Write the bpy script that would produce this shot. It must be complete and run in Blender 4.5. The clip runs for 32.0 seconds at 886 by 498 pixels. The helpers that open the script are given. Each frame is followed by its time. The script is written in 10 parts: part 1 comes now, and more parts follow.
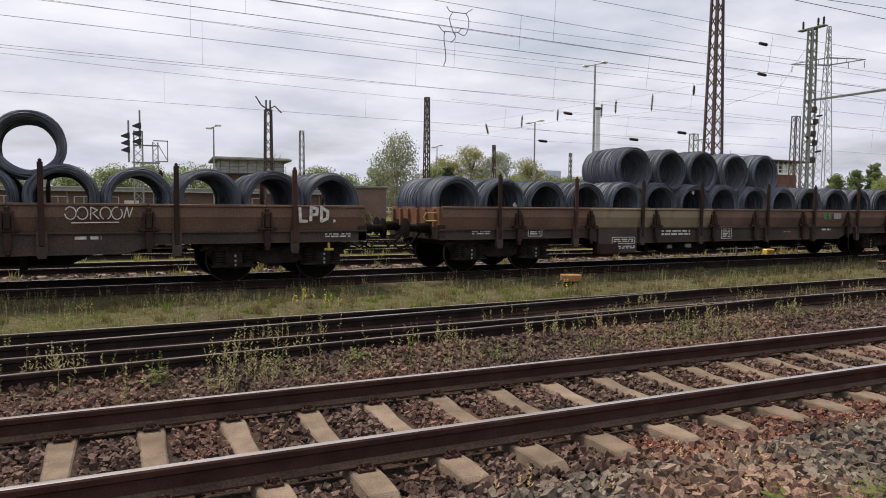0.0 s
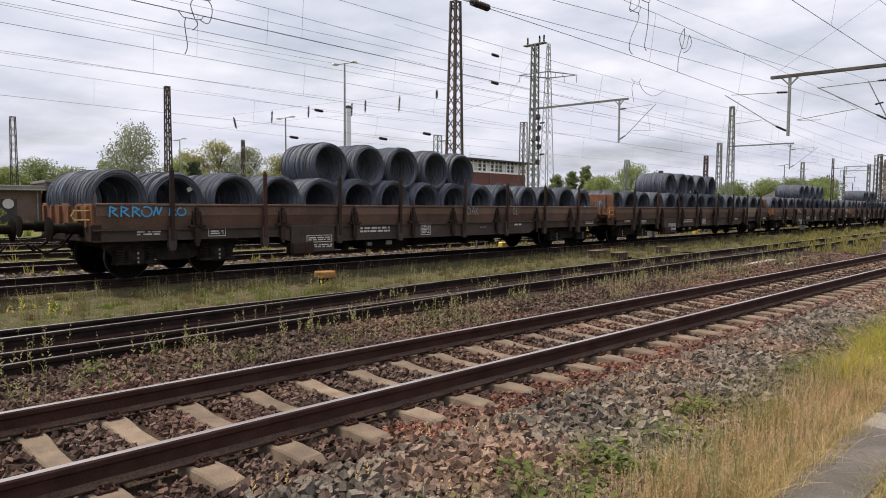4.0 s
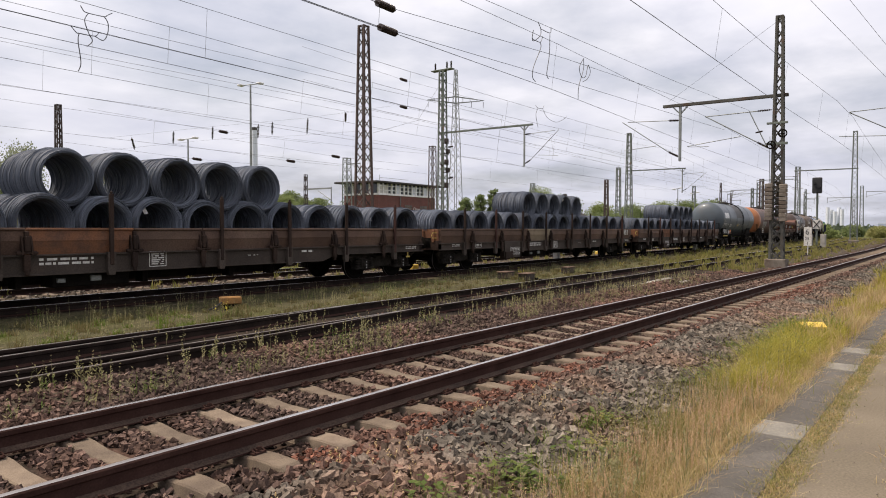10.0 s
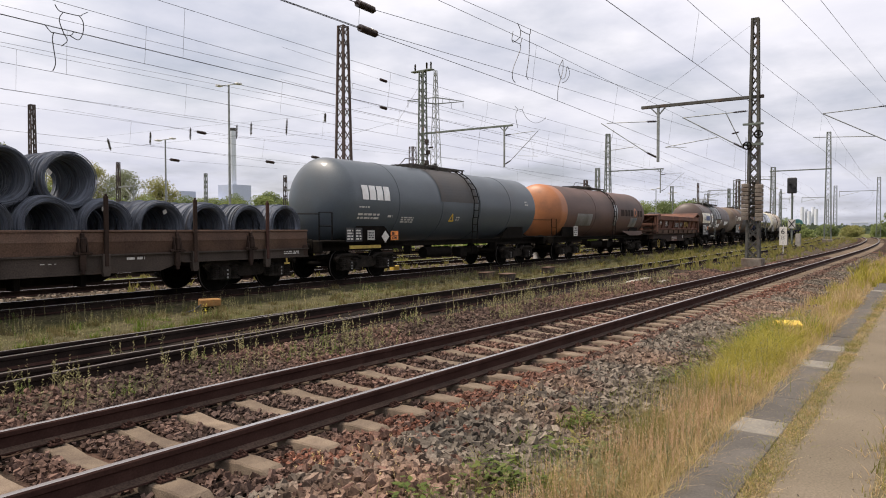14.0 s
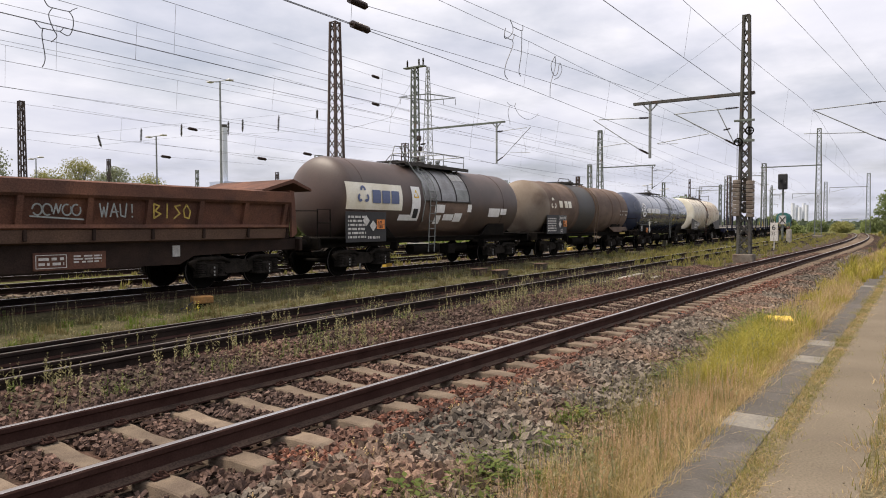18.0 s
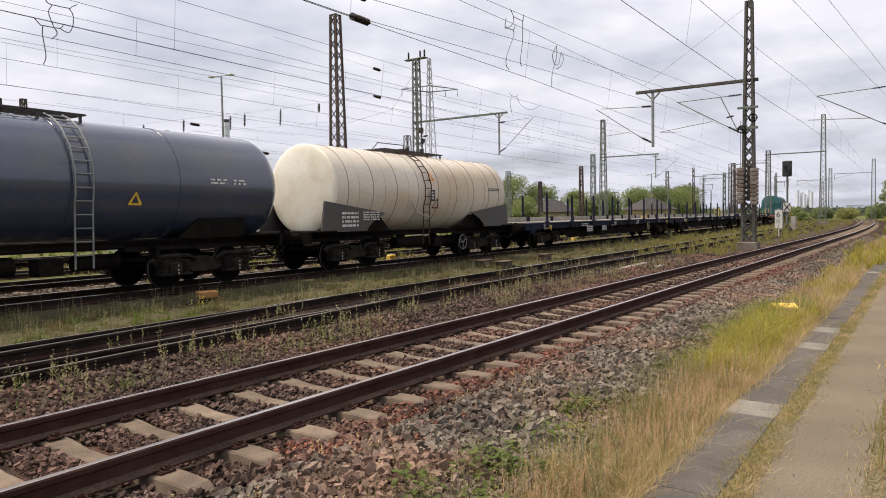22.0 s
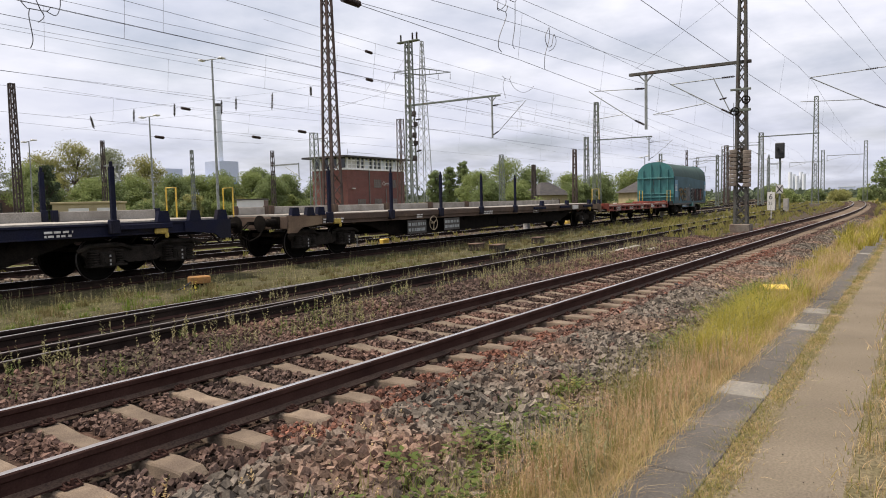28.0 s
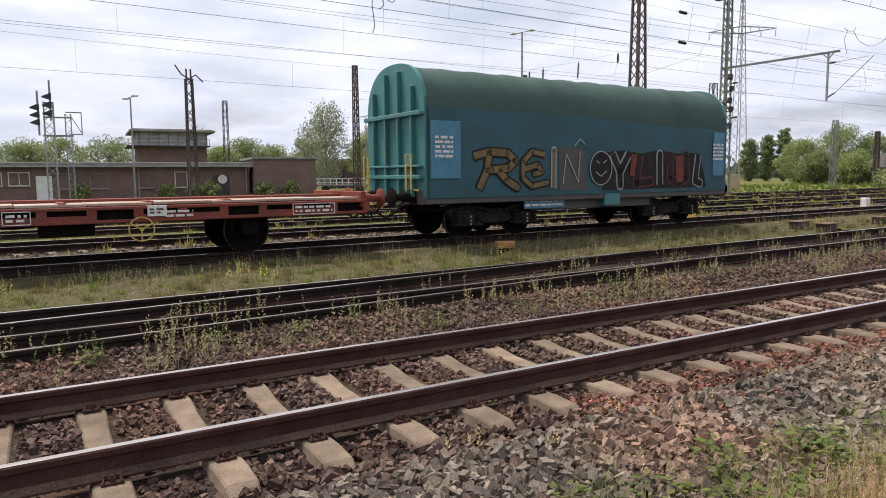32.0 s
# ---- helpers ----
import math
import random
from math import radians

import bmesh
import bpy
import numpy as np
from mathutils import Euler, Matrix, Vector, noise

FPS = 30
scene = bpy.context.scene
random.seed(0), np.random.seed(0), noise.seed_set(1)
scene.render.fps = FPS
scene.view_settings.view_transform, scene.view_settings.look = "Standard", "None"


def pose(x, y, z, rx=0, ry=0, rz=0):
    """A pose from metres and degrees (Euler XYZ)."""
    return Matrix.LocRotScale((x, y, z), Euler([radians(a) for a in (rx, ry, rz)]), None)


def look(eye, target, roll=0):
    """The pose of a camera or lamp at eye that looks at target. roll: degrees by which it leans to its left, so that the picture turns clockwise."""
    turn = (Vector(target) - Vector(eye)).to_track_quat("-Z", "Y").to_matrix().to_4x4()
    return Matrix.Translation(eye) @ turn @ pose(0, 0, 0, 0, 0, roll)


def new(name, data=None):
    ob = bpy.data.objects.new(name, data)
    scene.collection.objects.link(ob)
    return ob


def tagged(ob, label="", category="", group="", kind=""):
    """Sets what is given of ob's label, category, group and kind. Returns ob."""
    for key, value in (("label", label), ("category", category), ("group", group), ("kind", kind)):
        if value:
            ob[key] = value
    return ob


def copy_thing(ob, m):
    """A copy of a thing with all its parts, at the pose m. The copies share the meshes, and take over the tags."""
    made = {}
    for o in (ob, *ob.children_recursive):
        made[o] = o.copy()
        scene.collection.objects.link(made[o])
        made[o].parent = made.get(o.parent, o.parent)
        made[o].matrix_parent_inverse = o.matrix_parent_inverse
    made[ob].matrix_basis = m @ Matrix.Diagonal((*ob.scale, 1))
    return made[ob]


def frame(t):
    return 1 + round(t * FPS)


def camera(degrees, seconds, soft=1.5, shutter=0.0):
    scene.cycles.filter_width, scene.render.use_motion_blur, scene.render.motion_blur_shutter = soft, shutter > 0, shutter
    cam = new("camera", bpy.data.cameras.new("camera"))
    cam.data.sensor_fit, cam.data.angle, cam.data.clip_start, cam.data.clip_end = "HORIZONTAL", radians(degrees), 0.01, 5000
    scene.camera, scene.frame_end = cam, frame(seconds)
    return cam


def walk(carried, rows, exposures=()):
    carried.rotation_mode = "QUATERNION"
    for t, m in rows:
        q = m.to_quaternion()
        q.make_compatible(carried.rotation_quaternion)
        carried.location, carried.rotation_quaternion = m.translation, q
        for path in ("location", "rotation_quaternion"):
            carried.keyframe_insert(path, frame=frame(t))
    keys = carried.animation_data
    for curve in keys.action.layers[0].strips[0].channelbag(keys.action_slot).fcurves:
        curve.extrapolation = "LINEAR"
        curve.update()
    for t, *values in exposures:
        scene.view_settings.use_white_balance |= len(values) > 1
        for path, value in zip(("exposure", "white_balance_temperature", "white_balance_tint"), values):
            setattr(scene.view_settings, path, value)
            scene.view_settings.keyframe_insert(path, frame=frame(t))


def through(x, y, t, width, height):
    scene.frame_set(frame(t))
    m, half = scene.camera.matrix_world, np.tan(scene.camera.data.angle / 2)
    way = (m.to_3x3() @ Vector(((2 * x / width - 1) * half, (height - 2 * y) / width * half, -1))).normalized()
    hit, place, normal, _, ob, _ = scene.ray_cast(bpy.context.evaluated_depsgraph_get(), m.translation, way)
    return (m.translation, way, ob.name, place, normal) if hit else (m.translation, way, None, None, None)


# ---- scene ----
cam = camera(65.3, 32.0, 1.0)

PATH = [
    (0, (-0.017, -0.373, 1.536), (0.838, 1.431, 1.414), 0.5),
    (0.5, (-0.017, -0.367, 1.532), (0.911, 1.4, 1.409), 0.5),
    (1, (-0.046, -0.41, 1.535), (0.952, 1.32, 1.423), 0.4),
    (1.5, (-0.056, -0.434, 1.532), (1.019, 1.248, 1.41), 0.6),
    (2, (-0.048, -0.454, 1.53), (1.095, 1.183, 1.416), -0.2),
    (2.5, (-0.033, -0.441, 1.535), (1.207, 1.123, 1.418), -0.3),
    (3, (-0.047, -0.464, 1.536), (1.249, 1.055, 1.415), -0.4),
    (3.5, (-0.037, -0.448, 1.53), (1.339, 0.998, 1.405), 0.3),
    (4, (-0.053, -0.449, 1.541), (1.372, 0.949, 1.416), 0.4),
    (4.5, (-0.037, -0.434, 1.546), (1.425, 0.925, 1.424), 0.7),
    (6.5, (-0.046, -0.439, 1.531), (1.497, 0.83, 1.424), 0.8),
    (7, (-0.042, -0.44, 1.532), (1.512, 0.814, 1.426), 0.9),
    (7.5, (-0.048, -0.436, 1.539), (1.512, 0.811, 1.439), 0.8),
    (8, (-0.054, -0.44, 1.537), (1.506, 0.808, 1.446), 0.6),
    (8.5, (-0.068, -0.463, 1.539), (1.503, 0.773, 1.472), 0.4),
    (9, (-0.071, -0.476, 1.538), (1.514, 0.743, 1.486), 0.3),
    (9.5, (-0.071, -0.481, 1.538), (1.52, 0.729, 1.494), 0.1),
    (10, (-0.066, -0.473, 1.536), (1.53, 0.732, 1.478), 0.1),
    (10.5, (-0.069, -0.472, 1.532), (1.528, 0.73, 1.47), 0.1),
    (11, (-0.068, -0.472, 1.538), (1.534, 0.724, 1.48), -0.2),
    (11.5, (-0.064, -0.471, 1.542), (1.549, 0.709, 1.477), -0.0),
    (12, (-0.06, -0.458, 1.535), (1.561, 0.711, 1.468), 0.1),
    (12.5, (-0.06, -0.463, 1.542), (1.563, 0.704, 1.48), -0.0),
    (13, (-0.061, -0.464, 1.54), (1.567, 0.696, 1.482), -0.1),
    (13.5, (-0.055, -0.454, 1.543), (1.572, 0.707, 1.483), -0.2),
    (14, (-0.079, -0.465, 1.54), (1.55, 0.694, 1.484), -0.1),
    (14.5, (-0.074, -0.461, 1.538), (1.558, 0.693, 1.474), 0.0),
    (16.5, (-0.063, -0.463, 1.541), (1.577, 0.68, 1.485), -0.2),
    (17, (-0.08, -0.463, 1.539), (1.562, 0.676, 1.474), -0.4),
    (17.5, (-0.077, -0.46, 1.544), (1.561, 0.685, 1.476), -0.3),
    (18, (-0.089, -0.462, 1.54), (1.552, 0.679, 1.474), -0.2),
    (18.5, (-0.059, -0.457, 1.541), (1.577, 0.692, 1.476), -0.4),
    (19, (-0.079, -0.472, 1.54), (1.558, 0.674, 1.479), -0.5),
    (19.5, (-0.081, -0.47, 1.538), (1.555, 0.678, 1.477), -0.7),
    (20, (-0.089, -0.478, 1.544), (1.546, 0.673, 1.489), -1.0),
    (20.5, (-0.083, -0.479, 1.544), (1.552, 0.671, 1.486), -1.1),
    (21, (-0.106, -0.483, 1.535), (1.53, 0.666, 1.477), -1.2),
    (21.5, (-0.079, -0.476, 1.535), (1.555, 0.675, 1.463), -1.2),
    (22, (-0.077, -0.474, 1.536), (1.556, 0.676, 1.447), -1.0),
    (22.5, (-0.057, -0.465, 1.537), (1.577, 0.684, 1.443), -1.0),
    (23, (-0.078, -0.476, 1.535), (1.562, 0.666, 1.445), -1.3),
    (23.5, (-0.048, -0.472, 1.54), (1.583, 0.682, 1.453), -1.6),
    (24, (-0.075, -0.484, 1.54), (1.565, 0.658, 1.453), -1.6),
    (24.5, (-0.069, -0.487, 1.536), (1.574, 0.65, 1.443), -1.6),
    (25, (-0.07, -0.488, 1.537), (1.573, 0.648, 1.437), -1.6),
    (25.5, (-0.064, -0.491, 1.538), (1.578, 0.647, 1.431), -1.6),
    (27.5, (-0.064, -0.485, 1.535), (1.578, 0.649, 1.403), -1.4),
    (28, (-0.061, -0.484, 1.532), (1.58, 0.651, 1.396), -1.3),
    (28.5, (-0.063, -0.472, 1.529), (1.575, 0.667, 1.39), -1.3),
    (29, (-0.066, -0.474, 1.541), (1.567, 0.673, 1.403), -1.3),
    (29.5, (-0.068, -0.471, 1.534), (1.551, 0.695, 1.392), -1.2),
    (30, (-0.066, -0.453, 1.534), (1.529, 0.744, 1.376), -1.0),
    (30.5, (-0.077, -0.434, 1.536), (1.427, 0.874, 1.366), -0.8),
    (31, (-0.081, -0.428, 1.523), (1.289, 1.016, 1.331), -1.0),
    (31.5, (-0.094, -0.402, 1.526), (1.103, 1.187, 1.322), -0.6),
    (32, (-0.123, -0.38, 1.533), (0.903, 1.325, 1.324), -0.5),
]
walk(cam, [(t, look(e, g, r)) for t, e, g, r in PATH], [(0, 0.32, 6850, 13), (4, 0.40, 6800, 13), (10, 0.34, 6900, 14), (18, 0.38, 6900, 14), (22, 0.38, 6900, 14), (25, 0.35, 6800, 13), (28, 0.42, 6750, 13), (32, 0.57, 6600, 12)])

# ---- light ----
world = bpy.data.worlds.new("sky")
scene.world = world
world.use_nodes = True
_n, _l = world.node_tree.nodes, world.node_tree.links
_n.clear()
_out = _n.new("ShaderNodeOutputWorld")
_bg = _n.new("ShaderNodeBackground")
_sky = _n.new("ShaderNodeTexSky")
_sky.sky_type = "NISHITA"
_sky.sun_disc = False
SUN_EL, SUN_AZ = 62.0, 118.0          # degrees; azimuth counted from +x towards +y
_sky.sun_elevation = radians(SUN_EL)
_sky.sun_rotation = radians(90 - SUN_AZ)
_sky.air_density, _sky.dust_density = 1.0, 3.0
_tc = _n.new("ShaderNodeTexCoord")
_sep = _n.new("ShaderNodeSeparateXYZ")
_l.new(_tc.outputs["Generated"], _sep.inputs[0])
_zz = _n.new("ShaderNodeMath"); _zz.operation = "MAXIMUM"; _zz.inputs[1].default_value = 0.0
_l.new(_sep.outputs["Z"], _zz.inputs[0])
_za = _n.new("ShaderNodeMath"); _za.operation = "ADD"; _za.inputs[1].default_value = 0.16
_l.new(_zz.outputs[0], _za.inputs[0])
_comb = _n.new("ShaderNodeCombineXYZ")
for _ax, _k in (("X", 0), ("Y", 1)):
    _d = _n.new("ShaderNodeMath"); _d.operation = "DIVIDE"
    _l.new(_sep.outputs[_ax], _d.inputs[0]); _l.new(_za.outputs[0], _d.inputs[1])
    _l.new(_d.outputs[0], _comb.inputs[_k])
_c1 = _n.new("ShaderNodeTexNoise")
_c1.inputs["Scale"].default_value, _c1.inputs["Detail"].default_value, _c1.inputs["Roughness"].default_value = 0.75, 7, 0.56
_l.new(_comb.outputs[0], _c1.inputs["Vector"])
_c2 = _n.new("ShaderNodeTexNoise")
_c2.inputs["Scale"].default_value, _c2.inputs["Detail"].default_value = 1.9, 8
_l.new(_comb.outputs[0], _c2.inputs["Vector"])
# how thick the cloud sheet is: a few thin places let the blue through
_thin = _n.new("ShaderNodeValToRGB")
_thin.color_ramp.elements[0].position, _thin.color_ramp.elements[0].color = 0.30, (0.35, 0.35, 0.35, 1)
_thin.color_ramp.elements[1].position, _thin.color_ramp.elements[1].color = 0.52, (1, 1, 1, 1)
_l.new(_c1.outputs["Fac"], _thin.inputs[0])
# grey undersides and white tops
_tone = _n.new("ShaderNodeValToRGB")
_tone.color_ramp.elements[0].position, _tone.color_ramp.elements[0].color = 0.34, (0.72, 0.765, 0.895, 1)
_tone.color_ramp.elements[1].position, _tone.color_ramp.elements[1].color = 0.66, (0.90, 0.935, 1.03, 1)
_l.new(_c2.outputs["Fac"], _tone.inputs[0])
_skys = _n.new("ShaderNodeMixRGB"); _skys.blend_type = "MULTIPLY"; _skys.inputs[0].default_value = 1.0
_skys.inputs[2].default_value = (0.10, 0.10, 0.10, 1)
_l.new(_sky.outputs[0], _skys.inputs[1])
_mix = _n.new("ShaderNodeMixRGB")
_l.new(_thin.outputs[0], _mix.inputs[0]); _l.new(_skys.outputs[0], _mix.inputs[1]); _l.new(_tone.outputs[0], _mix.inputs[2])
# the cloud sheet greys towards the horizon
_haze = _n.new("ShaderNodeMapRange")
_haze.inputs[1].default_value, _haze.inputs[2].default_value, _haze.inputs[3].default_value, _haze.inputs[4].default_value = 0.0, 0.30, 0.0, 1.0
_l.new(_zz.outputs[0], _haze.inputs[0])
_veil = _n.new("ShaderNodeMixRGB")
_veil.inputs[1].default_value, _veil.inputs[2].default_value = (0.715, 0.735, 0.775, 1), (1.04, 1.035, 1.02, 1)
_l.new(_haze.outputs[0], _veil.inputs[0])
_dim = _n.new("ShaderNodeMixRGB"); _dim.blend_type = "MULTIPLY"; _dim.inputs[0].default_value = 1.0
_l.new(_mix.outputs[0], _dim.inputs[1]); _l.new(_veil.outputs[0], _dim.inputs[2])
_l.new(_dim.outputs[0], _bg.inputs[0])
_bg.inputs[1].default_value = 0.865
_l.new(_bg.outputs[0], _out.inputs[0])

sun = new("sun", bpy.data.lights.new("sun", "SUN"))
sun.data.energy, sun.data.angle, sun.data.color = 4.1, radians(12), (1.0, 0.93, 0.82)
sun.matrix_world = look((0, 0, 50), (-math.cos(radians(SUN_AZ)) * math.cos(radians(SUN_EL)), -math.sin(radians(SUN_AZ)) * math.cos(radians(SUN_EL)), 50 - math.sin(radians(SUN_EL))))
scene.view_settings.exposure = 0.0


# ---- materials ----
def material(name, base, rough=0.8, metal=0.0, second=None, scale=6.0, contrast=(0.35, 0.65), fine=60.0, fine_amount=0.25, bump=0.0,
             bump_scale=80.0, third=None, third_scale=1.2, third_range=(0.5, 0.7), vary=0.0, island=0.0, stretch=(1, 1, 1), spec=0.5, coat=0.0):
    """A surface of two colours in patches, a third in larger stains, fine grain and relief; vary shifts the value from object to object."""
    m = bpy.data.materials.new(name)
    m.use_nodes = True
    n, l = m.node_tree.nodes, m.node_tree.links
    b = n["Principled BSDF"]
    b.inputs["Roughness"].default_value, b.inputs["Metallic"].default_value = rough, metal
    b.inputs["Specular IOR Level"].default_value = spec if rough < 0.7 else spec * 0.3
    b.inputs["Coat Weight"].default_value = coat
    tc = n.new("ShaderNodeTexCoord")
    mp = n.new("ShaderNodeMapping"); mp.inputs["Scale"].default_value = stretch
    l.new(tc.outputs["Object"], mp.inputs[0])
    vec = mp.outputs[0]
    if vary:
        info = n.new("ShaderNodeObjectInfo")
        off = n.new("ShaderNodeVectorMath"); off.operation = "ADD"
        sc = n.new("ShaderNodeMath"); sc.operation = "MULTIPLY"; sc.inputs[1].default_value = 37.0
        l.new(info.outputs["Random"], sc.inputs[0]); l.new(vec, off.inputs[0]); l.new(sc.outputs[0], off.inputs[1])
        vec = off.outputs[0]

    def noise_tex(s, detail=4):
        t = n.new("ShaderNodeTexNoise")
        t.inputs["Scale"].default_value, t.inputs["Detail"].default_value = s, detail
        l.new(vec, t.inputs["Vector"])
        return t.outputs["Fac"]

    def ramp(src, lo, hi):
        r = n.new("ShaderNodeMapRange")
        r.inputs[1].default_value, r.inputs[2].default_value = lo, hi
        l.new(src, r.inputs[0])
        return r.outputs[0]

    def mixc(fac, a, c, blend="MIX"):
        x = n.new("ShaderNodeMixRGB"); x.blend_type = blend
        for i, v in ((0, fac), (1, a), (2, c)):
            if isinstance(v, (int, float)):
                x.inputs[i].default_value = v
            elif isinstance(v, tuple):
                x.inputs[i].default_value = (*v[:3], 1)
            else:
                l.new(v, x.inputs[i])
        return x.outputs[0]

    col = tuple(base)
    patches = noise_tex(scale)
    if second:
        col = mixc(ramp(patches, *contrast), col, tuple(second))
    if third:
        col = mixc(ramp(noise_tex(third_scale, 5), *third_range), col, tuple(third))
    grain = noise_tex(fine, 2)
    g = n.new("ShaderNodeMapRange")
    g.inputs[3].default_value, g.inputs[4].default_value = 1 - fine_amount, 1 + fine_amount
    g.inputs[1].default_value, g.inputs[2].default_value = 0.3, 0.7
    l.new(grain, g.inputs[0])
    hv = n.new("ShaderNodeHueSaturation")
    if isinstance(col, tuple):
        hv.inputs["Color"].default_value = (*col[:3], 1)
    else:
        l.new(col, hv.inputs["Color"])
    val = g.outputs[0]
    for amount, kind in ((vary, "obj"), (island, "isl")):
        if amount:
            src = info.outputs["Random"] if kind == "obj" else None
            if kind == "isl":
                geo = n.new("ShaderNodeNewGeometry")
                src = geo.outputs["Random Per Island"]
            r = n.new("ShaderNodeMapRange")
            r.inputs[3].default_value, r.inputs[4].default_value = 1 - amount, 1 + amount
            l.new(src, r.inputs[0])
            mu = n.new("ShaderNodeMath"); mu.operation = "MULTIPLY"
            l.new(val, mu.inputs[0]); l.new(r.outputs[0], mu.inputs[1])
            val = mu.outputs[0]
    l.new(val, hv.inputs["Value"])
    l.new(hv.outputs[0], b.inputs["Base Color"])
    rr = n.new("ShaderNodeMapRange")
    rr.inputs[3].default_value, rr.inputs[4].default_value = max(0.02, rough - 0.12), min(1, rough + 0.12)
    l.new(patches, rr.inputs[0]); l.new(rr.outputs[0], b.inputs["Roughness"])
    if bump:
        bp = n.new("ShaderNodeBump")
        bp.inputs["Strength"].default_value, bp.inputs["Distance"].default_value = bump, 0.02
        l.new(noise_tex(bump_scale, 4), bp.inputs["Height"]); l.new(bp.outputs[0], b.inputs["Normal"])
    return m


MAT = {}
MAT["concrete"] = material("sleeper_concrete", (0.185, 0.142, 0.104), 0.9, second=(0.125, 0.095, 0.072), scale=5, fine=120, fine_amount=0.22, bump=0.4, bump_scale=90, third=(0.10, 0.066, 0.048), third_scale=2.2, third_range=(0.58, 0.8), vary=0.16)
MAT["wood_sleeper"] = material("old_sleeper_wood", (0.036, 0.028, 0.023), 0.9, second=(0.066, 0.050, 0.041), scale=9, stretch=(1, 0.15, 1), fine=90, fine_amount=0.35, bump=0.6, bump_scale=40, vary=0.2, spec=0.04)
MAT["rail_side"] = material("rail_rust", (0.034, 0.0175, 0.0145), 0.9, second=(0.052, 0.028, 0.023), scale=4, fine=70, fine_amount=0.16, bump=0.1, spec=0.15)
# Dark old rail sides; for the train's track, wagon shade is in the colour.
MAT["rail_old_shaded"] = material("old_rail_with_shade", (0.017, 0.0125, 0.011), 0.85, second=(0.029, 0.021, 0.018), scale=4, fine=60, fine_amount=0.2, spec=0.12)
# Lighter foot: dust, and light from above put into the colour.
MAT["rail_foot"] = material("rail_foot_dust_lit", (0.085, 0.056, 0.042), 0.95, second=(0.050, 0.034, 0.027), scale=3, fine=60, fine_amount=0.35, bump=0.3)
MAT["rail_top"] = material("rail_polished_head", (0.58, 0.55, 0.53), 0.3, 0.9, second=(0.34, 0.30, 0.28), scale=1.5, stretch=(0.3, 6, 6), fine=30, fine_amount=0.15)
MAT["rail_old_top"] = material("rail_dull_head", (0.20, 0.17, 0.155), 0.42, 0.6, second=(0.085, 0.068, 0.06), scale=2, fine=30, fine_amount=0.2)
MAT["stone"] = material("ballast_stone", (0.116, 0.080, 0.066), 0.9, second=(0.058, 0.041, 0.035), scale=2.2, fine=60, fine_amount=0.3, third=(0.150, 0.090, 0.070), third_scale=0.55, third_range=(0.46, 0.66), island=0.6, bump=0.3, spec=0.04)
MAT["stone_rust"] = material("rust_dusted_stone", (0.190, 0.086, 0.060), 0.95, second=(0.110, 0.058, 0.044), scale=3.0, fine=60, fine_amount=0.3, third=(0.15, 0.10, 0.08), third_scale=1.2, third_range=(0.52, 0.7), island=0.5, bump=0.3, spec=0.04)
MAT["stone_grey"] = material("ballast_stone_grey", (0.166, 0.140, 0.114), 0.9, second=(0.076, 0.066, 0.056), scale=2.4, fine=60, fine_amount=0.3, third=(0.180, 0.118, 0.088), third_scale=0.6, third_range=(0.5, 0.7), island=0.5, bump=0.3, spec=0.04)
# Darker than bare steel: the darkness under the wagons is in the colour.
MAT["steel_dark"] = material("running_gear_shade_dark", (0.007, 0.006, 0.0055), 0.85, 0.0, second=(0.013, 0.011, 0.009), spec=0.12, scale=5, fine=50, fine_amount=0.3, bump=0.2)
MAT["bogie_dust"] = material("dusty_bogie_steel", (0.026, 0.022, 0.019), 0.85, spec=0.15, second=(0.013, 0.012, 0.010), scale=5, fine=40, fine_amount=0.35, third=(0.045, 0.036, 0.029), third_scale=2.0, third_range=(0.55, 0.75), bump=0.2)
# Wheels near-black likewise, shade below the wagons put into the colour.
MAT["wheel"] = material("wheel_steel_shade_dark", (0.008, 0.007, 0.006), 0.85, 0.0, spec=0.12, second=(0.006, 0.0055, 0.005), scale=6, fine=40)
MAT["tread"] = material("wheel_tread", (0.05, 0.045, 0.042), 0.5, 0.5, fine=30, fine_amount=0.1)
MAT["wagon_brown"] = material("wagon_brown_paint", (0.122, 0.074, 0.053), 0.7, second=(0.082, 0.052, 0.040), scale=1.2, fine=35, fine_amount=0.25, third=(0.135, 0.092, 0.068), third_scale=0.8, third_range=(0.52, 0.75), vary=0.2, bump=0.15, bump_scale=30)
MAT["wagon_brown_dark"] = material("wagon_frame_brown", (0.024, 0.015, 0.012), 0.8, second=(0.040, 0.025, 0.019), scale=2.5, fine=40, fine_amount=0.3, vary=0.12, bump=0.15)
MAT["wagon_tan"] = material("wagon_primer_tan", (0.235, 0.185, 0.125), 0.8, second=(0.185, 0.145, 0.10), scale=2, fine=40, fine_amount=0.2, third=(0.10, 0.07, 0.05), third_scale=1.4, third_range=(0.58, 0.75))
MAT["wagon_sill"] = material("wagon_sill_grey_brown", (0.066, 0.052, 0.044), 0.8, second=(0.046, 0.037, 0.031), scale=1.6, fine=40, fine_amount=0.25, third=(0.095, 0.058, 0.040), third_scale=0.9, third_range=(0.56, 0.78), vary=0.12, bump=0.12)
MAT["stake_rust"] = material("stake_red_brown", (0.070, 0.032, 0.026), 0.8, second=(0.048, 0.026, 0.021), scale=3, fine=40, fine_amount=0.25)
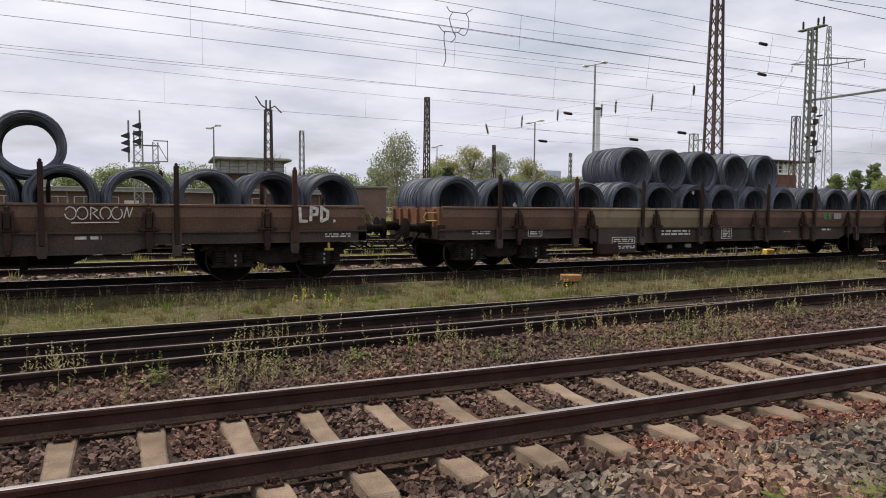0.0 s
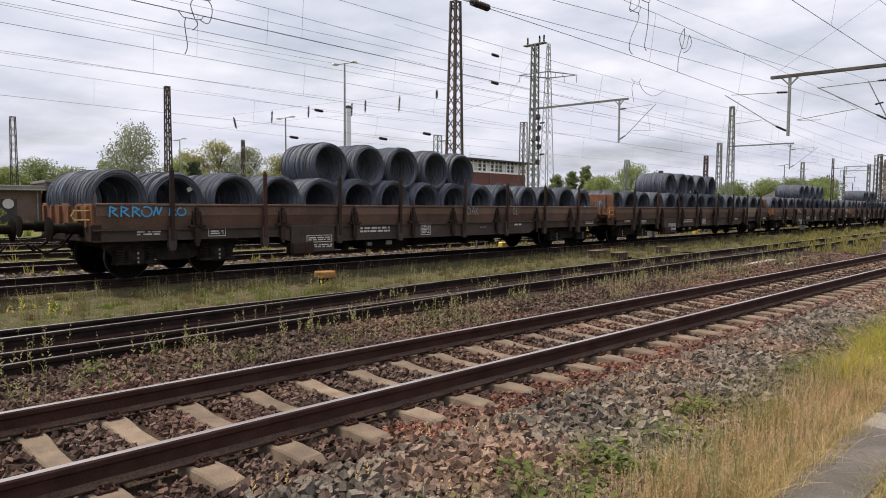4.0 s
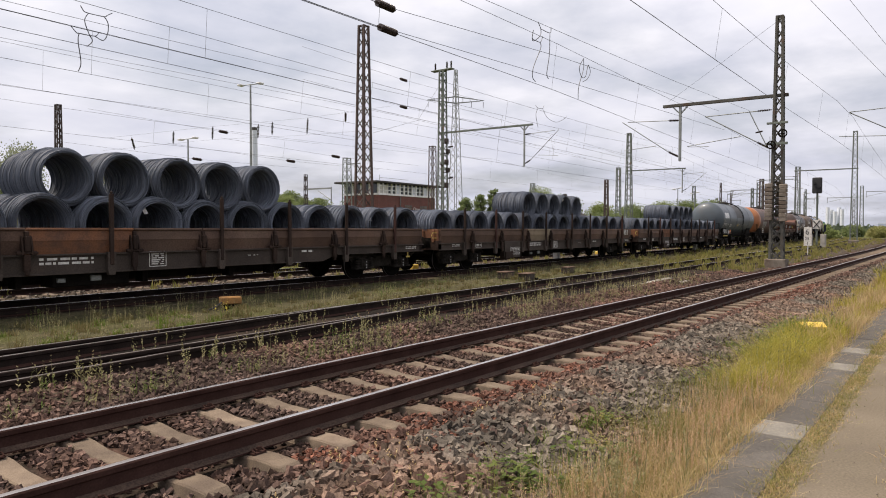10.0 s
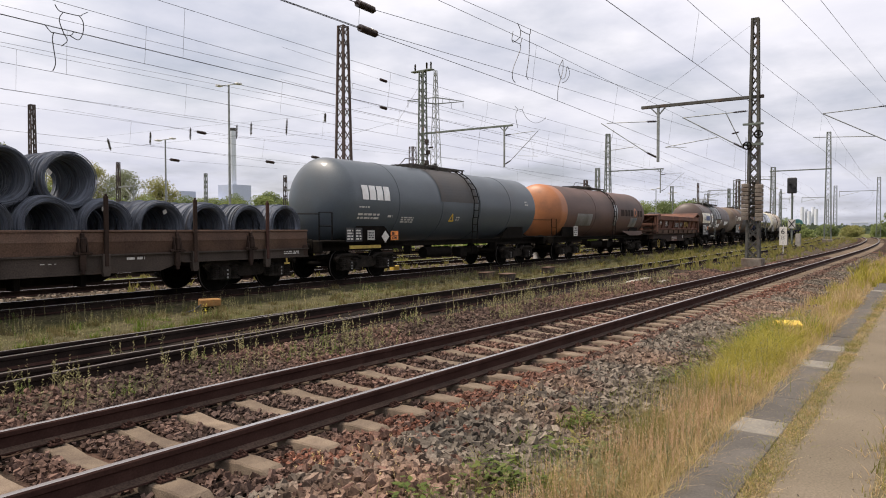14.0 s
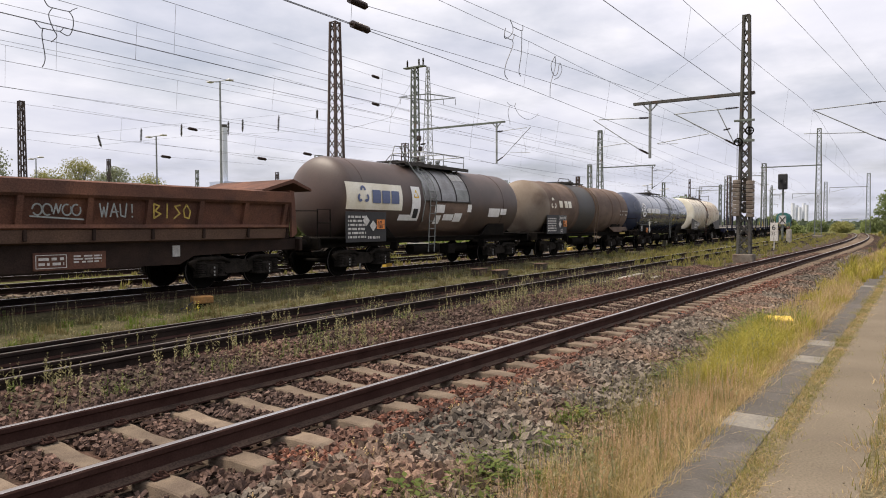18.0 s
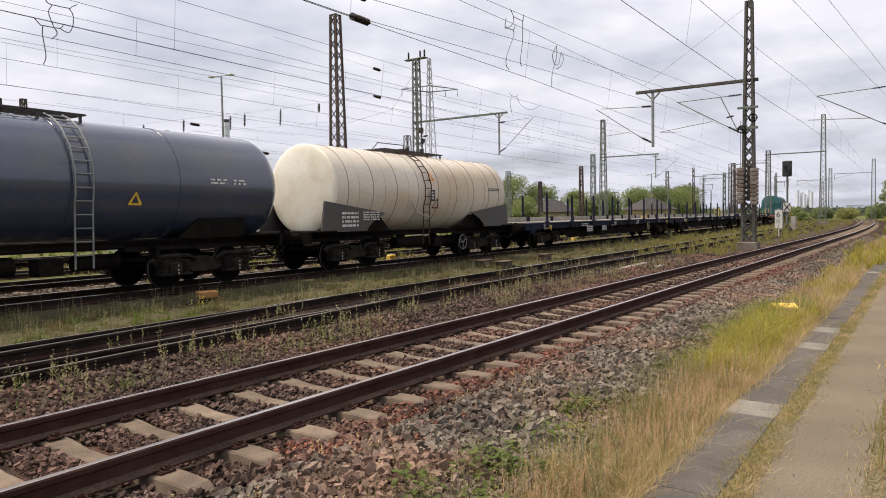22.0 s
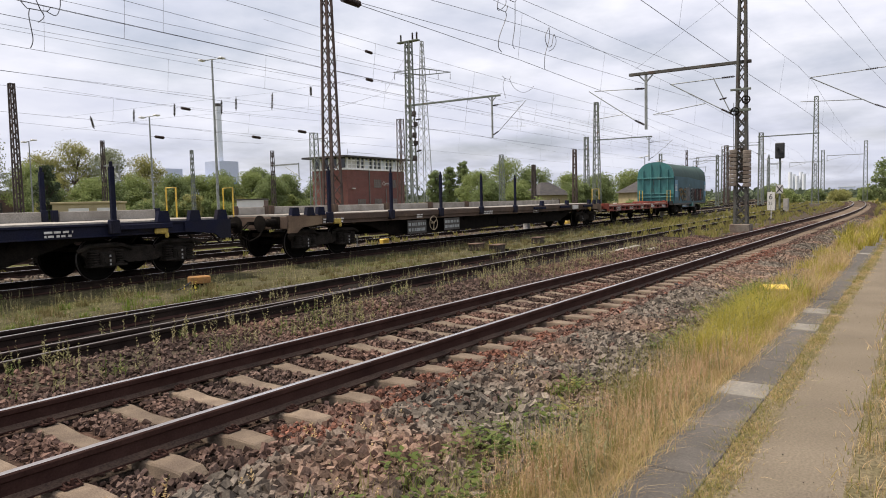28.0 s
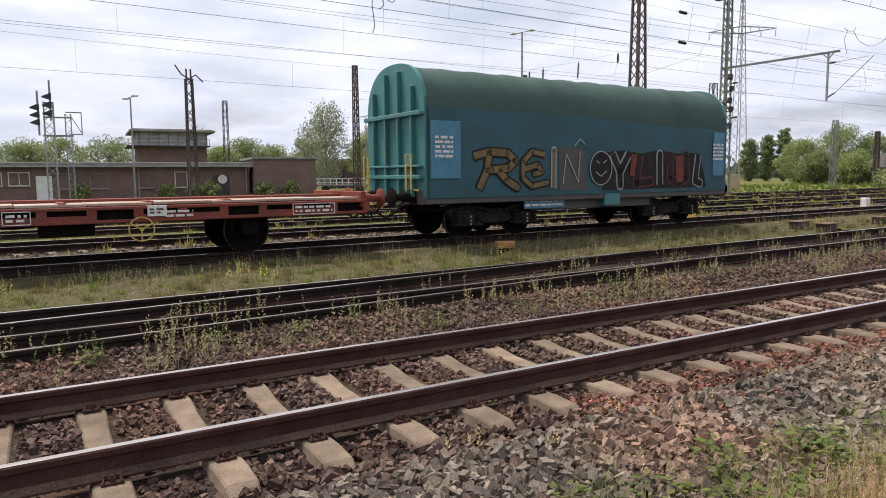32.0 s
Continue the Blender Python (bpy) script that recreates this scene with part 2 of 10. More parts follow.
MAT["yellow_old"] = material("worn_yellow_paint", (0.46, 0.34, 0.08), 0.7, second=(0.30, 0.22, 0.07), scale=9, fine=40, fine_amount=0.2)
MAT["green_spray"] = material("green_spray_paint", (0.04, 0.34, 0.12), 0.7, fine=50, fine_amount=0.15)
MAT["grey_spray"] = material("grey_spray_paint", (0.26, 0.26, 0.25), 0.7, fine=50, fine_amount=0.15)
MAT["wagon_rust"] = material("wagon_rust_panel", (0.19, 0.085, 0.045), 0.85, second=(0.11, 0.06, 0.042), scale=3, fine=50, fine_amount=0.3)
MAT["coil"] = material("wire_rod", (0.116, 0.134, 0.170), 0.66, 0.05, second=(0.052, 0.060, 0.078), scale=1.3, fine=4, fine_amount=0.3, third=(0.070, 0.058, 0.050), third_scale=0.4, third_range=(0.58, 0.8), vary=0.18, stretch=(1.4, 38, 1.4), bump=0.7, bump_scale=2.2)
MAT["white_paint"] = material("white_marking_paint", (0.62, 0.61, 0.58), 0.7, second=(0.45, 0.43, 0.40), scale=14, fine=60, fine_amount=0.15)
MAT["blue_paint"] = material("blue_spray_paint", (0.05, 0.30, 0.55), 0.6, fine=50, fine_amount=0.15)
MAT["yellow_paint"] = material("yellow_handrail_paint", (0.72, 0.47, 0.05), 0.5, second=(0.5, 0.32, 0.05), scale=8, fine=40, fine_amount=0.15)
MAT["orange_paint"] = material("orange_plate", (0.80, 0.24, 0.03), 0.5, second=(0.6, 0.2, 0.05), scale=8, fine=40)
MAT["black_paint"] = material("black_paint", (0.018, 0.018, 0.02), 0.6, fine=40)
MAT["zinc"] = material("zinc_steel", (0.27, 0.285, 0.275), 0.55, 0.4, second=(0.19, 0.20, 0.19), scale=3, fine=50, fine_amount=0.2, vary=0.1)
MAT["mast_green"] = material("mast_grey_green", (0.165, 0.188, 0.165), 0.75, second=(0.115, 0.128, 0.113), scale=2, fine=40, fine_amount=0.25, third=(0.16, 0.10, 0.07), third_scale=1.5, third_range=(0.6, 0.78))
MAT["mast_rust"] = material("mast_rust_red", (0.092, 0.066, 0.058), 0.8, second=(0.060, 0.046, 0.043), scale=2, fine=40, fine_amount=0.25)
MAT["mast_dark"] = material("mast_dark_brown", (0.050, 0.040, 0.038), 0.8, second=(0.075, 0.06, 0.055), scale=2, fine=40, fine_amount=0.25)
MAT["wire"] = material("overhead_wire", (0.075, 0.075, 0.08), 0.6, 0.4, fine=20)
MAT["insulator"] = material("brown_insulator", (0.035, 0.024, 0.022), 0.25, second=(0.05, 0.035, 0.03), scale=8)
MAT["cement"] = material("weathered_cement", (0.34, 0.32, 0.285), 0.9, second=(0.24, 0.225, 0.20), scale=3, fine=60, fine_amount=0.2, bump=0.3, third=(0.16, 0.15, 0.12), third_scale=1.2, third_range=(0.55, 0.75), vary=0.1)


# ---- mesh tools ----
class Shape:
    """Collects faces of one mesh."""

    def __init__(self):
        self.v, self.f, self.k = [], [], []

    def add(self, verts, faces, m=None, slot=0):
        base = len(self.v)
        self.v += [tuple(m @ Vector(p)) for p in verts] if m is not None else [tuple(p) for p in verts]
        self.f += [tuple(base + i for i in q) for q in faces]
        self.k += [slot] * len(faces)
        return self

    def box(self, x, y, z, sx, sy, sz, m=None, slot=0, c=0.0):
        """A block centred at x, y, z; c chamfers its edges."""
        hx, hy, hz = sx / 2, sy / 2, sz / 2
        if c <= 0:
            vs = [(x + a * hx, y + b * hy, z + d * hz) for a in (-1, 1) for b in (-1, 1) for d in (-1, 1)]
            fs = [(0, 1, 3, 2), (4, 6, 7, 5), (0, 4, 5, 1), (2, 3, 7, 6), (0, 2, 6, 4), (1, 5, 7, 3)]
            return self.add(vs, fs, m, slot)
        vs, idx = [], {}
        for a in (-1, 1):
            for b in (-1, 1):
                for d in (-1, 1):
                    for ax in range(3):
                        q = [a * (hx - c), b * (hy - c), d * (hz - c)]
                        q[ax] = (a, b, d)[ax] * (hx, hy, hz)[ax]
                        idx[a, b, d, ax] = len(vs)
                        vs.append((x + q[0], y + q[1], z + q[2]))
        fs = []
        for ax in range(3):
            u, w = [i for i in range(3) if i != ax]
            for s in (-1, 1):
                ring = []
                for p, q in ((-1, -1), (1, -1), (1, 1), (-1, 1)):
                    key = [0, 0, 0]; key[ax], key[u], key[w] = s, p, q
                    ring.append(idx[(*key, ax)])
                fs.append(tuple(ring))
            for p in (-1, 1):
                for q in (-1, 1):
                    ends = []
                    for s in (-1, 1):
                        key = [0, 0, 0]; key[ax], key[u], key[w] = s, p, q
                        ends.append((idx[(*key, u)], idx[(*key, w)]))
                    fs.append((ends[0][0], ends[1][0], ends[1][1], ends[0][1]))
        for a in (-1, 1):
            for b in (-1, 1):
                for d in (-1, 1):
                    fs.append(tuple(idx[a, b, d, ax] for ax in range(3)))
        return self.add(vs, fs, m, slot)

    def rod(self, p, q, r, seg=8, r2=None, slot=0, caps=True):
        """A round bar from p to q."""
        p, q = Vector(p), Vector(q)
        d = q - p
        if d.length < 1e-6:
            return self
        a = d.orthogonal().normalized(); b = d.normalized().cross(a)
        r2 = r if r2 is None else r2
        vs = [p + r * (math.cos(t) * a + math.sin(t) * b) for t in [2 * math.pi * i / seg for i in range(seg)]]
        vs += [q + r2 * (math.cos(t) * a + math.sin(t) * b) for t in [2 * math.pi * i / seg for i in range(seg)]]
        fs = [(i, (i + 1) % seg, seg + (i + 1) % seg, seg + i) for i in range(seg)]
        if caps:
            fs += [tuple(range(seg - 1, -1, -1)), tuple(range(seg, 2 * seg))]
        return self.add(vs, fs, None, slot)

    def pipe(self, pts, r, seg=6, slot=0, closed=False):
        pts = [Vector(p) for p in pts]
        n = len(pts)
        rings, ref = [], None
        for i, p in enumerate(pts):
            d = (pts[(i + 1) % n] - pts[i - 1]) if closed else (pts[min(i + 1, n - 1)] - pts[max(i - 1, 0)])
            if d.length < 1e-9:
                d = Vector((1, 0, 0))
            d.normalize()
            if ref is None:
                ref = d.orthogonal().normalized()
            ref = (ref - ref.dot(d) * d)
            ref = ref.normalized() if ref.length > 1e-6 else d.orthogonal().normalized()
            w = d.cross(ref)
            rings.append([p + r * (math.cos(2 * math.pi * k / seg) * ref + math.sin(2 * math.pi * k / seg) * w) for k in range(seg)])
        vs = [v for ring in rings for v in ring]
        fs = []
        for i in range(n if closed else n - 1):
            j = (i + 1) % n
            fs += [(i * seg + k, i * seg + (k + 1) % seg, j * seg + (k + 1) % seg, j * seg + k) for k in range(seg)]
        if not closed:
            fs += [tuple(range(seg - 1, -1, -1)), tuple((n - 1) * seg + k for k in range(seg))]
        return self.add(vs, fs, None, slot)

    def bar(self, p, q, w, h=None, slot=0):
        """A square bar from p to q."""
        p, q = Vector(p), Vector(q)
        d = q - p
        if d.length < 1e-6:
            return self
        h = h or w
        t = d.normalized()
        up = Vector((0, 0, 1)) if abs(t.z) < 0.95 else Vector((1, 0, 0))
        a = t.cross(up).normalized() * w / 2; b = a.cross(t).normalized() * h / 2
        vs = [e + s * a + u * b for e in (p, q) for s, u in ((-1, -1), (1, -1), (1, 1), (-1, 1))]
        return self.add(vs, [(0, 1, 2, 3), (7, 6, 5, 4), (0, 4, 5, 1), (1, 5, 6, 2), (2, 6, 7, 3), (3, 7, 4, 0)], None, slot)

    def lathe(self, prof, seg=32, axis="x", slot=0, caps=True):
        """Turns a profile of (along, radius) round an axis."""
        vs, fs = [], []
        for s, r in prof:
            for k in range(seg):
                t = 2 * math.pi * k / seg
                u, w = r * math.cos(t), r * math.sin(t)
                vs.append({"x": (s, u, w), "y": (u, s, w), "z": (u, w, s)}[axis])
        for i in range(len(prof) - 1):
            fs += [(i * seg + k, i * seg + (k + 1) % seg, (i + 1) * seg + (k + 1) % seg, (i + 1) * seg + k) for k in range(seg)]
        if caps:
            fs += [tuple(range(seg - 1, -1, -1)), tuple((len(prof) - 1) * seg + k for k in range(seg))]
        return self.add(vs, fs, None, slot)

    def prism(self, outline, axis, lo, hi, slot=0):
        """An outline (two coordinates) drawn out along an axis from lo to hi."""
        n = len(outline)
        mk = {"x": lambda a, b, s: (s, a, b), "y": lambda a, b, s: (a, s, b), "z": lambda a, b, s: (a, b, s)}[axis]
        vs = [mk(a, b, lo) for a, b in outline] + [mk(a, b, hi) for a, b in outline]
        fs = [tuple(range(n)), tuple(range(2 * n - 1, n - 1, -1))] + [(i, n + i, n + (i + 1) % n, (i + 1) % n) for i in range(n)]
        return self.add(vs, fs, None, slot)

    def mesh(self, name, mats, smooth=False):
        me = bpy.data.meshes.new(name)
        me.from_pydata(self.v, [], self.f)
        for m in (mats if isinstance(mats, (list, tuple)) else [mats]):
            me.materials.append(MAT[m] if isinstance(m, str) else m)
        if any(self.k):
            me.polygons.foreach_set("material_index", self.k)
        bm = bmesh.new(); bm.from_mesh(me)
        bmesh.ops.recalc_face_normals(bm, faces=bm.faces)
        bm.to_mesh(me); bm.free()
        if smooth:
            me.polygons.foreach_set("use_smooth", [True] * len(me.polygons))
            me.set_sharp_from_angle(angle=radians(38))
        return me


def part(name, shape, mat, parent, label="", smooth=False, at=None):
    """One mesh under a thing or part."""
    me = shape if isinstance(shape, bpy.types.Mesh) else shape.mesh(name, mat, smooth)
    ob = new(name, me)
    ob.parent = parent
    if at is not None:
        ob.matrix_basis = at if isinstance(at, Matrix) else Matrix.Translation(at)
    if label:
        ob["label"] = label
    return ob


def thing(name, label, category, group="", kind="", at=None, shape=None, mat=None, smooth=False):
    """A top-level thing: an Empty, or a mesh when a shape is given."""
    data = None if shape is None else (shape if isinstance(shape, bpy.types.Mesh) else shape.mesh(name, mat, smooth))
    ob = new(name, data)
    if at is not None:
        ob.matrix_basis = at if isinstance(at, Matrix) else Matrix.Translation(at)
    return tagged(ob, label, category, group, kind)


def fast_mesh(name, verts, faces, mats, slots=None):
    """A mesh from numpy arrays of triangles or quads."""
    me = bpy.data.meshes.new(name)
    nf, k = faces.shape
    me.vertices.add(len(verts)); me.loops.add(nf * k); me.polygons.add(nf)
    me.vertices.foreach_set("co", np.ascontiguousarray(verts, dtype=np.float32).ravel())
    me.loops.foreach_set("vertex_index", np.ascontiguousarray(faces, dtype=np.int32).ravel())
    me.polygons.foreach_set("loop_start", np.arange(0, nf * k, k, dtype=np.int32))
    for m in (mats if isinstance(mats, (list, tuple)) else [mats]):
        me.materials.append(MAT[m] if isinstance(m, str) else m)
    if slots is not None:
        me.polygons.foreach_set("material_index", np.ascontiguousarray(slots, dtype=np.int32))
    me.polygons.foreach_set("use_smooth", np.zeros(nf, dtype=bool))
    me.update(calc_edges=True)
    return me


def text_mesh(body, size, name="lettering", depth=0.004):
    """Letters as a mesh in the x-z plane, read from -y, with the origin at the lower left."""
    cu = bpy.data.curves.new(name, "FONT")
    cu.body, cu.size, cu.extrude = body, size, depth
    ob = bpy.data.objects.new(name, cu)
    scene.collection.objects.link(ob)
    me = bpy.data.meshes.new_from_object(ob.evaluated_get(bpy.context.evaluated_depsgraph_get()))
    bpy.data.objects.remove(ob)
    me.transform(pose(0, 0, 0, 90, 0, 0))
    return me


# ---- plan of the yard: x runs along the tracks, y across them ----
def bend(x, x0, r):
    return max(0.0, x - x0) ** 2 / (2 * r)


def near_y(x, off=0.0):
    """The near track's centre line, off metres to its far side."""
    return 4.6075 + off + bend(x, 50, 1000)


def yard_y(x, off=0.0):
    """The train's track; the other yard tracks lie beside it."""
    return 14.757 + 0.03583 * x + bend(x, 55, 1500) + off


def fork_y(x, off=0.0):
    """The turnout's straight track."""
    return 8.52 + 0.036 * x + bend(x, 55, 1300) + off


def branch_y(x, off=0.0):
    """The turnout's branch, which leaves towards the path."""
    return fork_y(x) - 0.068 * max(0.0, 10.5 - x) - bend(-x, 0, 220) + off


PROFILE = [(-3000, -0.5), (-60, -0.35), (-2.0, -0.23), (-0.35, -0.2), (0.95, -0.2), (1.3, -0.25), (1.9, -0.33), (2.5, -0.26), (2.95, -0.203), (3.35, -0.208), (3.6, -0.228), (5.6, -0.232), (6.2, -0.22),
           (6.6, -0.25), (7.0, -0.16), (7.3, -0.16), (7.55, -0.205), (10.0, -0.205), (10.6, -0.26), (12.9, -0.25), (13.6, -0.165), (14.1, -0.19), (30, -0.24), (70, -0.3), (3000, -0.5)]


def ground_z(y):
    for (a, za), (b, zb) in zip(PROFILE, PROFILE[1:]):
        if a <= y <= b:
            return za + (zb - za) * (y - a) / (b - a)
    return -0.5


MAT["turf"] = material("yard_turf", (0.085, 0.105, 0.030), 0.95, second=(0.115, 0.105, 0.048), scale=0.35, fine=9, fine_amount=0.4, third=(0.13, 0.105, 0.066), third_scale=0.09, third_range=(0.5, 0.68), bump=0.8, bump_scale=14, spec=0.04)
MAT["verge"] = material("dry_verge_soil", (0.150, 0.122, 0.078), 0.95, second=(0.105, 0.090, 0.050), scale=2.5, fine=30, fine_amount=0.4, bump=0.7, bump_scale=30, spec=0.04)
MAT["path_dirt"] = material("trodden_path", (0.172, 0.143, 0.108), 0.95, second=(0.140, 0.117, 0.088), scale=0.9, fine=55, fine_amount=0.16, third=(0.135, 0.112, 0.088), third_scale=2.6, third_range=(0.58, 0.75), bump=0.5, bump_scale=60, spec=0.04)
# Dark soil bed: shade in the gaps between stones is put into its colour.
MAT["bed"] = material("ballast_soil_gap_shade", (0.048, 0.035, 0.028), 0.95, second=(0.026, 0.021, 0.017), scale=9, fine=45, fine_amount=0.45, third=(0.10, 0.056, 0.042), third_scale=0.5, third_range=(0.5, 0.68), bump=1.0, bump_scale=26, spec=0.04)
MAT["yard_soil"] = material("yard_cinder_soil", (0.082, 0.064, 0.048), 0.95, second=(0.055, 0.045, 0.035), scale=1.6, fine=38, fine_amount=0.45, third=(0.066, 0.056, 0.038), third_scale=0.35, third_range=(0.52, 0.66), bump=1.0, bump_scale=24, spec=0.04)

MAT["turnout_bed"] = material("dark_turnout_bed", (0.024, 0.020, 0.017), 0.95, second=(0.014, 0.012, 0.011), scale=2.2, fine=38, fine_amount=0.45, third=(0.062, 0.047, 0.036), third_scale=0.6, third_range=(0.52, 0.68), bump=1.0, bump_scale=24, spec=0.04)
MAT["strip_soil"] = material("dry_grass_soil", (0.088, 0.076, 0.046), 0.95, second=(0.058, 0.055, 0.030), scale=3.5, fine=26, fine_amount=0.5, third=(0.068, 0.070, 0.028), third_scale=0.6, third_range=(0.5, 0.66), bump=1.0, bump_scale=30, spec=0.04)


def build_ground():
    xs = [-3000, -600, -200, -80, -40] + [-30 + 2 * i for i in range(16)] + [2 + i for i in range(40)] + [42 + 4 * i for i in range(20)] + [125, 140, 160, 180, 200, 230, 260, 300, 350, 400, 500, 700, 1000, 1500, 3000]
    ys = [-3000, -500, -100, -30, -8, -3, -2.0, -1.2, -0.15, 0.1, 0.40, 0.56, 0.97, 1.15, 1.4, 1.65, 1.9, 2.2, 2.5, 3.0, 3.6, 4.6, 5.6, 6.2, 6.6, 7.0, 7.3, 7.55, 8.3, 9, 10.0, 10.3, 10.6, 11.4, 12.2, 12.9, 13.6, 14.1, 15, 16.4, 18.5, 21, 25, 30, 40, 55, 80, 130, 250, 600, 3000]
    v, f, k = [], [], []
    rng = random.Random(4)
    for x in xs:
        for y in ys:
            near = bend(x, 50, 1000)
            lean = (0.036 * x if -100 < x < 400 else 0.0) * min(1.0, max(0.0, (y - 6.6) / 4.0))
            z = ground_z(y) + (rng.uniform(-0.012, 0.012) if 1 < y < 30 and abs(x) < 90 else 0)
            v.append((x, y + (near if x < 400 else near * 0) + lean, z))
    ny = len(ys)
    for i in range(len(xs) - 1):
        for j in range(ny - 1):
            f.append((i * ny + j, (i + 1) * ny + j, (i + 1) * ny + j + 1, i * ny + j + 1))
            m = (ys[j] + ys[j + 1]) / 2
            k.append(0 if xs[i] > 150 and -2 < m < 10.3 else 6 if 7.3 < m < 10.0 else 1 if -0.15 < m < 0.40 else 2 if -2 < m < -0.15 or 0.40 < m < 1.9 else 3 if 1.9 < m < 6.6 else 4 if 6.6 < m < 10.3 or 13.6 < m < 21 else 5 if 10.3 < m < 13.6 else 0)
    me = bpy.data.meshes.new("ground")
    me.from_pydata(v, [], f)
    for m in ("turf", "path_dirt", "verge", "bed", "yard_soil", "strip_soil", "turnout_bed"):
        me.materials.append(MAT[m])
    me.polygons.foreach_set("material_index", k)
    tagged(new("ground", me), "railway yard ground of turf, cinder soil and trodden path", "ground", kind="structure")


build_ground()

# one rail's section: half widths and heights under the running surface
RAIL = [(-0.075, -0.172), (0.075, -0.172), (0.075, -0.160), (0.012, -0.135), (0.009, -0.06), (0.034, -0.045), (0.036, -0.012), (0.026, -0.001), (0.013, 0.0), (-0.017, 0.0), (-0.026, -0.001), (-0.036, -0.012), (-0.034, -0.045), (-0.009, -0.06), (-0.012, -0.135), (-0.075, -0.160)]


def rail(name, line, x0, x1, top, head, label, group, side="rail_old_shaded", foot="rail_side"):
    """A rail along line(x); head: the material of its running surface."""
    xs, x = [], x0
    while x < x1:
        xs.append(x)
        x += 1.0 if -5 < x < 14 else 2.5 if x < 90 else 6.0
    xs.append(x1)
    s = Shape()
    n = len(RAIL)
    vs = [(x, line(x) + a, top + b) for x in xs for a, b in RAIL]
    fs, ks = [], []
    for i in range(len(xs) - 1):
        for j in range(n):
            fs.append((i * n + j, (i + 1) * n + j, (i + 1) * n + (j + 1) % n, i * n + (j + 1) % n))
            ks.append(1 if j in (7, 8, 9) else 2 if j in (2, 14) else 0)
    s.add(vs, fs); s.k = ks
    return thing(name, label, "rail", group, "structure", shape=s, mat=[side, head, foot])


NEAR_TOP = (0.024, 0.0)
for side, off in ((0, -0.7525), (1, 0.7525)):
    rail("rail", lambda x, o=off: near_y(x, o), -40, 158, NEAR_TOP[side], "rail_top", "running rail with polished head and rusty web", "rails of the near track", "rail_side", "rail_foot")
for off in (-0.7525, 0.7525):
    rail("rail", lambda x, o=off: fork_y(x, o), -40, 400, -0.03, "rail_top" if off > 0 else "rail_old_top", "dark rail of the turnout track", "rails of the turnout")
    rail("rail", lambda x, o=off: branch_y(x, o), -40, 10.2, -0.03, "rail_top" if off > 0 else "rail_old_top", "rail of the turnout's branch", "rails of the turnout")
for off in (-0.7525, 0.7525):
    rail("rail", lambda x, o=off: yard_y(x, o), -60, 600, 0.0, "rail_top", "rail carrying the freight train", "rails of the train's track")
for k, base in enumerate((4.6, 9.2, 14.2, 19.0)):
    for off in (-0.7525, 0.7525):
        rail("rail", lambda x, o=base + off: yard_y(x, o), -60, 400, -0.02, "rail_top", "rail of a yard track behind the train", "rails of the yard tracks")


def sleeper_shape():
    """A pre-stressed concrete sleeper with a lower middle; x is its width."""
    s = Shape()
    st = [(-1.3, -0.045, 0.085), (-1.22, 0.0, 0.095), (-0.98, 0.012, 0.10), (-0.76, 0.004, 0.10), (-0.55, -0.004, 0.098), (-0.3, -0.034, 0.088), (0, -0.042, 0.085)]
    st = st + [(-y, z, w) for y, z, w in reversed(st[:-1])]
    vs, fs = [], []
    for y, z, w in st:
        vs += [(-w - 0.05, y, -0.2), (-w, y, z - 0.012), (-w + 0.012, y, z), (w - 0.012, y, z), (w, y, z - 0.012), (w + 0.05, y, -0.2)]
    for i in range(len(st) - 1):
        fs += [(i * 6 + j, (i + 1) * 6 + j, (i + 1) * 6 + j + 1, i * 6 + j + 1) for j in range(5)]
    fs += [tuple(range(5, -1, -1)), tuple((len(st) - 1) * 6 + j for j in range(6))]
    return s.add(vs, fs)


def clip_shape():
    """A rail clip: angled guide plate, bent spring and screw."""
    s = Shape()
    s.box(0, -0.035, 0.008, 0.12, 0.06, 0.016, c=0.003)
    s.pipe([(-0.045, -0.065, 0.018), (-0.045, -0.02, 0.036), (-0.015, -0.004, 0.032), (-0.012, -0.045, 0.03), (0.012, -0.045, 0.03), (0.015, -0.004, 0.032), (0.045, -0.02, 0.036), (0.045, -0.065, 0.018)], 0.0065, 5)
    s.rod((0, -0.045, 0.012), (0, -0.045, 0.055), 0.011, 6)
    return s


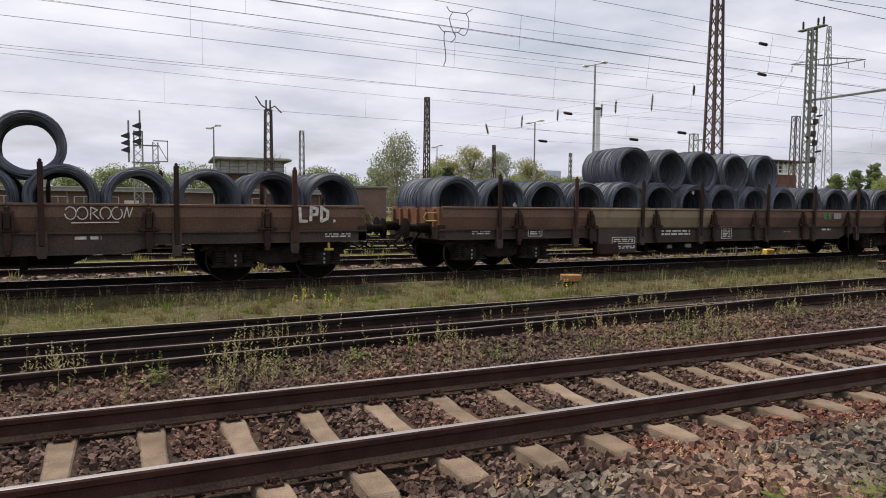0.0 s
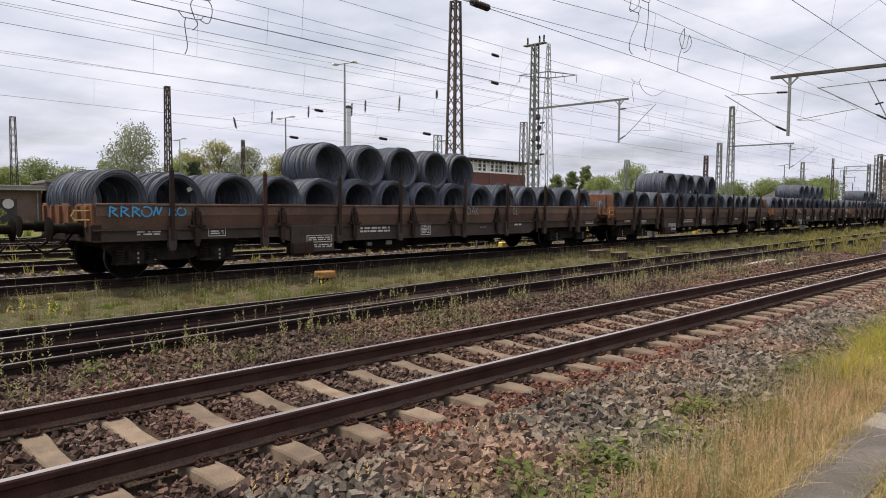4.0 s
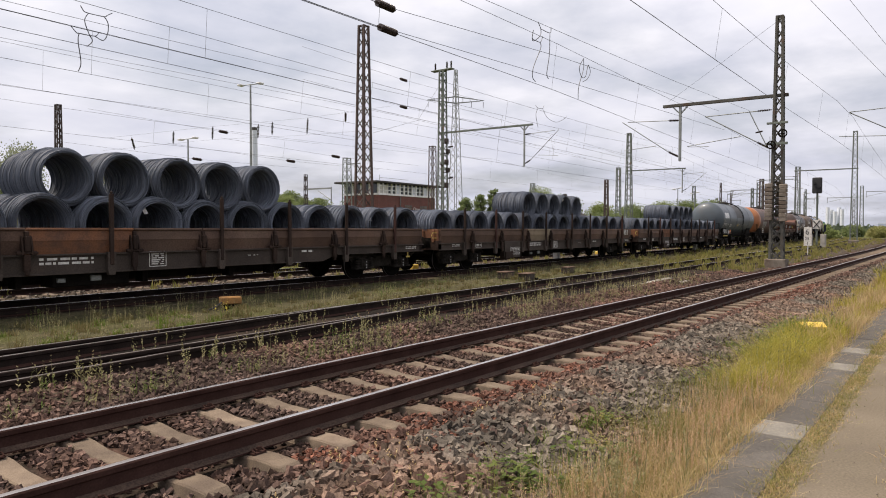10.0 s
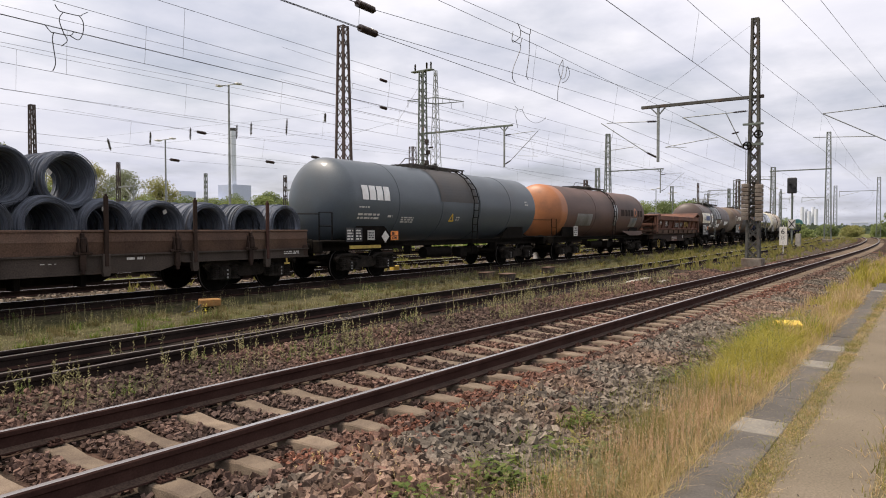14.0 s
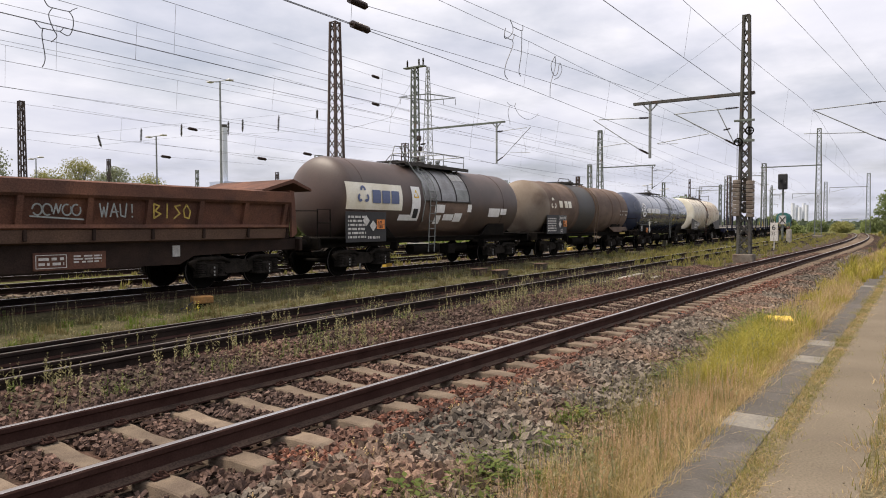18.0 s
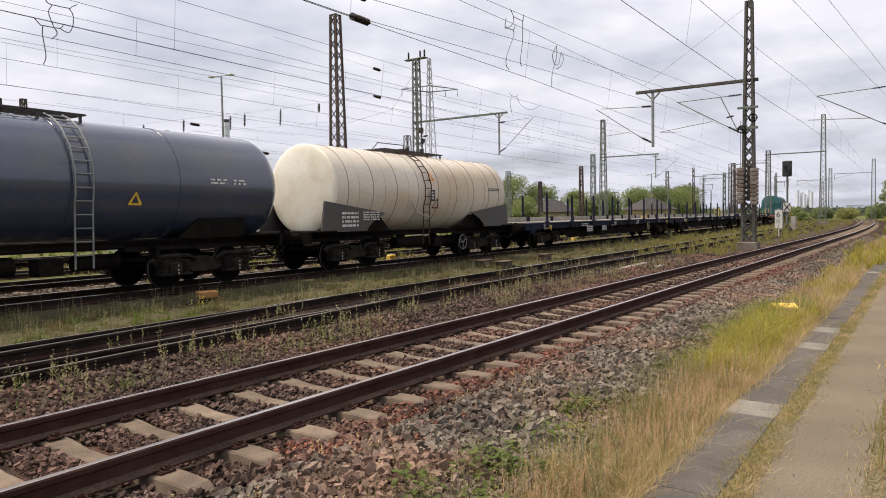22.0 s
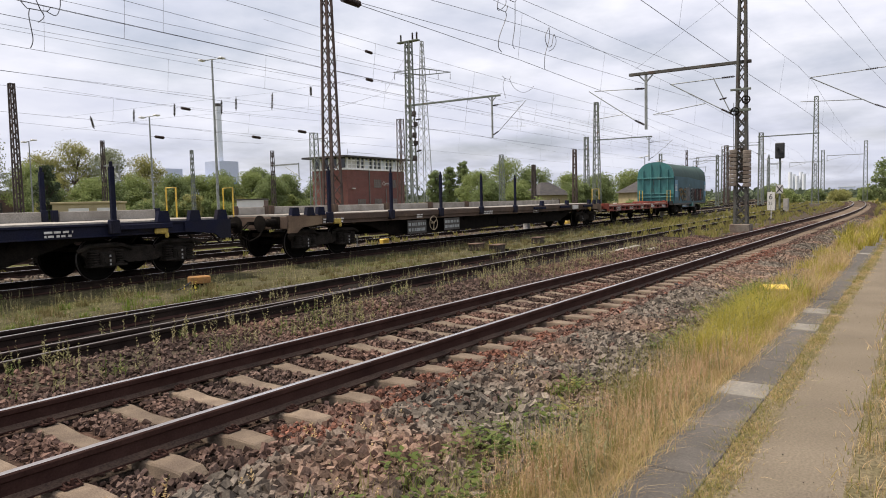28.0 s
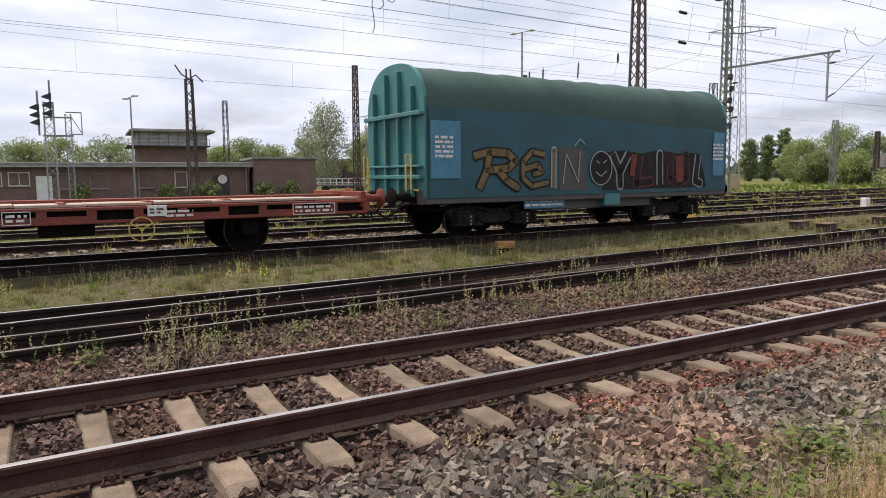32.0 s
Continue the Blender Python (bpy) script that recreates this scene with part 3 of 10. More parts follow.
def build_sleepers():
    body = sleeper_shape().mesh("sleeper", "concrete")
    clip = clip_shape().mesh("rail_clip", "rail_side", True)
    rng = random.Random(8)
    x = 2.61 - 0.6 * 12
    k = 0
    far_v = Shape()
    while x < 157:
        cant = math.degrees(math.atan2(NEAR_TOP[1] - NEAR_TOP[0], 1.505))
        yaw = math.degrees(math.atan2(near_y(x + 0.5) - near_y(x - 0.5), 1.0))
        m = pose(x + rng.uniform(-0.012, 0.012), near_y(x), -0.19 + 0.012, cant, 0, yaw + rng.uniform(-0.6, 0.6))
        if k < 170:
            ob = thing("sleeper", "weathered concrete sleeper bedded in brown ballast", "railway sleeper", "sleepers of the near track", "structure", at=m, shape=body)
            if k < 60:
                for ry in (-0.7525, 0.7525):
                    for flip in (0, 180):
                        part("rail_clip", clip, None, ob, at=pose(0, ry + (-0.078 if flip == 0 else 0.078), 0.01, 0, 0, flip))
        else:
            far_v.box(0, 0, -0.05, 0.22, 2.6, 0.1, m)
        x += 0.6; k += 1
    thing("distant_sleepers", "concrete sleepers of the near track far down the line", "railway sleeper", kind="stuff", shape=far_v, mat="concrete")
    wood = Shape().box(0, 0, -0.08, 0.25, 2.6, 0.16, c=0.012).mesh("wooden_sleeper", "wood_sleeper")
    for i in range(115):
        x = -6 + 0.64 * i
        thing("wooden_sleeper", "dark wooden sleeper under the turnout rails", "railway sleeper", "sleepers of the turnout", "structure",
              at=pose(x, fork_y(x) - (0.25 if x < 9 else 0), -0.232, 0, 0, 2 + rng.uniform(-0.8, 0.8)), shape=wood)
    chair = Shape().box(0, 0, 0.012, 0.16, 0.34, 0.024, c=0.005).box(0, -0.11, 0.035, 0.07, 0.05, 0.03).box(0, 0.11, 0.035, 0.07, 0.05, 0.03).mesh("rail_chair", "rail_side")
    for ob in [o for o in scene.objects if o.name.startswith("wooden_sleeper")]:
        if -4 < ob.location.x < 42:
            for ry in (-0.7525, 0.7525):
                part("rail_chair", chair, None, ob, at=(0, fork_y(ob.location.x, ry) - ob.location.y, 0.002))
    pale = Shape().box(0, 0, -0.08, 0.22, 2.6, 0.16, c=0.02).mesh("yard_sleeper", "concrete")
    for base in (0.0, 4.6):
        for i in range(120):
            x = -14 + 0.65 * i
            thing("sleeper", "pale sleeper of a yard track", "railway sleeper", "sleepers of the yard tracks", "structure", at=pose(x, yard_y(x, base), -0.18, 0, 0, 2), shape=pale)


build_sleepers()


def scatter_stones(name, label, n, x_range, y_range, mat, size, seed, lift=0.0, avoid=True, follow=near_y, skew=1.0, rough=0.03):
    """Broken stones, each a small uneven solid, strewn over a strip beside a track."""
    rng = np.random.default_rng(seed)
    base = np.array([(-1, -1, -1), (1, -1, -1), (1, 1, -1), (-1, 1, -1), (-1, -1, 1), (1, -1, 1), (1, 1, 1), (-1, 1, 1)]) * 0.66
    tri = np.array([(0, 2, 1), (0, 3, 2), (4, 5, 6), (4, 6, 7), (0, 1, 5), (0, 5, 4), (1, 2, 6), (1, 6, 5), (2, 3, 7), (2, 7, 6), (3, 0, 4), (3, 4, 7)])
    x = x_range[0] + (x_range[1] - x_range[0]) * rng.random(n) ** skew
    y = rng.uniform(*y_range, n)
    if avoid:
        on = (np.abs((x - 2.61 + 0.3) % 0.6 - 0.3) < 0.125) & (np.abs(y - 4.6075) < 1.28)
        on |= np.abs(np.abs(y - 4.6075) - 0.7525) < 0.085
        x, y = x[~on], y[~on]
    n = len(x)
    py, pz = np.array([p[0] for p in PROFILE]), np.array([p[1] for p in PROFILE])
    z = np.interp(y, py, pz) + rng.uniform(-0.014, rough, n) + lift
    mid = 4.6075
    yy = y - mid + np.array([follow(a) for a in x])
    r = rng.uniform(size[0], size[1], n) * np.interp(x, [8, 40], [1, 1.5])
    q = rng.normal(size=(n, 4)); q /= np.linalg.norm(q, axis=1)[:, None]
    w, a, b, c = q.T
    rot = np.stack([1 - 2 * (b * b + c * c), 2 * (a * b - c * w), 2 * (a * c + b * w), 2 * (a * b + c * w), 1 - 2 * (a * a + c * c), 2 * (b * c - a * w), 2 * (a * c - b * w), 2 * (b * c + a * w), 1 - 2 * (a * a + b * b)], -1).reshape(n, 3, 3)
    shape = base[None] * rng.uniform(0.72, 1.22, (n, 8, 3)) * np.stack([rng.uniform(0.8, 1.35, n), rng.uniform(0.6, 1.1, n), rng.uniform(0.38, 0.8, n)], -1)[:, None] * r[:, None, None]
    v = np.einsum("nij,nkj->nki", rot, shape) + np.stack([x, yy, z], -1)[:, None]
    f = tri[None] + 8 * np.arange(n)[:, None, None]
    thing(name, label, "gravel", kind="stuff", shape=fast_mesh(name, v.reshape(-1, 3), f.reshape(-1, 3), mat))


scatter_stones("track_ballast", "brown and reddish broken stone between and beside the sleepers", 40000, (-3.5, 15), (2.95, 6.5), "stone", (0.019, 0.040), 1)
scatter_stones("track_ballast_far", "brown ballast further down the near track", 12000, (15, 48), (2.9, 6.5), "stone", (0.028, 0.045), 2, skew=1.5)
scatter_stones("shoulder_ballast", "loose grey stones on the ballast shoulder beside the path", 21000, (0.5, 18), (1.65, 3.05), "stone_grey", (0.026, 0.064), 3, lift=0.020, rough=0.045)
scatter_stones("shoulder_ballast_rear", "loose grey stones along the path behind", 4000, (-6, 0.5), (1.65, 3.05), "stone_grey", (0.026, 0.062), 13, lift=0.016)
scatter_stones("track_ballast_rear", "brown ballast of the near track further back", 6000, (-12, -3.5), (2.95, 6.5), "stone", (0.024, 0.046), 14)
scatter_stones("shoulder_mix", "brown stones mixed into the ballast shoulder", 5200, (0.5, 18), (2.3, 3.3), "stone", (0.024, 0.056), 33, lift=0.022)
scatter_stones("rust_ballast", "rust-dusted stones at the sleeper ends", 3600, (3.3, 8.6), (2.75, 3.55), "stone_rust", (0.016, 0.034), 34, lift=0.022)
scatter_stones("rust_ballast_far", "rust-dusted stones along the sleeper ends further off", 1500, (8.6, 24), (2.85, 3.5), "stone_rust", (0.020, 0.036), 35, lift=0.02)
scatter_stones("shoulder_ballast_far", "grey stones on the shoulder further along", 6000, (18, 55), (1.8, 3.0), "stone_grey", (0.028, 0.045), 5, skew=1.5)
scatter_stones("cinder_gravel", "brown gravel between the near track and the turnout", 17000, (-4, 30), (6.3, 7.45), "stone", (0.016, 0.044), 6, lift=-0.005, avoid=False, skew=1.3)
scatter_stones("turnout_gravel", "sparse dark gravel between the turnout rails", 3500, (-4, 30), (7.3, 10.3), "stone", (0.008, 0.022), 61, lift=-0.008, avoid=False, skew=1.3)
scatter_stones("path_pebbles", "small stones trodden into the path", 260, (1.5, 14), (-0.4, 0.35), "stone_grey", (0.003, 0.007), 8, lift=-0.008, avoid=False, skew=1.3)
scatter_stones("yard_gravel", "pale gravel beyond the train", 9000, (-10, 60), (15.9, 21.0), "stone_grey", (0.03, 0.06), 7, avoid=False)


# ---- the freight train; every wagon lies along x with its middle over the origin at rail height ----
SPEED, GAIN, MIDDLE = 11.239, 0.02845, 16.0
TRAIN = []          # (thing, distance along the track of its middle at 16 s, half its bogie spacing)
LOADS = []          # (thing, distance of its wagon, half spacing, pose on the wagon)
WHEELS = []

_px = np.linspace(-450, 900, 13501)
_py = np.array([yard_y(a) for a in _px])
_ps = np.concatenate([[0], np.cumsum(np.hypot(np.diff(_px), np.diff(_py)))])
_ps -= np.interp(0, _px, _ps)


def run(t):
    return SPEED * (t - MIDDLE) + 0.5 * GAIN * (t - MIDDLE) ** 2


def on_track(s, half):
    a = [np.interp(s + d, _ps, _px) for d in (-half, half)]
    b = [np.interp(s + d, _ps, _py) for d in (-half, half)]
    return pose((a[0] + a[1]) / 2, (b[0] + b[1]) / 2, 0, 0, 0, math.degrees(math.atan2(b[1] - b[0], a[1] - a[0])))


# -- running gear --
def wheelset_mesh():
    s = Shape()
    s.rod((0, -1.02, 0), (0, 1.02, 0), 0.075, 10)
    for d in (-1, 1):
        y = 0.7525 * d
        s.lathe([(y - 0.068, 0.40), (y - 0.066, 0.455), (y + 0.066, 0.46), (y + 0.068, 0.40), (y + 0.03, 0.36), (y + 0.03, 0.2), (y + 0.09, 0.14), (y + 0.09, 0.07), (y - 0.09, 0.07), (y - 0.09, 0.14), (y - 0.03, 0.2), (y - 0.03, 0.36), (y - 0.068, 0.40)], 28, "y", caps=False)
        s.lathe([(y - 0.04 * d + 0.066 * d, 0.458), (y - 0.04 * d + 0.069 * d, 0.485), (y + 0.045 * d, 0.46)], 28, "y", slot=1, caps=False)
    return s.mesh("wheelset", ["wheel", "tread"], True)


def bogie_mesh():
    s = Shape()
    for d in (-1, 1):
        y = 1.02 * d
        # side frame: drops between the axles, arched over the boxes
        out = [(-1.42, 0.60), (-1.34, 0.80), (-0.60, 0.82), (-0.42, 0.70), (0.42, 0.70), (0.60, 0.82), (1.34, 0.80), (1.42, 0.60), (1.30, 0.50), (1.26, 0.30), (0.54, 0.30), (0.46, 0.42), (0.34, 0.36), (-0.34, 0.36), (-0.46, 0.42), (-0.54, 0.30), (-1.26, 0.30), (-1.30, 0.50)]
        s.prism(out, "y", y - 0.06, y + 0.05)
        for ax in (-0.9, 0.9):
            s.box(ax, y + 0.07 * d, 0.45, 0.36, 0.28, 0.34, c=0.04)
            s.rod((ax, y + 0.16 * d, 0.46), (ax, y + 0.23 * d, 0.46), 0.11, 12)
            for q in (0.36, 0.44, 0.54):
                s.box(ax + 0.02, y + 0.235 * d, q, 0.035, 0.012, 0.045, slot=1)
            s.pipe([(ax - 0.62, y + 0.09 * d, 0.66), (ax - 0.36, y + 0.12 * d, 0.76), (ax + 0.36, y + 0.12 * d, 0.76), (ax + 0.62, y + 0.09 * d, 0.66)], 0.045, 6)
            for k in (-0.22, 0.22):
                for c in range(6):
                    s.lathe([(0.36 + 0.052 * c, 0.085), (0.37 + 0.052 * c, 0.115), (0.397 + 0.052 * c, 0.115), (0.407 + 0.052 * c, 0.085)], 10, "z")
                    s.v[-40:] = [(a + ax + k * 1.3, b + y + 0.11 * d, e) for a, b, e in s.v[-40:]]
                s.box(ax + k * 1.3, y + 0.1 * d, 0.335, 0.28, 0.26, 0.05, c=0.012)
            s.box(ax, y - 0.16 * d, 0.5, 0.16, 0.05, 0.3, c=0.01)
    s.box(0, 0, 0.62, 0.42, 2.0, 0.2, c=0.03)
    for ax in (-1.2, 1.2):
        s.box(ax, 0, 0.68, 0.1, 2.0, 0.1, c=0.01)
    for ax in (-0.4, 0.4):
        for d in (-0.75, 0.75):
            s.box(ax, d, 0.46, 0.08, 0.14, 0.34, c=0.015)
    return s.mesh("bogie", ["bogie_dust", "grey_spray"])


WHEELSET, BOGIE = wheelset_mesh(), bogie_mesh()


def wheelset(parent, x):
    w = part("wheelset", WHEELSET, None, parent, "worn steel wheels on an axle")
    w.matrix_parent_inverse = Matrix.Translation((x, 0, 0.46))
    w.rotation_mode = "QUATERNION"
    WHEELS.append(w)
    return w


def bogie(parent, x):
    b = part("bogie", BOGIE, None, parent, "dark two-axle bogie with coil springs")
    b.location = (x, 0, 0)
    for ax in (-0.9, 0.9):
        wheelset(b, ax)
    return b


def buffer_mesh():
    s = Shape()
    s.rod((0, 0, 0), (0.30, 0, 0), 0.115, 14)
    s.rod((0.28, 0, 0), (0.56, 0, 0), 0.085, 14)
    s.lathe([(0.555, 0.16), (0.58, 0.225), (0.60, 0.225), (0.615, 0.12), (0.62, 0.02)], 20, "x")
    s.box(0.01, 0, 0, 0.04, 0.34, 0.34, c=0.01)
    return s.mesh("buffer", "steel_dark", True)


def coupling_mesh():
    s = Shape()
    s.box(0.12, 0, 1.04, 0.26, 0.07, 0.10, c=0.01)
    s.pipe([(0.22, -0.05, 1.04), (0.45, -0.06, 0.86), (0.62, 0, 0.84), (0.45, 0.06, 0.86), (0.22, 0.05, 1.04)], 0.02, 6)
    s.pipe([(0.02, -0.45, 0.95), (0.25, -0.46, 0.70), (0.5, -0.35, 0.58), (0.66, -0.2, 0.72)], 0.024, 6)
    s.pipe([(0.02, 0.45, 0.95), (0.25, 0.46, 0.68), (0.5, 0.35, 0.55), (0.66, 0.2, 0.7)], 0.024, 6)
    return s.mesh("coupling", "steel_dark", True)


BUFFER, COUPLING = buffer_mesh(), coupling_mesh()


def end_gear(parent, half):
    """Two buffers and a coupling on each end beam."""
    for d, turn in ((1, 0), (-1, 180)):
        for y in (-0.875, 0.875):
            part("buffer", BUFFER, None, parent, "round plate buffer", at=pose(d * half, y, 1.05, 0, 0, turn))
        part("coupling", COUPLING, None, parent, "screw coupling and brake hoses", at=pose(d * half, 0, 0, 0, 0, turn))


def marks(name, parent, x, z, w, h, rows, y=-1.412, mat="white_paint", seed=0, label="", frame=False):
    """Small unreadable markings: short bars of paint in rows, on the side that faces -y."""
    rng = random.Random(seed)
    s = Shape()
    step = h / rows
    for r in range(rows):
        a = x
        while a < x + w:
            b = min(x + w, a + rng.uniform(0.04, 0.22))
            s.box((a + b) / 2, y, z + step * (r + 0.5), b - a, 0.006, step * 0.55)
            a = b + rng.uniform(0.025, 0.07)
    if frame:
        for q in (z - 0.03, z + h + 0.03):
            s.box(x + w / 2, y, q, w + 0.1, 0.006, 0.014)
        for q in (x - 0.05, x + w + 0.05):
            s.box(q, y, z + h / 2, 0.014, 0.006, h + 0.06)
    return tagged(part(name, s, mat, parent), label or "small painted markings", kind="stuff")


def strokes(name, parent, lines, r, mat, label, y=-1.416):
    """Sprayed lines on a side: flat ribbons."""
    for ln in lines:
        s = Shape()
        for (a, b), (c, d) in zip(ln, ln[1:]):
            s.bar((a, y, b), (c, y, d), 0.008, r)
            s.rod((c, y - 0.004, d), (c, y + 0.004, d), r * 0.5, 8)
        part(name, s, mat, parent, label)


def loops(x, z, w, h, n, seed):
    """Round letter-like loops in a row, for a sprayed tag."""
    rng = random.Random(seed)
    out = []
    for i in range(n):
        cx = x + w * (i + 0.5) / n
        k = rng.random()
        ph = rng.uniform(0, 6)
        if k < 0.55:
            out.append([(cx + 0.48 * w / n * math.cos(ph + t), z + h * (0.5 + 0.5 * math.sin(ph + t))) for t in [5.6 * j / 11 for j in range(12)]])
        elif k < 0.8:
            out.append([(cx - 0.3 * w / n, z), (cx - 0.25 * w / n, z + h), (cx + 0.3 * w / n, z + 0.75 * h), (cx - 0.1 * w / n, z + 0.5 * h), (cx + 0.4 * w / n, z + 0.05 * h)])
        else:
            out.append([(cx - 0.4 * w / n, z + 0.1 * h), (cx - 0.1 * w / n, z + h), (cx + 0.1 * w / n, z + 0.2 * h), (cx + 0.4 * w / n, z + 0.95 * h)])
    return out


def handwheel(parent, x, z, mat="yellow_paint", y=-1.44, r=0.27):
    s = Shape()
    s.pipe([(x + r * math.cos(2 * math.pi * i / 20), y, z + r * math.sin(2 * math.pi * i / 20)) for i in range(20)], 0.014, 6, closed=True)
    for i in range(3):
        s.bar((x, y, z), (x + r * math.cos(2.1 * i + 0.5), y, z + r * math.sin(2.1 * i + 0.5)), 0.018, 0.026)
    s.rod((x, y - 0.03, z), (x, y + 0.1, z), 0.035, 8)
    return part("handwheel", s, mat, parent, "brake handwheel with three spokes", True)


# -- wire rod coils --
def coil_mesh(seed, length=1.08):
    """A bundle of wire rod wound round a transverse axis: uneven turns outside and inside."""
    rng = random.Random(seed)
    s = Shape()
    seg, turns, half = 34, int(74 * length), length + rng.uniform(-0.05, 0.05)
    ph = rng.uniform(0, 6)
    ro, ri = 0.61, 0.462
    def ring(y, r, tilt, wob):
        out = []
        for k in range(seg):
            t = 2 * math.pi * k / seg
            rr = r + wob * math.sin(2 * t + ph) + 0.006 * math.sin(5 * t + y * 9)
            out.append((rr * math.cos(t), y + tilt * math.sin(t + ph), rr * math.sin(t)))
        return out
    rings = []
    for i in range(turns):
        y = -half + 2 * half * i / (turns - 1)
        e = 1 - 0.05 * (abs(y) / half) ** 6
        tilt, wob, j = rng.uniform(-0.022, 0.022), rng.uniform(-0.009, 0.011), rng.uniform(-0.012, 0.010)
        rings.append(ring(y, (ro + j) * e, tilt, wob))
        rings.append(ring(y + 0.012, (ro + j - rng.uniform(0.006, 0.018)) * e, tilt, wob))
    rings.append(ring(half + 0.03, 0.54, 0.02, 0.0))
    for i in range(22, -1, -1):
        y = -half + 2 * half * i / 22
        j = rng.uniform(-0.012, 0.020)
        rings.append(ring(y + 0.025, ri + j, rng.uniform(-0.03, 0.03), rng.uniform(-0.01, 0.01)))
        rings.append(ring(y, ri + j + 0.02, rng.uniform(-0.03, 0.03), rng.uniform(-0.01, 0.01)))
    rings.append(ring(-half - 0.03, 0.54, 0.02, 0.0))
    n = len(rings)
    vs = [p for r in rings for p in r]
    fs = [(i * seg + k, i * seg + (k + 1) % seg, ((i + 1) % n) * seg + (k + 1) % seg, ((i + 1) % n) * seg + k) for i in range(n) for k in range(seg)]
    s.add(vs, fs)
    # loose turns that stand proud at the mouth
    for e in (-1, 1):
        r, y, q, loose = 0.53, half - 0.02, rng.uniform(0, 6), []
        for i in range(11):
            r2, y2 = rng.uniform(0.475, 0.60), half + rng.uniform(0.0, 0.065)
            for k in range(26):
                u = k / 26
                loose.append(((r + (r2 - r) * u) * math.cos(2 * math.pi * u + q), e * (y + (y2 - y) * u), (r + (r2 - r) * u) * math.sin(2 * math.pi * u + q)))
            r, y = r2, y2
        s.pipe(loose, 0.008, 4)
    # two binding straps
    for y in (-0.3, 0.34):
        s.pipe([((ro + 0.004) * math.cos(2 * math.pi * k / 30), y, (ro + 0.004) * math.sin(2 * math.pi * k / 30)) for k in range(30)], 0.009, 4, closed=True)
    return s.mesh("wire_coil", "coil", True)


COILS = [coil_mesh(11 + i, 0.52) for i in range(5)]
SHORT_COILS = [coil_mesh(21 + i, 0.70) for i in range(4)]


TAG = Shape().box(0, 0, 0, 0.09, 0.004, 0.13).mesh("paper_tag", "white_paint")


def load_coils(wagon, s16, half, first, upper, seed, shift=0.0):
    """Two rows of coils along the deck, axes across it, and a second tier in the hollows; first: x of the first coil."""
    rng = random.Random(seed)
    pitch = 1.262
    for tier, idx in ((0, range(-7, 8)), (1, upper)):
        for i in idx:
            x = first + pitch * (i + 0.5 * tier) + (shift - 0.12) * tier + rng.uniform(-0.02, 0.02)
            z = 1.62 + tier * 0.955
            for row in ((-0.56, 0.58) if tier == 0 else (-0.15,)):
                m = pose(x + rng.uniform(-0.02, 0.02), row + rng.uniform(-0.05, 0.05), z + rng.uniform(-0.012, 0.02), 0, rng.uniform(0, 360), rng.uniform(-3, 3))
                c = thing("wire_coil", "dark blue-grey coil of steel wire rod lying on the wagon deck" if tier == 0 else "dark steel wire rod coil stacked on the lower coils", "wire coil", "wire rod coils", shape=(SHORT_COILS if tier else COILS)[rng.randrange(4)])
                LOADS.append((c, s16, half, m))
                if row < 0 and rng.random() < 0.14:
                    tag = thing("paper_tag", "small white paper tag tied inside a wire coil", "tag", "coil tags", shape=TAG)
                    LOADS.append((tag, s16, half, m @ pose(rng.uniform(-0.1, 0.1), -0.6 if tier else -0.42, rng.uniform(0.36, 0.41), rng.uniform(-20, 20), rng.uniform(0, 60), 0)))


# -- low-sided wagons with stakes --
JOINTS = (-9.40, -7.35, -5.20, -3.0, -0.85, 0.85, 3.0, 5.20, 7.35, 9.40)
STAKES = (-7.9, -5.68, -3.5, -1.36, 1.36, 3.5, 5.68, 7.9)


def board_shape(width, d):
    """One folding side board: rolled lip, flat face and a lower edge that turns inwards; d points outwards."""
    s = Shape()
    s.prism([(d * 0.035, 1.545), (d * 0.05, 1.53), (d * 0.05, 1.50), (d * 0.02, 1.485), (d * 0.035, 1.30), (d * 0.022, 1.27), (-d * 0.045, 1.03), (-d * 0.09, 1.03), (-d * 0.03, 1.25), (-d * 0.03, 1.545)], "x", -width / 2 + 0.012, width / 2 - 0.012)
    return s


def latch_shape(d):
    """The catch at a board joint: hook, two hinge cheeks, lug and the tongue below."""
    s = Shape()
    s.box(0, d * 0.05, 1.43, 0.075, 0.07, 0.10, c=0.012)
    s.box(0, d * 0.075, 1.24, 0.10, 0.09, 0.30, c=0.02)
    for e in (-1, 1):
        s.prism([(d * 0.0, 1.42), (d * 0.05, 1.36), (d * 0.10, 1.16), (d * 0.10, 1.04), (d * 0.0, 1.04)], "x", e * 0.085 - 0.016, e * 0.085 + 0.016)
        s.box(e * 0.14, d * 0.05, 1.07, 0.07, 0.09, 0.07, c=0.012)
    s.rod((-0.19, d * 0.08, 1.07), (0.19, d * 0.08, 1.07), 0.02, 6)
    s.box(0, d * 0.05, 0.88, 0.13, 0.08, 0.32, c=0.015)
    s.box(0, d * 0.06, 0.70, 0.09, 0.06, 0.12, c=0.02)
    return s


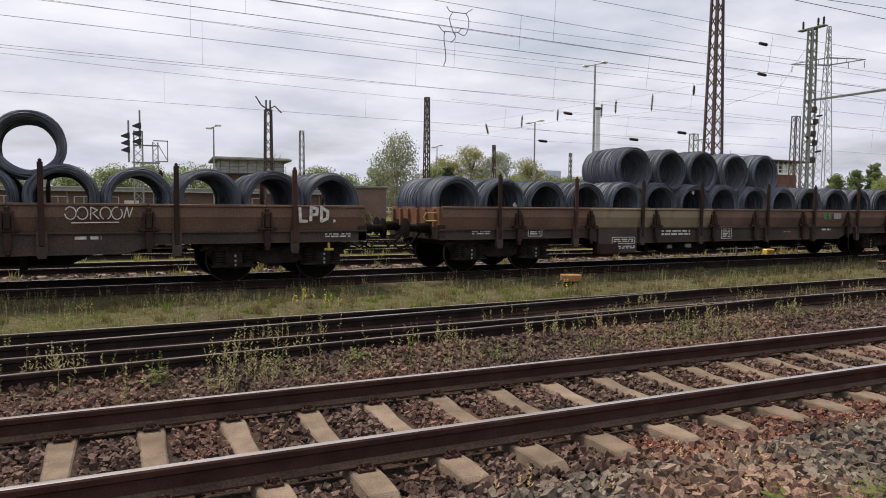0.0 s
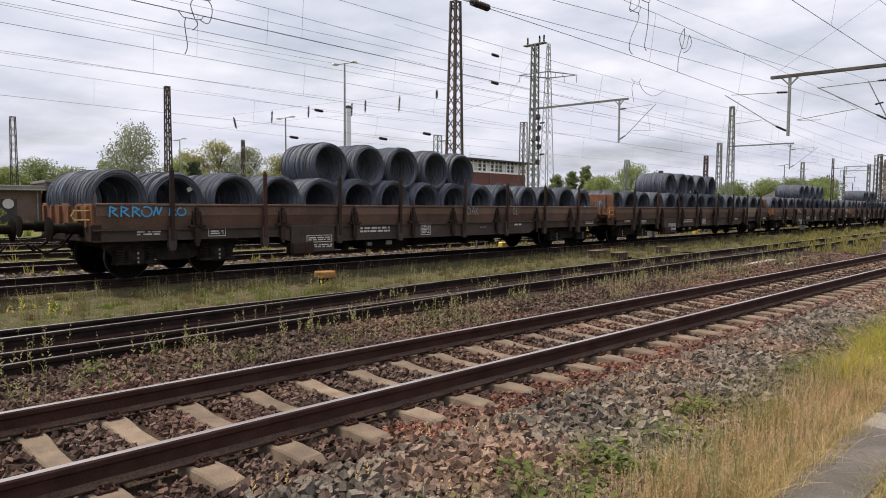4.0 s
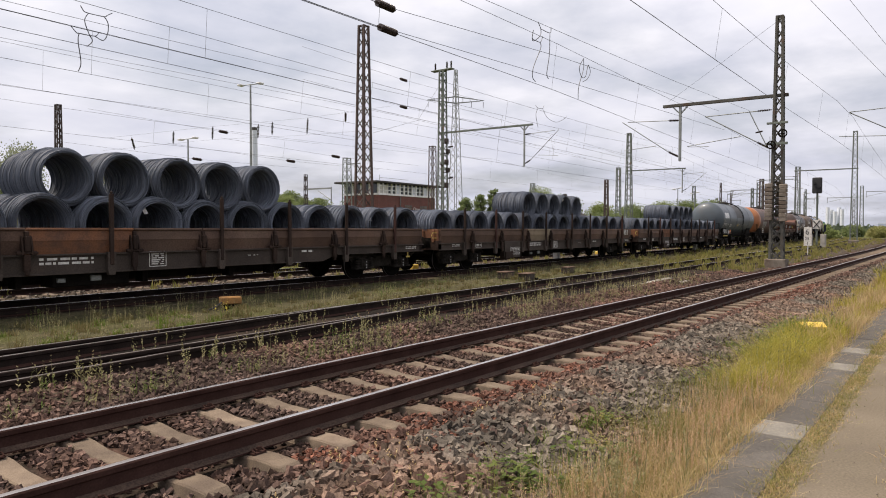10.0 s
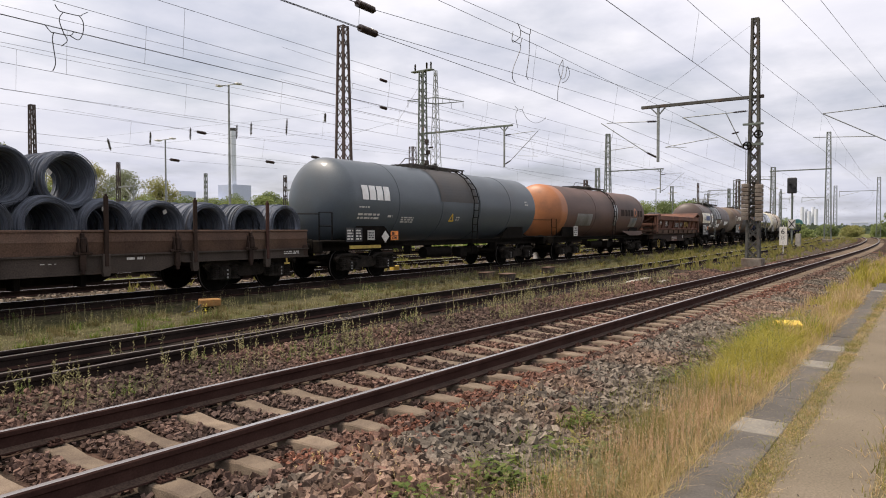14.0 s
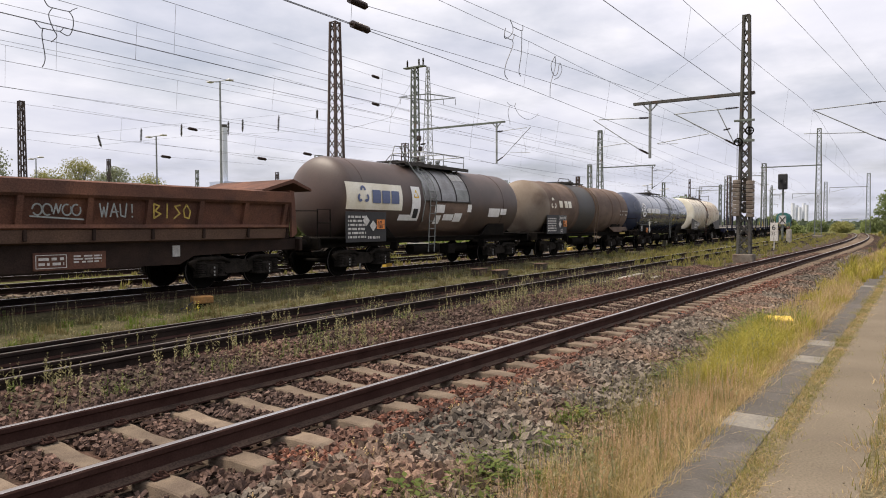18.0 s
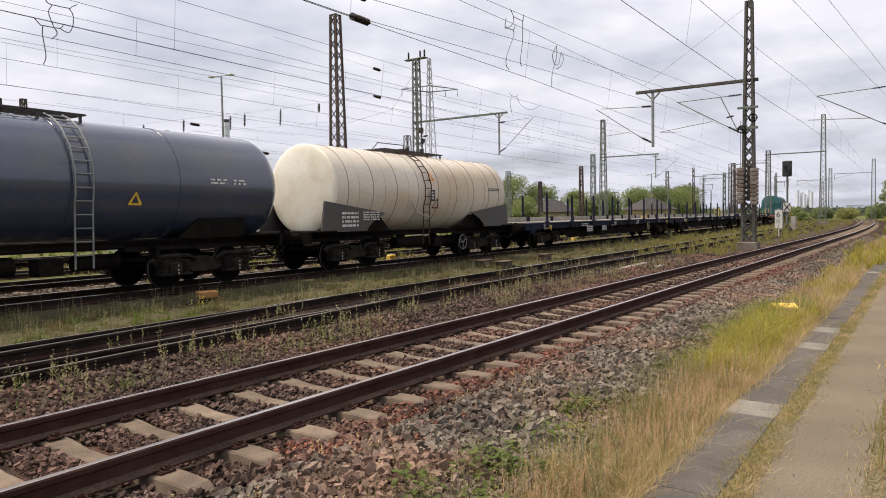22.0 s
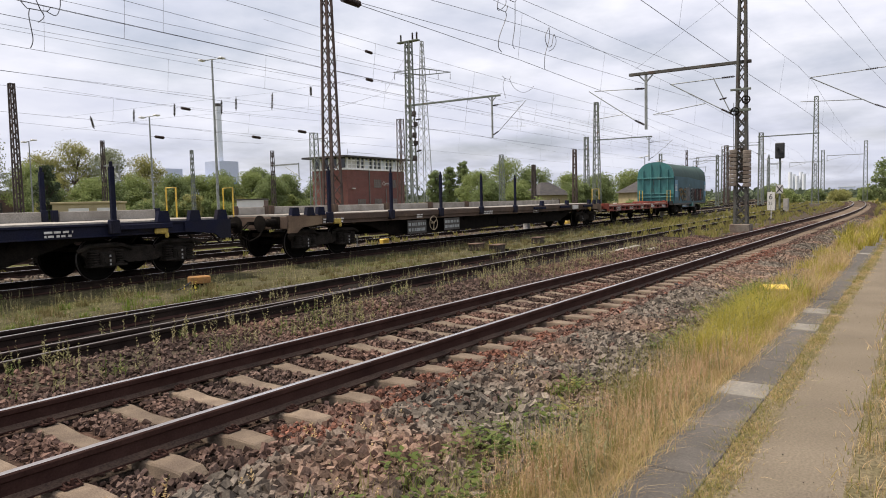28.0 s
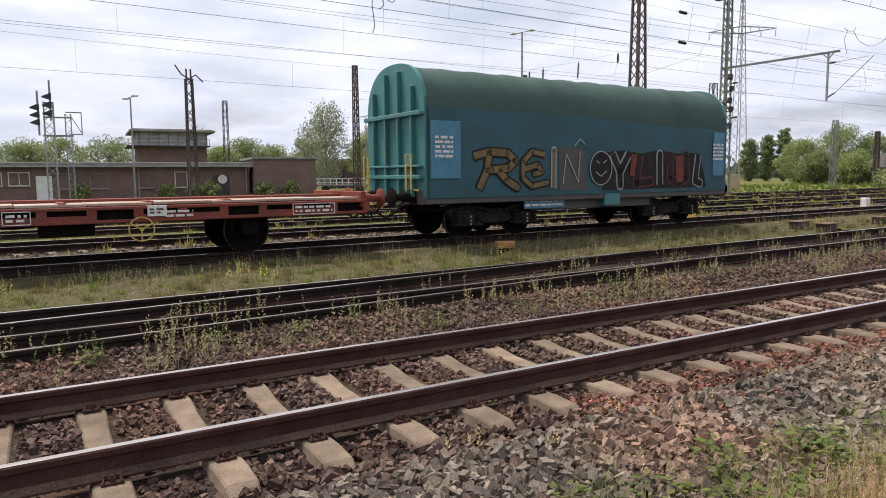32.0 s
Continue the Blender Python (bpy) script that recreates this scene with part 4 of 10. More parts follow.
def low_sided_wagon():
    L, W = 18.9, 1.4
    w = thing("flat_wagon", "rust-brown low-sided freight wagon with tall stakes, loaded with wire coils", "freight wagon", "coil wagons")
    part("floor", Shape().box(0, 0, 0.975, L - 0.1, 2.66, 0.07), "wood_sleeper", w, "worn plank floor")
    for d in (-1, 1):
        s = Shape()
        # long sill: deep in the middle, shallow over the bogies
        out = [(-L / 2, 1.03), (L / 2, 1.03), (L / 2, 0.80), (L / 2 - 4.1, 0.80), (L / 2 - 4.6, 0.64), (-L / 2 + 4.6, 0.64), (-L / 2 + 4.1, 0.80), (-L / 2, 0.80)]
        s.prism(out, "y", d * (W - 0.08), d * (W - 0.03))
        s.box(0, d * (W - 0.02), 1.02, L, 0.1, 0.03)
        s.box(0, d * (W - 0.05), 0.645, L - 9.3, 0.14, 0.025)
        for e in (-1, 1):
            s.box(e * (L / 2 - 2.05), d * (W - 0.05), 0.805, 4.1, 0.14, 0.025)
        part("side_sill", s, "wagon_sill", w, "deep pressed-steel side sill")
        for k in range(9):
            a, b = JOINTS[k], JOINTS[k + 1]
            part("side_board", board_shape(b - a, d), "wagon_brown", w, at=((a + b) / 2, d * (W - 0.02), 0))
        for x in JOINTS[1:-1]:
            part("latch", latch_shape(d), "wagon_brown_dark", w, "board latch with hinge cheeks", at=(x, d * (W - 0.01), 0))
        for x in STAKES:
            s = Shape()
            s.box(0, 0, 1.52, 0.09, 0.065, 1.46, c=0.012)
            s.box(0, 0, 2.27, 0.06, 0.05, 0.06, c=0.02)
            part("stake", s, "stake_rust" if x in (-5.68, 7.9) else "wagon_brown_dark", w, "upright steel stake", at=(x, d * (W + 0.055), 0))
            s = Shape()
            s.prism([(-0.085, 1.05), (0.085, 1.05), (0.085, 0.66), (0.06, 0.58), (-0.06, 0.58), (-0.085, 0.66)], "y", d * 0.05 - 0.05, d * 0.05 + 0.05)
            part("stake_pocket", s, "wagon_sill", w, "stake pocket on the sill", at=(x, d * (W - 0.03), 0))
    for e in (-1, 1):
        s = Shape()
        s.box(e * (L / 2 - 0.04), 0, 1.30, 0.06, 2.7, 0.46, c=0.01)
        for y in (-1.15, -0.7, -0.25, 0.25, 0.7, 1.15):
            s.box(e * (L / 2 + 0.01), y, 1.28, 0.07, 0.10, 0.42, c=0.01)
        part("end_board", s, "wagon_rust", w, "rusty low end flap with hinges")
        s = Shape()
        s.box(e * (L / 2 - 0.08), 0, 0.96, 0.2, 2.74, 0.34, c=0.015)
        part("end_beam", s, "wagon_brown_dark", w)
        if e < 0:
            s = Shape()
            s.pipe([(e * (L / 2 + 0.02), -1.3, 1.22), (e * (L / 2 + 0.3), -1.33, 1.22), (e * (L / 2 + 0.36), -1.33, 1.30), (e * (L / 2 + 0.3), -1.33, 1.40), (e * (L / 2 + 0.02), -1.3, 1.40)], 0.013, 6)
            part("grab_rail", s, "yellow_old", w, "worn yellow grab handle", True)
    s = Shape()
    # Equipment belly, sized and added to fill the black shade under the floor.
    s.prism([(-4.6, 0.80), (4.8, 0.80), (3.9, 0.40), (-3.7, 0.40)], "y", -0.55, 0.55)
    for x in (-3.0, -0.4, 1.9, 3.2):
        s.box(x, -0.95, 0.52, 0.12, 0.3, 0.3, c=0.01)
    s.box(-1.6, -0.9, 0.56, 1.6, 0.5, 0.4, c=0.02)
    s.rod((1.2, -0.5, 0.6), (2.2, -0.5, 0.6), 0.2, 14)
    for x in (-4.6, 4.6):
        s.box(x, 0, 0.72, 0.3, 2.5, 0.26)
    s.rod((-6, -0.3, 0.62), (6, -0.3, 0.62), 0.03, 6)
    part("brake_gear", s, "steel_dark", w, "brake cylinder, rigging and a belly block filling the shade under the floor")
    for x, z, a, b, c in ((-1.55, 0.52, 0.22, 0.2, 0.12), (-2.25, 0.5, 0.16, 0.2, 0.09), (-0.95, 0.52, 0.05, 0.06, 0.16)):
        part("brake_handle", Shape().box(x, -1.1, z, a, b, c, c=0.01), "zinc", w, "bright brake changeover handle")
    p = part("data_panel", Shape().box(-4.30, -1.40, 0.72, 1.28, 0.05, 0.66, c=0.012), "wagon_sill", w, "plain panel hung below the sill")
    part("tool_box", Shape().box(-4.62, -1.32, 0.50, 0.62, 0.3, 0.28, c=0.02), "wagon_brown_dark", p)
    marks("marking", p, -4.45, 0.66, 0.66, 0.1, 2, y=-1.43, seed=3, label="white lettering panel", frame=True)
    marks("marking", p, -4.50, 0.49, 0.78, 0.09, 2, y=-1.43, seed=31, label="white lettering panel")
    marks("marking", w, -8.6, 0.90, 0.5, 0.10, 2, y=-1.375, seed=1)
    marks("marking", w, -7.0, 0.88, 0.3, 0.10, 2, y=-1.375, seed=2, frame=True)
    marks("marking", w, -2.75, 0.81, 1.05, 0.17, 2, y=-1.375, seed=4, label="white wagon markings")
    marks("marking", w, -0.42, 0.74, 0.30, 0.26, 6, y=-1.375, seed=5, label="white data grid", frame=True)
    marks("marking", w, 2.2, 0.86, 0.3, 0.03, 1, y=-1.375, seed=8)
    marks("marking", w, 4.0, 0.88, 0.42, 0.10, 1, y=-1.375, seed=6)
    marks("marking", w, 8.55, 0.88, 0.55, 0.10, 2, y=-1.375, seed=7)
    s = Shape()
    s.box(8.62, -1.40, 0.72, 0.05, 0.03, 0.13, c=0.01)
    s.box(8.62, -1.41, 0.64, 0.20, 0.03, 0.05, c=0.01)
    part("hook_sign", s, "yellow_old", w, "yellow rope-hook mark")
    for x in (-7.65, 7.65):
        bogie(w, x)
    end_gear(w, L / 2)
    return w


def near_boards(w):
    """The wagon's boards on the side that faces the path, front to back."""
    return sorted([c for c in w.children if c.name.startswith("side_board") and c.location.y < 0], key=lambda c: c.location.x)


LETTERS = {"H": [[(0, 0), (0, 1)], [(0.6, 0), (0.6, 1)], [(0, 0.5), (0.6, 0.55)]], "P": [[(0, 0), (0.05, 1), (0.55, 0.9), (0.5, 0.5), (0.05, 0.45)]], "A": [[(0, 0), (0.35, 1), (0.65, 0)], [(0.1, 0.35), (0.7, 0.4)]],
           "O": [[(0.3, 1), (0, 0.6), (0.1, 0.1), (0.5, 0), (0.65, 0.5), (0.3, 1)]], "B": [[(0, 0), (0, 1), (0.5, 0.85), (0.1, 0.5), (0.6, 0.3), (0, 0)]], "T": [[(0.3, 0), (0.3, 1)], [(0, 1), (0.65, 0.95)]],
           "R": [[(0, 0), (0, 1), (0.5, 0.85), (0.1, 0.5), (0.6, -0.1)]], "Z": [[(0, 1), (0.6, 1), (0, 0), (0.65, 0)]], "E": [[(0.55, 1), (0, 0.95), (0, 0), (0.6, 0.05)], [(0, 0.5), (0.45, 0.5)]], "N": [[(0, 0), (0.05, 1), (0.5, 0), (0.6, 1)]],
           "L": [[(0, 1), (0.05, 0), (0.55, 0)]], "D": [[(0, 0), (0, 1), (0.55, 0.7), (0.5, 0.2), (0, 0)]], "K": [[(0, 0), (0, 1)], [(0.55, 1), (0.05, 0.5), (0.6, 0)]], "W": [[(0, 1), (0.15, 0), (0.35, 0.7), (0.5, 0), (0.7, 1)]], "U": [[(0, 1), (0.05, 0.1), (0.45, 0), (0.6, 1)]], "I": [[(0.25, 0), (0.3, 1)]], "!": [[(0.2, 1), (0.2, 0.35)], [(0.2, 0.08), (0.22, 0)]], "S": [[(0.6, 0.95), (0.1, 0.85), (0.55, 0.35), (0, 0)]], ".": [[(0.1, 0), (0.2, 0.02)]]}


def sprayed(w, text, x, z, h, thick, mat, label, y=-1.452):
    """A hand-sprayed row of letters on the side boards."""
    lines = []
    for ch in text:
        for run_ in LETTERS.get(ch, ()):
            lines.append([(x + a * h * 0.9, z + b * h) for a, b in run_])
        x += h * (0.32 if ch in ". " else 0.80)
    strokes("graffiti", w, lines, thick, mat, label, y=y)


# middle of each body at 16 s, and the first of its five second-tier coils
COIL_WAGONS = [(-180.9, -2), (-160.27, -3), (-139.45, -3), (-118.75, -3), (-98.5, -3), (-78.3, -2), (-58.42, -2), (-38.58, -2), (-18.39, -2)]


def build_coil_wagons():
    first = low_sided_wagon()
    wagons = [first] + [copy_thing(first, Matrix()) for _ in COIL_WAGONS[1:]]
    for i, (s16, upper) in enumerate(COIL_WAGONS):
        w = wagons[i]
        if i:
            WHEELS.extend(c for c in w.children_recursive if c.name.startswith("wheelset"))
        TRAIN.append((w, s16, 7.65))
        load_coils(w, s16, 7.65, 0.0, range(upper, upper + 5), 40 + i, 0.23 if i == 0 else 0.0)
        b = near_boards(w)
        tan, rust = {1: ((2, 3), ()), 2: ((), ()), 4: ((7,), ()), 6: ((), (3,)), 7: ((3,), ()), 8: ((), (2,))}.get(i, ((), ()))
        for k, mat, lab in [(k, "wagon_tan", "tan-primed replacement side board") for k in tan] + [(k, "wagon_rust", "rust-red side board") for k in rust]:
            b[k].data = board_shape(JOINTS[k + 1] - JOINTS[k], -1).mesh("side_board", mat)
            b[k]["label"] = lab
        if i == 0:
            strokes("graffiti", w, loops(3.85, 1.26, 1.1, 0.22, 6, 3) + [[(3.95, 1.2), (4.7, 1.21)]], 0.018, "white_paint", "white sprayed tag in round loops", y=-1.452)
            sprayed(w, "LPD.", 8.0, 1.22, 0.28, 0.06, "white_paint", "thick white sprayed letters")
        if i == 1:
            sprayed(w, "OLE", 3.95, 1.26, 0.17, 0.022, "green_spray", "green sprayed letters")
            part("grey_patch", Shape().box(4.62, -1.456, 1.35, 0.36, 0.006, 0.18), "grey_spray", w, "grey overpainted patch")
        if i == 2:
            handwheel(w, 2.52, 0.62, "yellow_old", r=0.235)
            part("notice", Shape().box(1.65, -1.38, 0.90, 0.3, 0.01, 0.16), "white_paint", w, "small white notice plate")
        if i == 3:
            strokes("graffiti", w, loops(-9.2, 1.28, 1.1, 0.2, 5, 5) + loops(-8.0, 1.30, 0.4, 0.16, 2, 6), 0.03, "blue_paint", "light blue sprayed tag", y=-1.452)
            sprayed(w, "DAK", 1.5, 1.27, 0.24, 0.02, "grey_spray", "grey sprayed letters")
            sprayed(w, "OL", 3.8, 1.27, 0.22, 0.02, "grey_spray", "grey sprayed letters")
        if i == 4:
            for e in (-1, 1):
                part("raised_end_flap", Shape().box(e * 9.4, 0, 1.75, 0.06, 2.6, 0.6, c=0.01).box(e * 9.44, -0.9, 1.75, 0.05, 0.1, 0.6).box(e * 9.44, 0.9, 1.75, 0.05, 0.1, 0.6), "wagon_rust", w, "raised rusty end flap")
        if i == 5:
            sprayed(w, "H.P.A.", -4.75, 1.24, 0.24, 0.022, "white_paint", "thin white sprayed letters")
            sprayed(w, "O.B.T.R.", 3.85, 1.24, 0.22, 0.022, "white_paint", "thin white sprayed letters")
            strokes("graffiti", w, loops(8.3, 1.28, 0.9, 0.2, 5, 16), 0.022, "white_paint", "thin white sprayed tag", y=-1.452)
        if i == 7:
            sprayed(w, "NEO", 8.2, 1.24, 0.26, 0.045, "white_paint", "white sprayed letters")


build_coil_wagons()

# -- tank wagons, hopper, flats and the hooded wagon --
MAT["tank_slate"] = material("tank_slate_paint", (0.066, 0.083, 0.098), 0.48, second=(0.054, 0.069, 0.083), scale=0.8, fine=30, fine_amount=0.08, third=(0.062, 0.068, 0.074), third_scale=0.7, third_range=(0.55, 0.8), stretch=(0.5, 1, 1), coat=0.15)
MAT["tank_brown"] = material("tank_brown_paint", (0.104, 0.054, 0.040), 0.62, second=(0.080, 0.046, 0.037), scale=0.9, fine=30, fine_amount=0.12, third=(0.055, 0.036, 0.030), third_scale=0.8, third_range=(0.5, 0.75), stretch=(0.4, 1, 1))
MAT["tank_orange"] = material("tank_orange_paint", (0.37, 0.135, 0.050), 0.5, second=(0.30, 0.115, 0.045), scale=1, fine=30, fine_amount=0.12, third=(0.16, 0.07, 0.04), third_scale=1.0, third_range=(0.55, 0.78))
MAT["tank_chocolate"] = material("tank_dark_brown_paint", (0.080, 0.050, 0.040), 0.5, second=(0.060, 0.041, 0.035), scale=0.9, fine=30, fine_amount=0.12, third=(0.075, 0.056, 0.046), third_scale=0.9, third_range=(0.55, 0.78))
MAT["tank_taupe"] = material("tank_grimy_taupe", (0.175, 0.122, 0.094), 0.7, second=(0.110, 0.078, 0.061), scale=1.6, fine=30, fine_amount=0.15, third=(0.090, 0.060, 0.047), third_scale=0.6, third_range=(0.48, 0.72), stretch=(0.6, 1, 1))
MAT["worn_black"] = material("worn_black_lettering", (0.024, 0.019, 0.017), 0.8, second=(0.048, 0.031, 0.025), scale=4, contrast=(0.45, 0.6), fine=30, fine_amount=0.2)
MAT["tank_pale_end"] = material("beige_tank_end", (0.235, 0.195, 0.155), 0.75, second=(0.175, 0.138, 0.108), scale=0.9, fine=30, fine_amount=0.15, third=(0.12, 0.085, 0.065), third_scale=0.7, third_range=(0.55, 0.75))
MAT["tank_navy"] = material("tank_navy_paint", (0.042, 0.052, 0.088), 0.24, second=(0.031, 0.040, 0.070), scale=0.7, fine=30, fine_amount=0.1, third=(0.060, 0.062, 0.074), third_scale=0.6, third_range=(0.5, 0.75), coat=0.7)
MAT["tank_cream"] = material("tank_cream_paint", (0.60, 0.545, 0.45), 0.5, second=(0.51, 0.455, 0.365), scale=0.7, fine=25, fine_amount=0.08, third=(0.45, 0.31, 0.175), third_scale=0.45, third_range=(0.52, 0.75), stretch=(0.35, 1, 1))
MAT["cream_white"] = material("tank_end_white", (0.80, 0.77, 0.66), 0.5, second=(0.66, 0.60, 0.46), scale=1.2, fine=25, fine_amount=0.06)
MAT["jacket"] = material("dull_metal_jacket", (0.26, 0.265, 0.27), 0.42, 0.5, second=(0.15, 0.145, 0.14), scale=1.4, fine=30, fine_amount=0.2)
MAT["tank_soot"] = material("soiled_tank_section", (0.040, 0.038, 0.037), 0.6, second=(0.058, 0.05, 0.045), scale=1.2, fine=30, fine_amount=0.2)
MAT["hopper"] = material("tipper_rust_brown", (0.125, 0.058, 0.040), 0.8, second=(0.085, 0.046, 0.035), scale=1.5, fine=35, fine_amount=0.25, third=(0.20, 0.092, 0.056), third_scale=0.9, third_range=(0.52, 0.75), bump=0.15, bump_scale=30)
MAT["flat_blue"] = material("flat_wagon_dark_blue", (0.011, 0.013, 0.030), 0.75, spec=0.2, second=(0.018, 0.018, 0.026), scale=1.5, fine=35, fine_amount=0.25, third=(0.040, 0.030, 0.024), third_scale=0.9, third_range=(0.6, 0.8))
MAT["flat_tan"] = material("flat_wagon_pale_brown", (0.100, 0.068, 0.050), 0.8, second=(0.066, 0.048, 0.038), scale=1.2, fine=35, fine_amount=0.25, third=(0.16, 0.11, 0.07), third_scale=0.7, third_range=(0.58, 0.75))
MAT["grating"] = material("dull_grating_steel", (0.075, 0.070, 0.066), 0.7, 0.3, second=(0.045, 0.040, 0.037), scale=6, fine=40, fine_amount=0.2)
MAT["board_grey"] = material("grey_data_board", (0.085, 0.080, 0.074), 0.75, second=(0.060, 0.056, 0.052), scale=3, fine=40, fine_amount=0.2)
MAT["wheel_cream"] = material("worn_cream_paint", (0.40, 0.33, 0.22), 0.7, second=(0.28, 0.22, 0.15), scale=6, fine=40, fine_amount=0.2)
MAT["flat_sand"] = material("flat_wagon_sand", (0.19, 0.135, 0.088), 0.85, second=(0.125, 0.085, 0.060), scale=1.6, fine=35, fine_amount=0.25, third=(0.075, 0.055, 0.042), third_scale=1.1, third_range=(0.55, 0.75))
MAT["flat_red"] = material("flat_wagon_red", (0.190, 0.044, 0.030), 0.7, second=(0.130, 0.038, 0.029), scale=1.5, fine=35, fine_amount=0.2, third=(0.11, 0.05, 0.04), third_scale=0.9, third_range=(0.55, 0.78))
MAT["deck"] = material("grey_plank_deck", (0.30, 0.28, 0.25), 0.9, second=(0.21, 0.19, 0.165), scale=3, stretch=(1, 0.2, 1), fine=50, fine_amount=0.3, bump=0.3, vary=0.15)
MAT["deck_red"] = material("faded_red_deck", (0.33, 0.30, 0.25), 0.9, second=(0.29, 0.20, 0.16), scale=2, stretch=(1, 0.2, 1), fine=50, fine_amount=0.25, vary=0.12)
MAT["teal"] = material("teal_end_paint", (0.032, 0.160, 0.158), 0.55, second=(0.028, 0.130, 0.132), scale=1.4, fine=30, fine_amount=0.12, third=(0.10, 0.13, 0.10), third_scale=1.2, third_range=(0.6, 0.8))
MAT["tarp"] = material("green_grey_tarpaulin", (0.036, 0.066, 0.058), 0.7, second=(0.046, 0.080, 0.070), scale=0.9, fine=20, fine_amount=0.12, third=(0.030, 0.052, 0.046), third_scale=0.5, third_range=(0.5, 0.72), bump=0.35, bump_scale=3)
MAT["tarp_blue"] = material("blue_painted_tarpaulin", (0.010, 0.066, 0.088), 0.65, second=(0.012, 0.052, 0.066), scale=0.9, fine=20, fine_amount=0.12, bump=0.3, bump_scale=3)
MAT["panel_blue"] = material("blue_corner_panel", (0.045, 0.17, 0.26), 0.5, second=(0.035, 0.13, 0.20), scale=2, fine=30)
MAT["gold_paint"] = material("gold_spray_paint", (0.165, 0.120, 0.055), 0.7, second=(0.12, 0.09, 0.048), scale=4, fine=30)
MAT["grey_paint"] = material("pale_grey_spray_paint", (0.27, 0.29, 0.28), 0.7, fine=30)
MAT["red_spray"] = material("dark_red_spray_paint", (0.16, 0.045, 0.036), 0.7, second=(0.10, 0.034, 0.03), scale=4, fine=30)

MAT["spray_black"] = material("black_spray_paint", (0.016, 0.014, 0.014), 0.75, second=(0.026, 0.022, 0.02), scale=3, fine=30)
MAT["grey_door_paint"] = material("worn_white_label", (0.46, 0.46, 0.44), 0.7, second=(0.34, 0.33, 0.31), scale=8, fine=40, fine_amount=0.15)
MAT["clean_white"] = material("clean_white_letter_paint", (0.80, 0.80, 0.79), 0.6, second=(0.70, 0.69, 0.67), scale=5, fine=40, fine_amount=0.06)
MAT["emblem_blue"] = material("emblem_blue_grey", (0.10, 0.13, 0.24), 0.6, fine=40, fine_amount=0.1)
MAT["wheel_grey"] = material("grey_handwheel", (0.16, 0.15, 0.14), 0.6, fine=40)


class Wrap:
    """Paint and plates laid on a tank's near side: x along the tank, a along its girth up from the middle height."""

    def __init__(self, r, zc):
        self.r, self.zc, self.s = r, zc, Shape()

    def at(self, x, a, up=0.006):
        t = a / self.r
        return (x, -(self.r + up) * math.cos(t), self.zc + (self.r + up) * math.sin(t))

    def rect(self, x0, x1, a0, a1, up=0.006, slot=0):
        n = max(1, int(abs(a1 - a0) / 0.12))
        vs = []
        for i in range(n + 1):
            a = a0 + (a1 - a0) * i / n
            vs += [self.at(x0, a, up), self.at(x1, a, up)]
        self.s.add(vs, [(2 * i, 2 * i + 1, 2 * i + 3, 2 * i + 2) for i in range(n)], None, slot)
        return self

    def line(self, pts, w, up=0.006, slot=0):
        for (x0, a0), (x1, a1) in zip(pts, pts[1:]):
            d = math.hypot(x1 - x0, a1 - a0) or 1
            ux, ua = (x1 - x0) / d, (a1 - a0) / d
            x0e, a0e, x1e, a1e = x0 - ux * w * 0.3, a0 - ua * w * 0.3, x1 + ux * w * 0.3, a1 + ua * w * 0.3
            nx, na = -ua * w / 2, ux * w / 2
            n = max(1, int(abs(a1 - a0) / 0.15))
            vs = []
            for i in range(n + 1):
                k = i / n
                cx, ca = x0e + (x1e - x0e) * k, a0e + (a1e - a0e) * k
                vs += [self.at(cx - nx, ca - na, up), self.at(cx + nx, ca + na, up)]
            self.s.add(vs, [(2 * i, 2 * i + 1, 2 * i + 3, 2 * i + 2) for i in range(n)], None, slot)
        return self

    def arc(self, x, a, r, t0, t1, w, up=0.006, slot=0):
        n = max(4, int(abs(t1 - t0) / 15))
        return self.line([(x + r * math.cos(radians(t0 + (t1 - t0) * i / n)), a + r * math.sin(radians(t0 + (t1 - t0) * i / n))) for i in range(n + 1)], w, up, slot)

    def bars(self, x, a, w, h, rows, seed, up=0.006, slot=0):
        rng = random.Random(seed)
        st = h / rows
        for r in range(rows):
            q = x
            while q < x + w:
                e = min(x + w, q + rng.uniform(0.05, 0.25))
                self.rect(q, e, a + st * (r + 0.2), a + st * (r + 0.75), up, slot)
                q = e + rng.uniform(0.03, 0.07)
        return self

    def put(self, name, mats, parent, label):
        return part(name, self.s, mats, parent, label)


def tank_profile(h, r, bands=(), bulge=0.42):
    """A cylinder with dished ends and raised seams; along, radius."""
    p = [(-h + bulge * (1 - math.sqrt(max(0, 1 - (q / r) ** 2.3))), q) for q in [r * k for k in (0.01, 0.2, 0.38, 0.54, 0.68, 0.8, 0.88, 0.94, 0.975, 0.993, 1.0)]]
    body = []
    for b in sorted(bands):
        body += [(b - 0.04, r), (b - 0.035, r + 0.014), (b + 0.035, r + 0.014), (b + 0.04, r)]
    return p + body + [(-x, q) for x, q in reversed(p)]


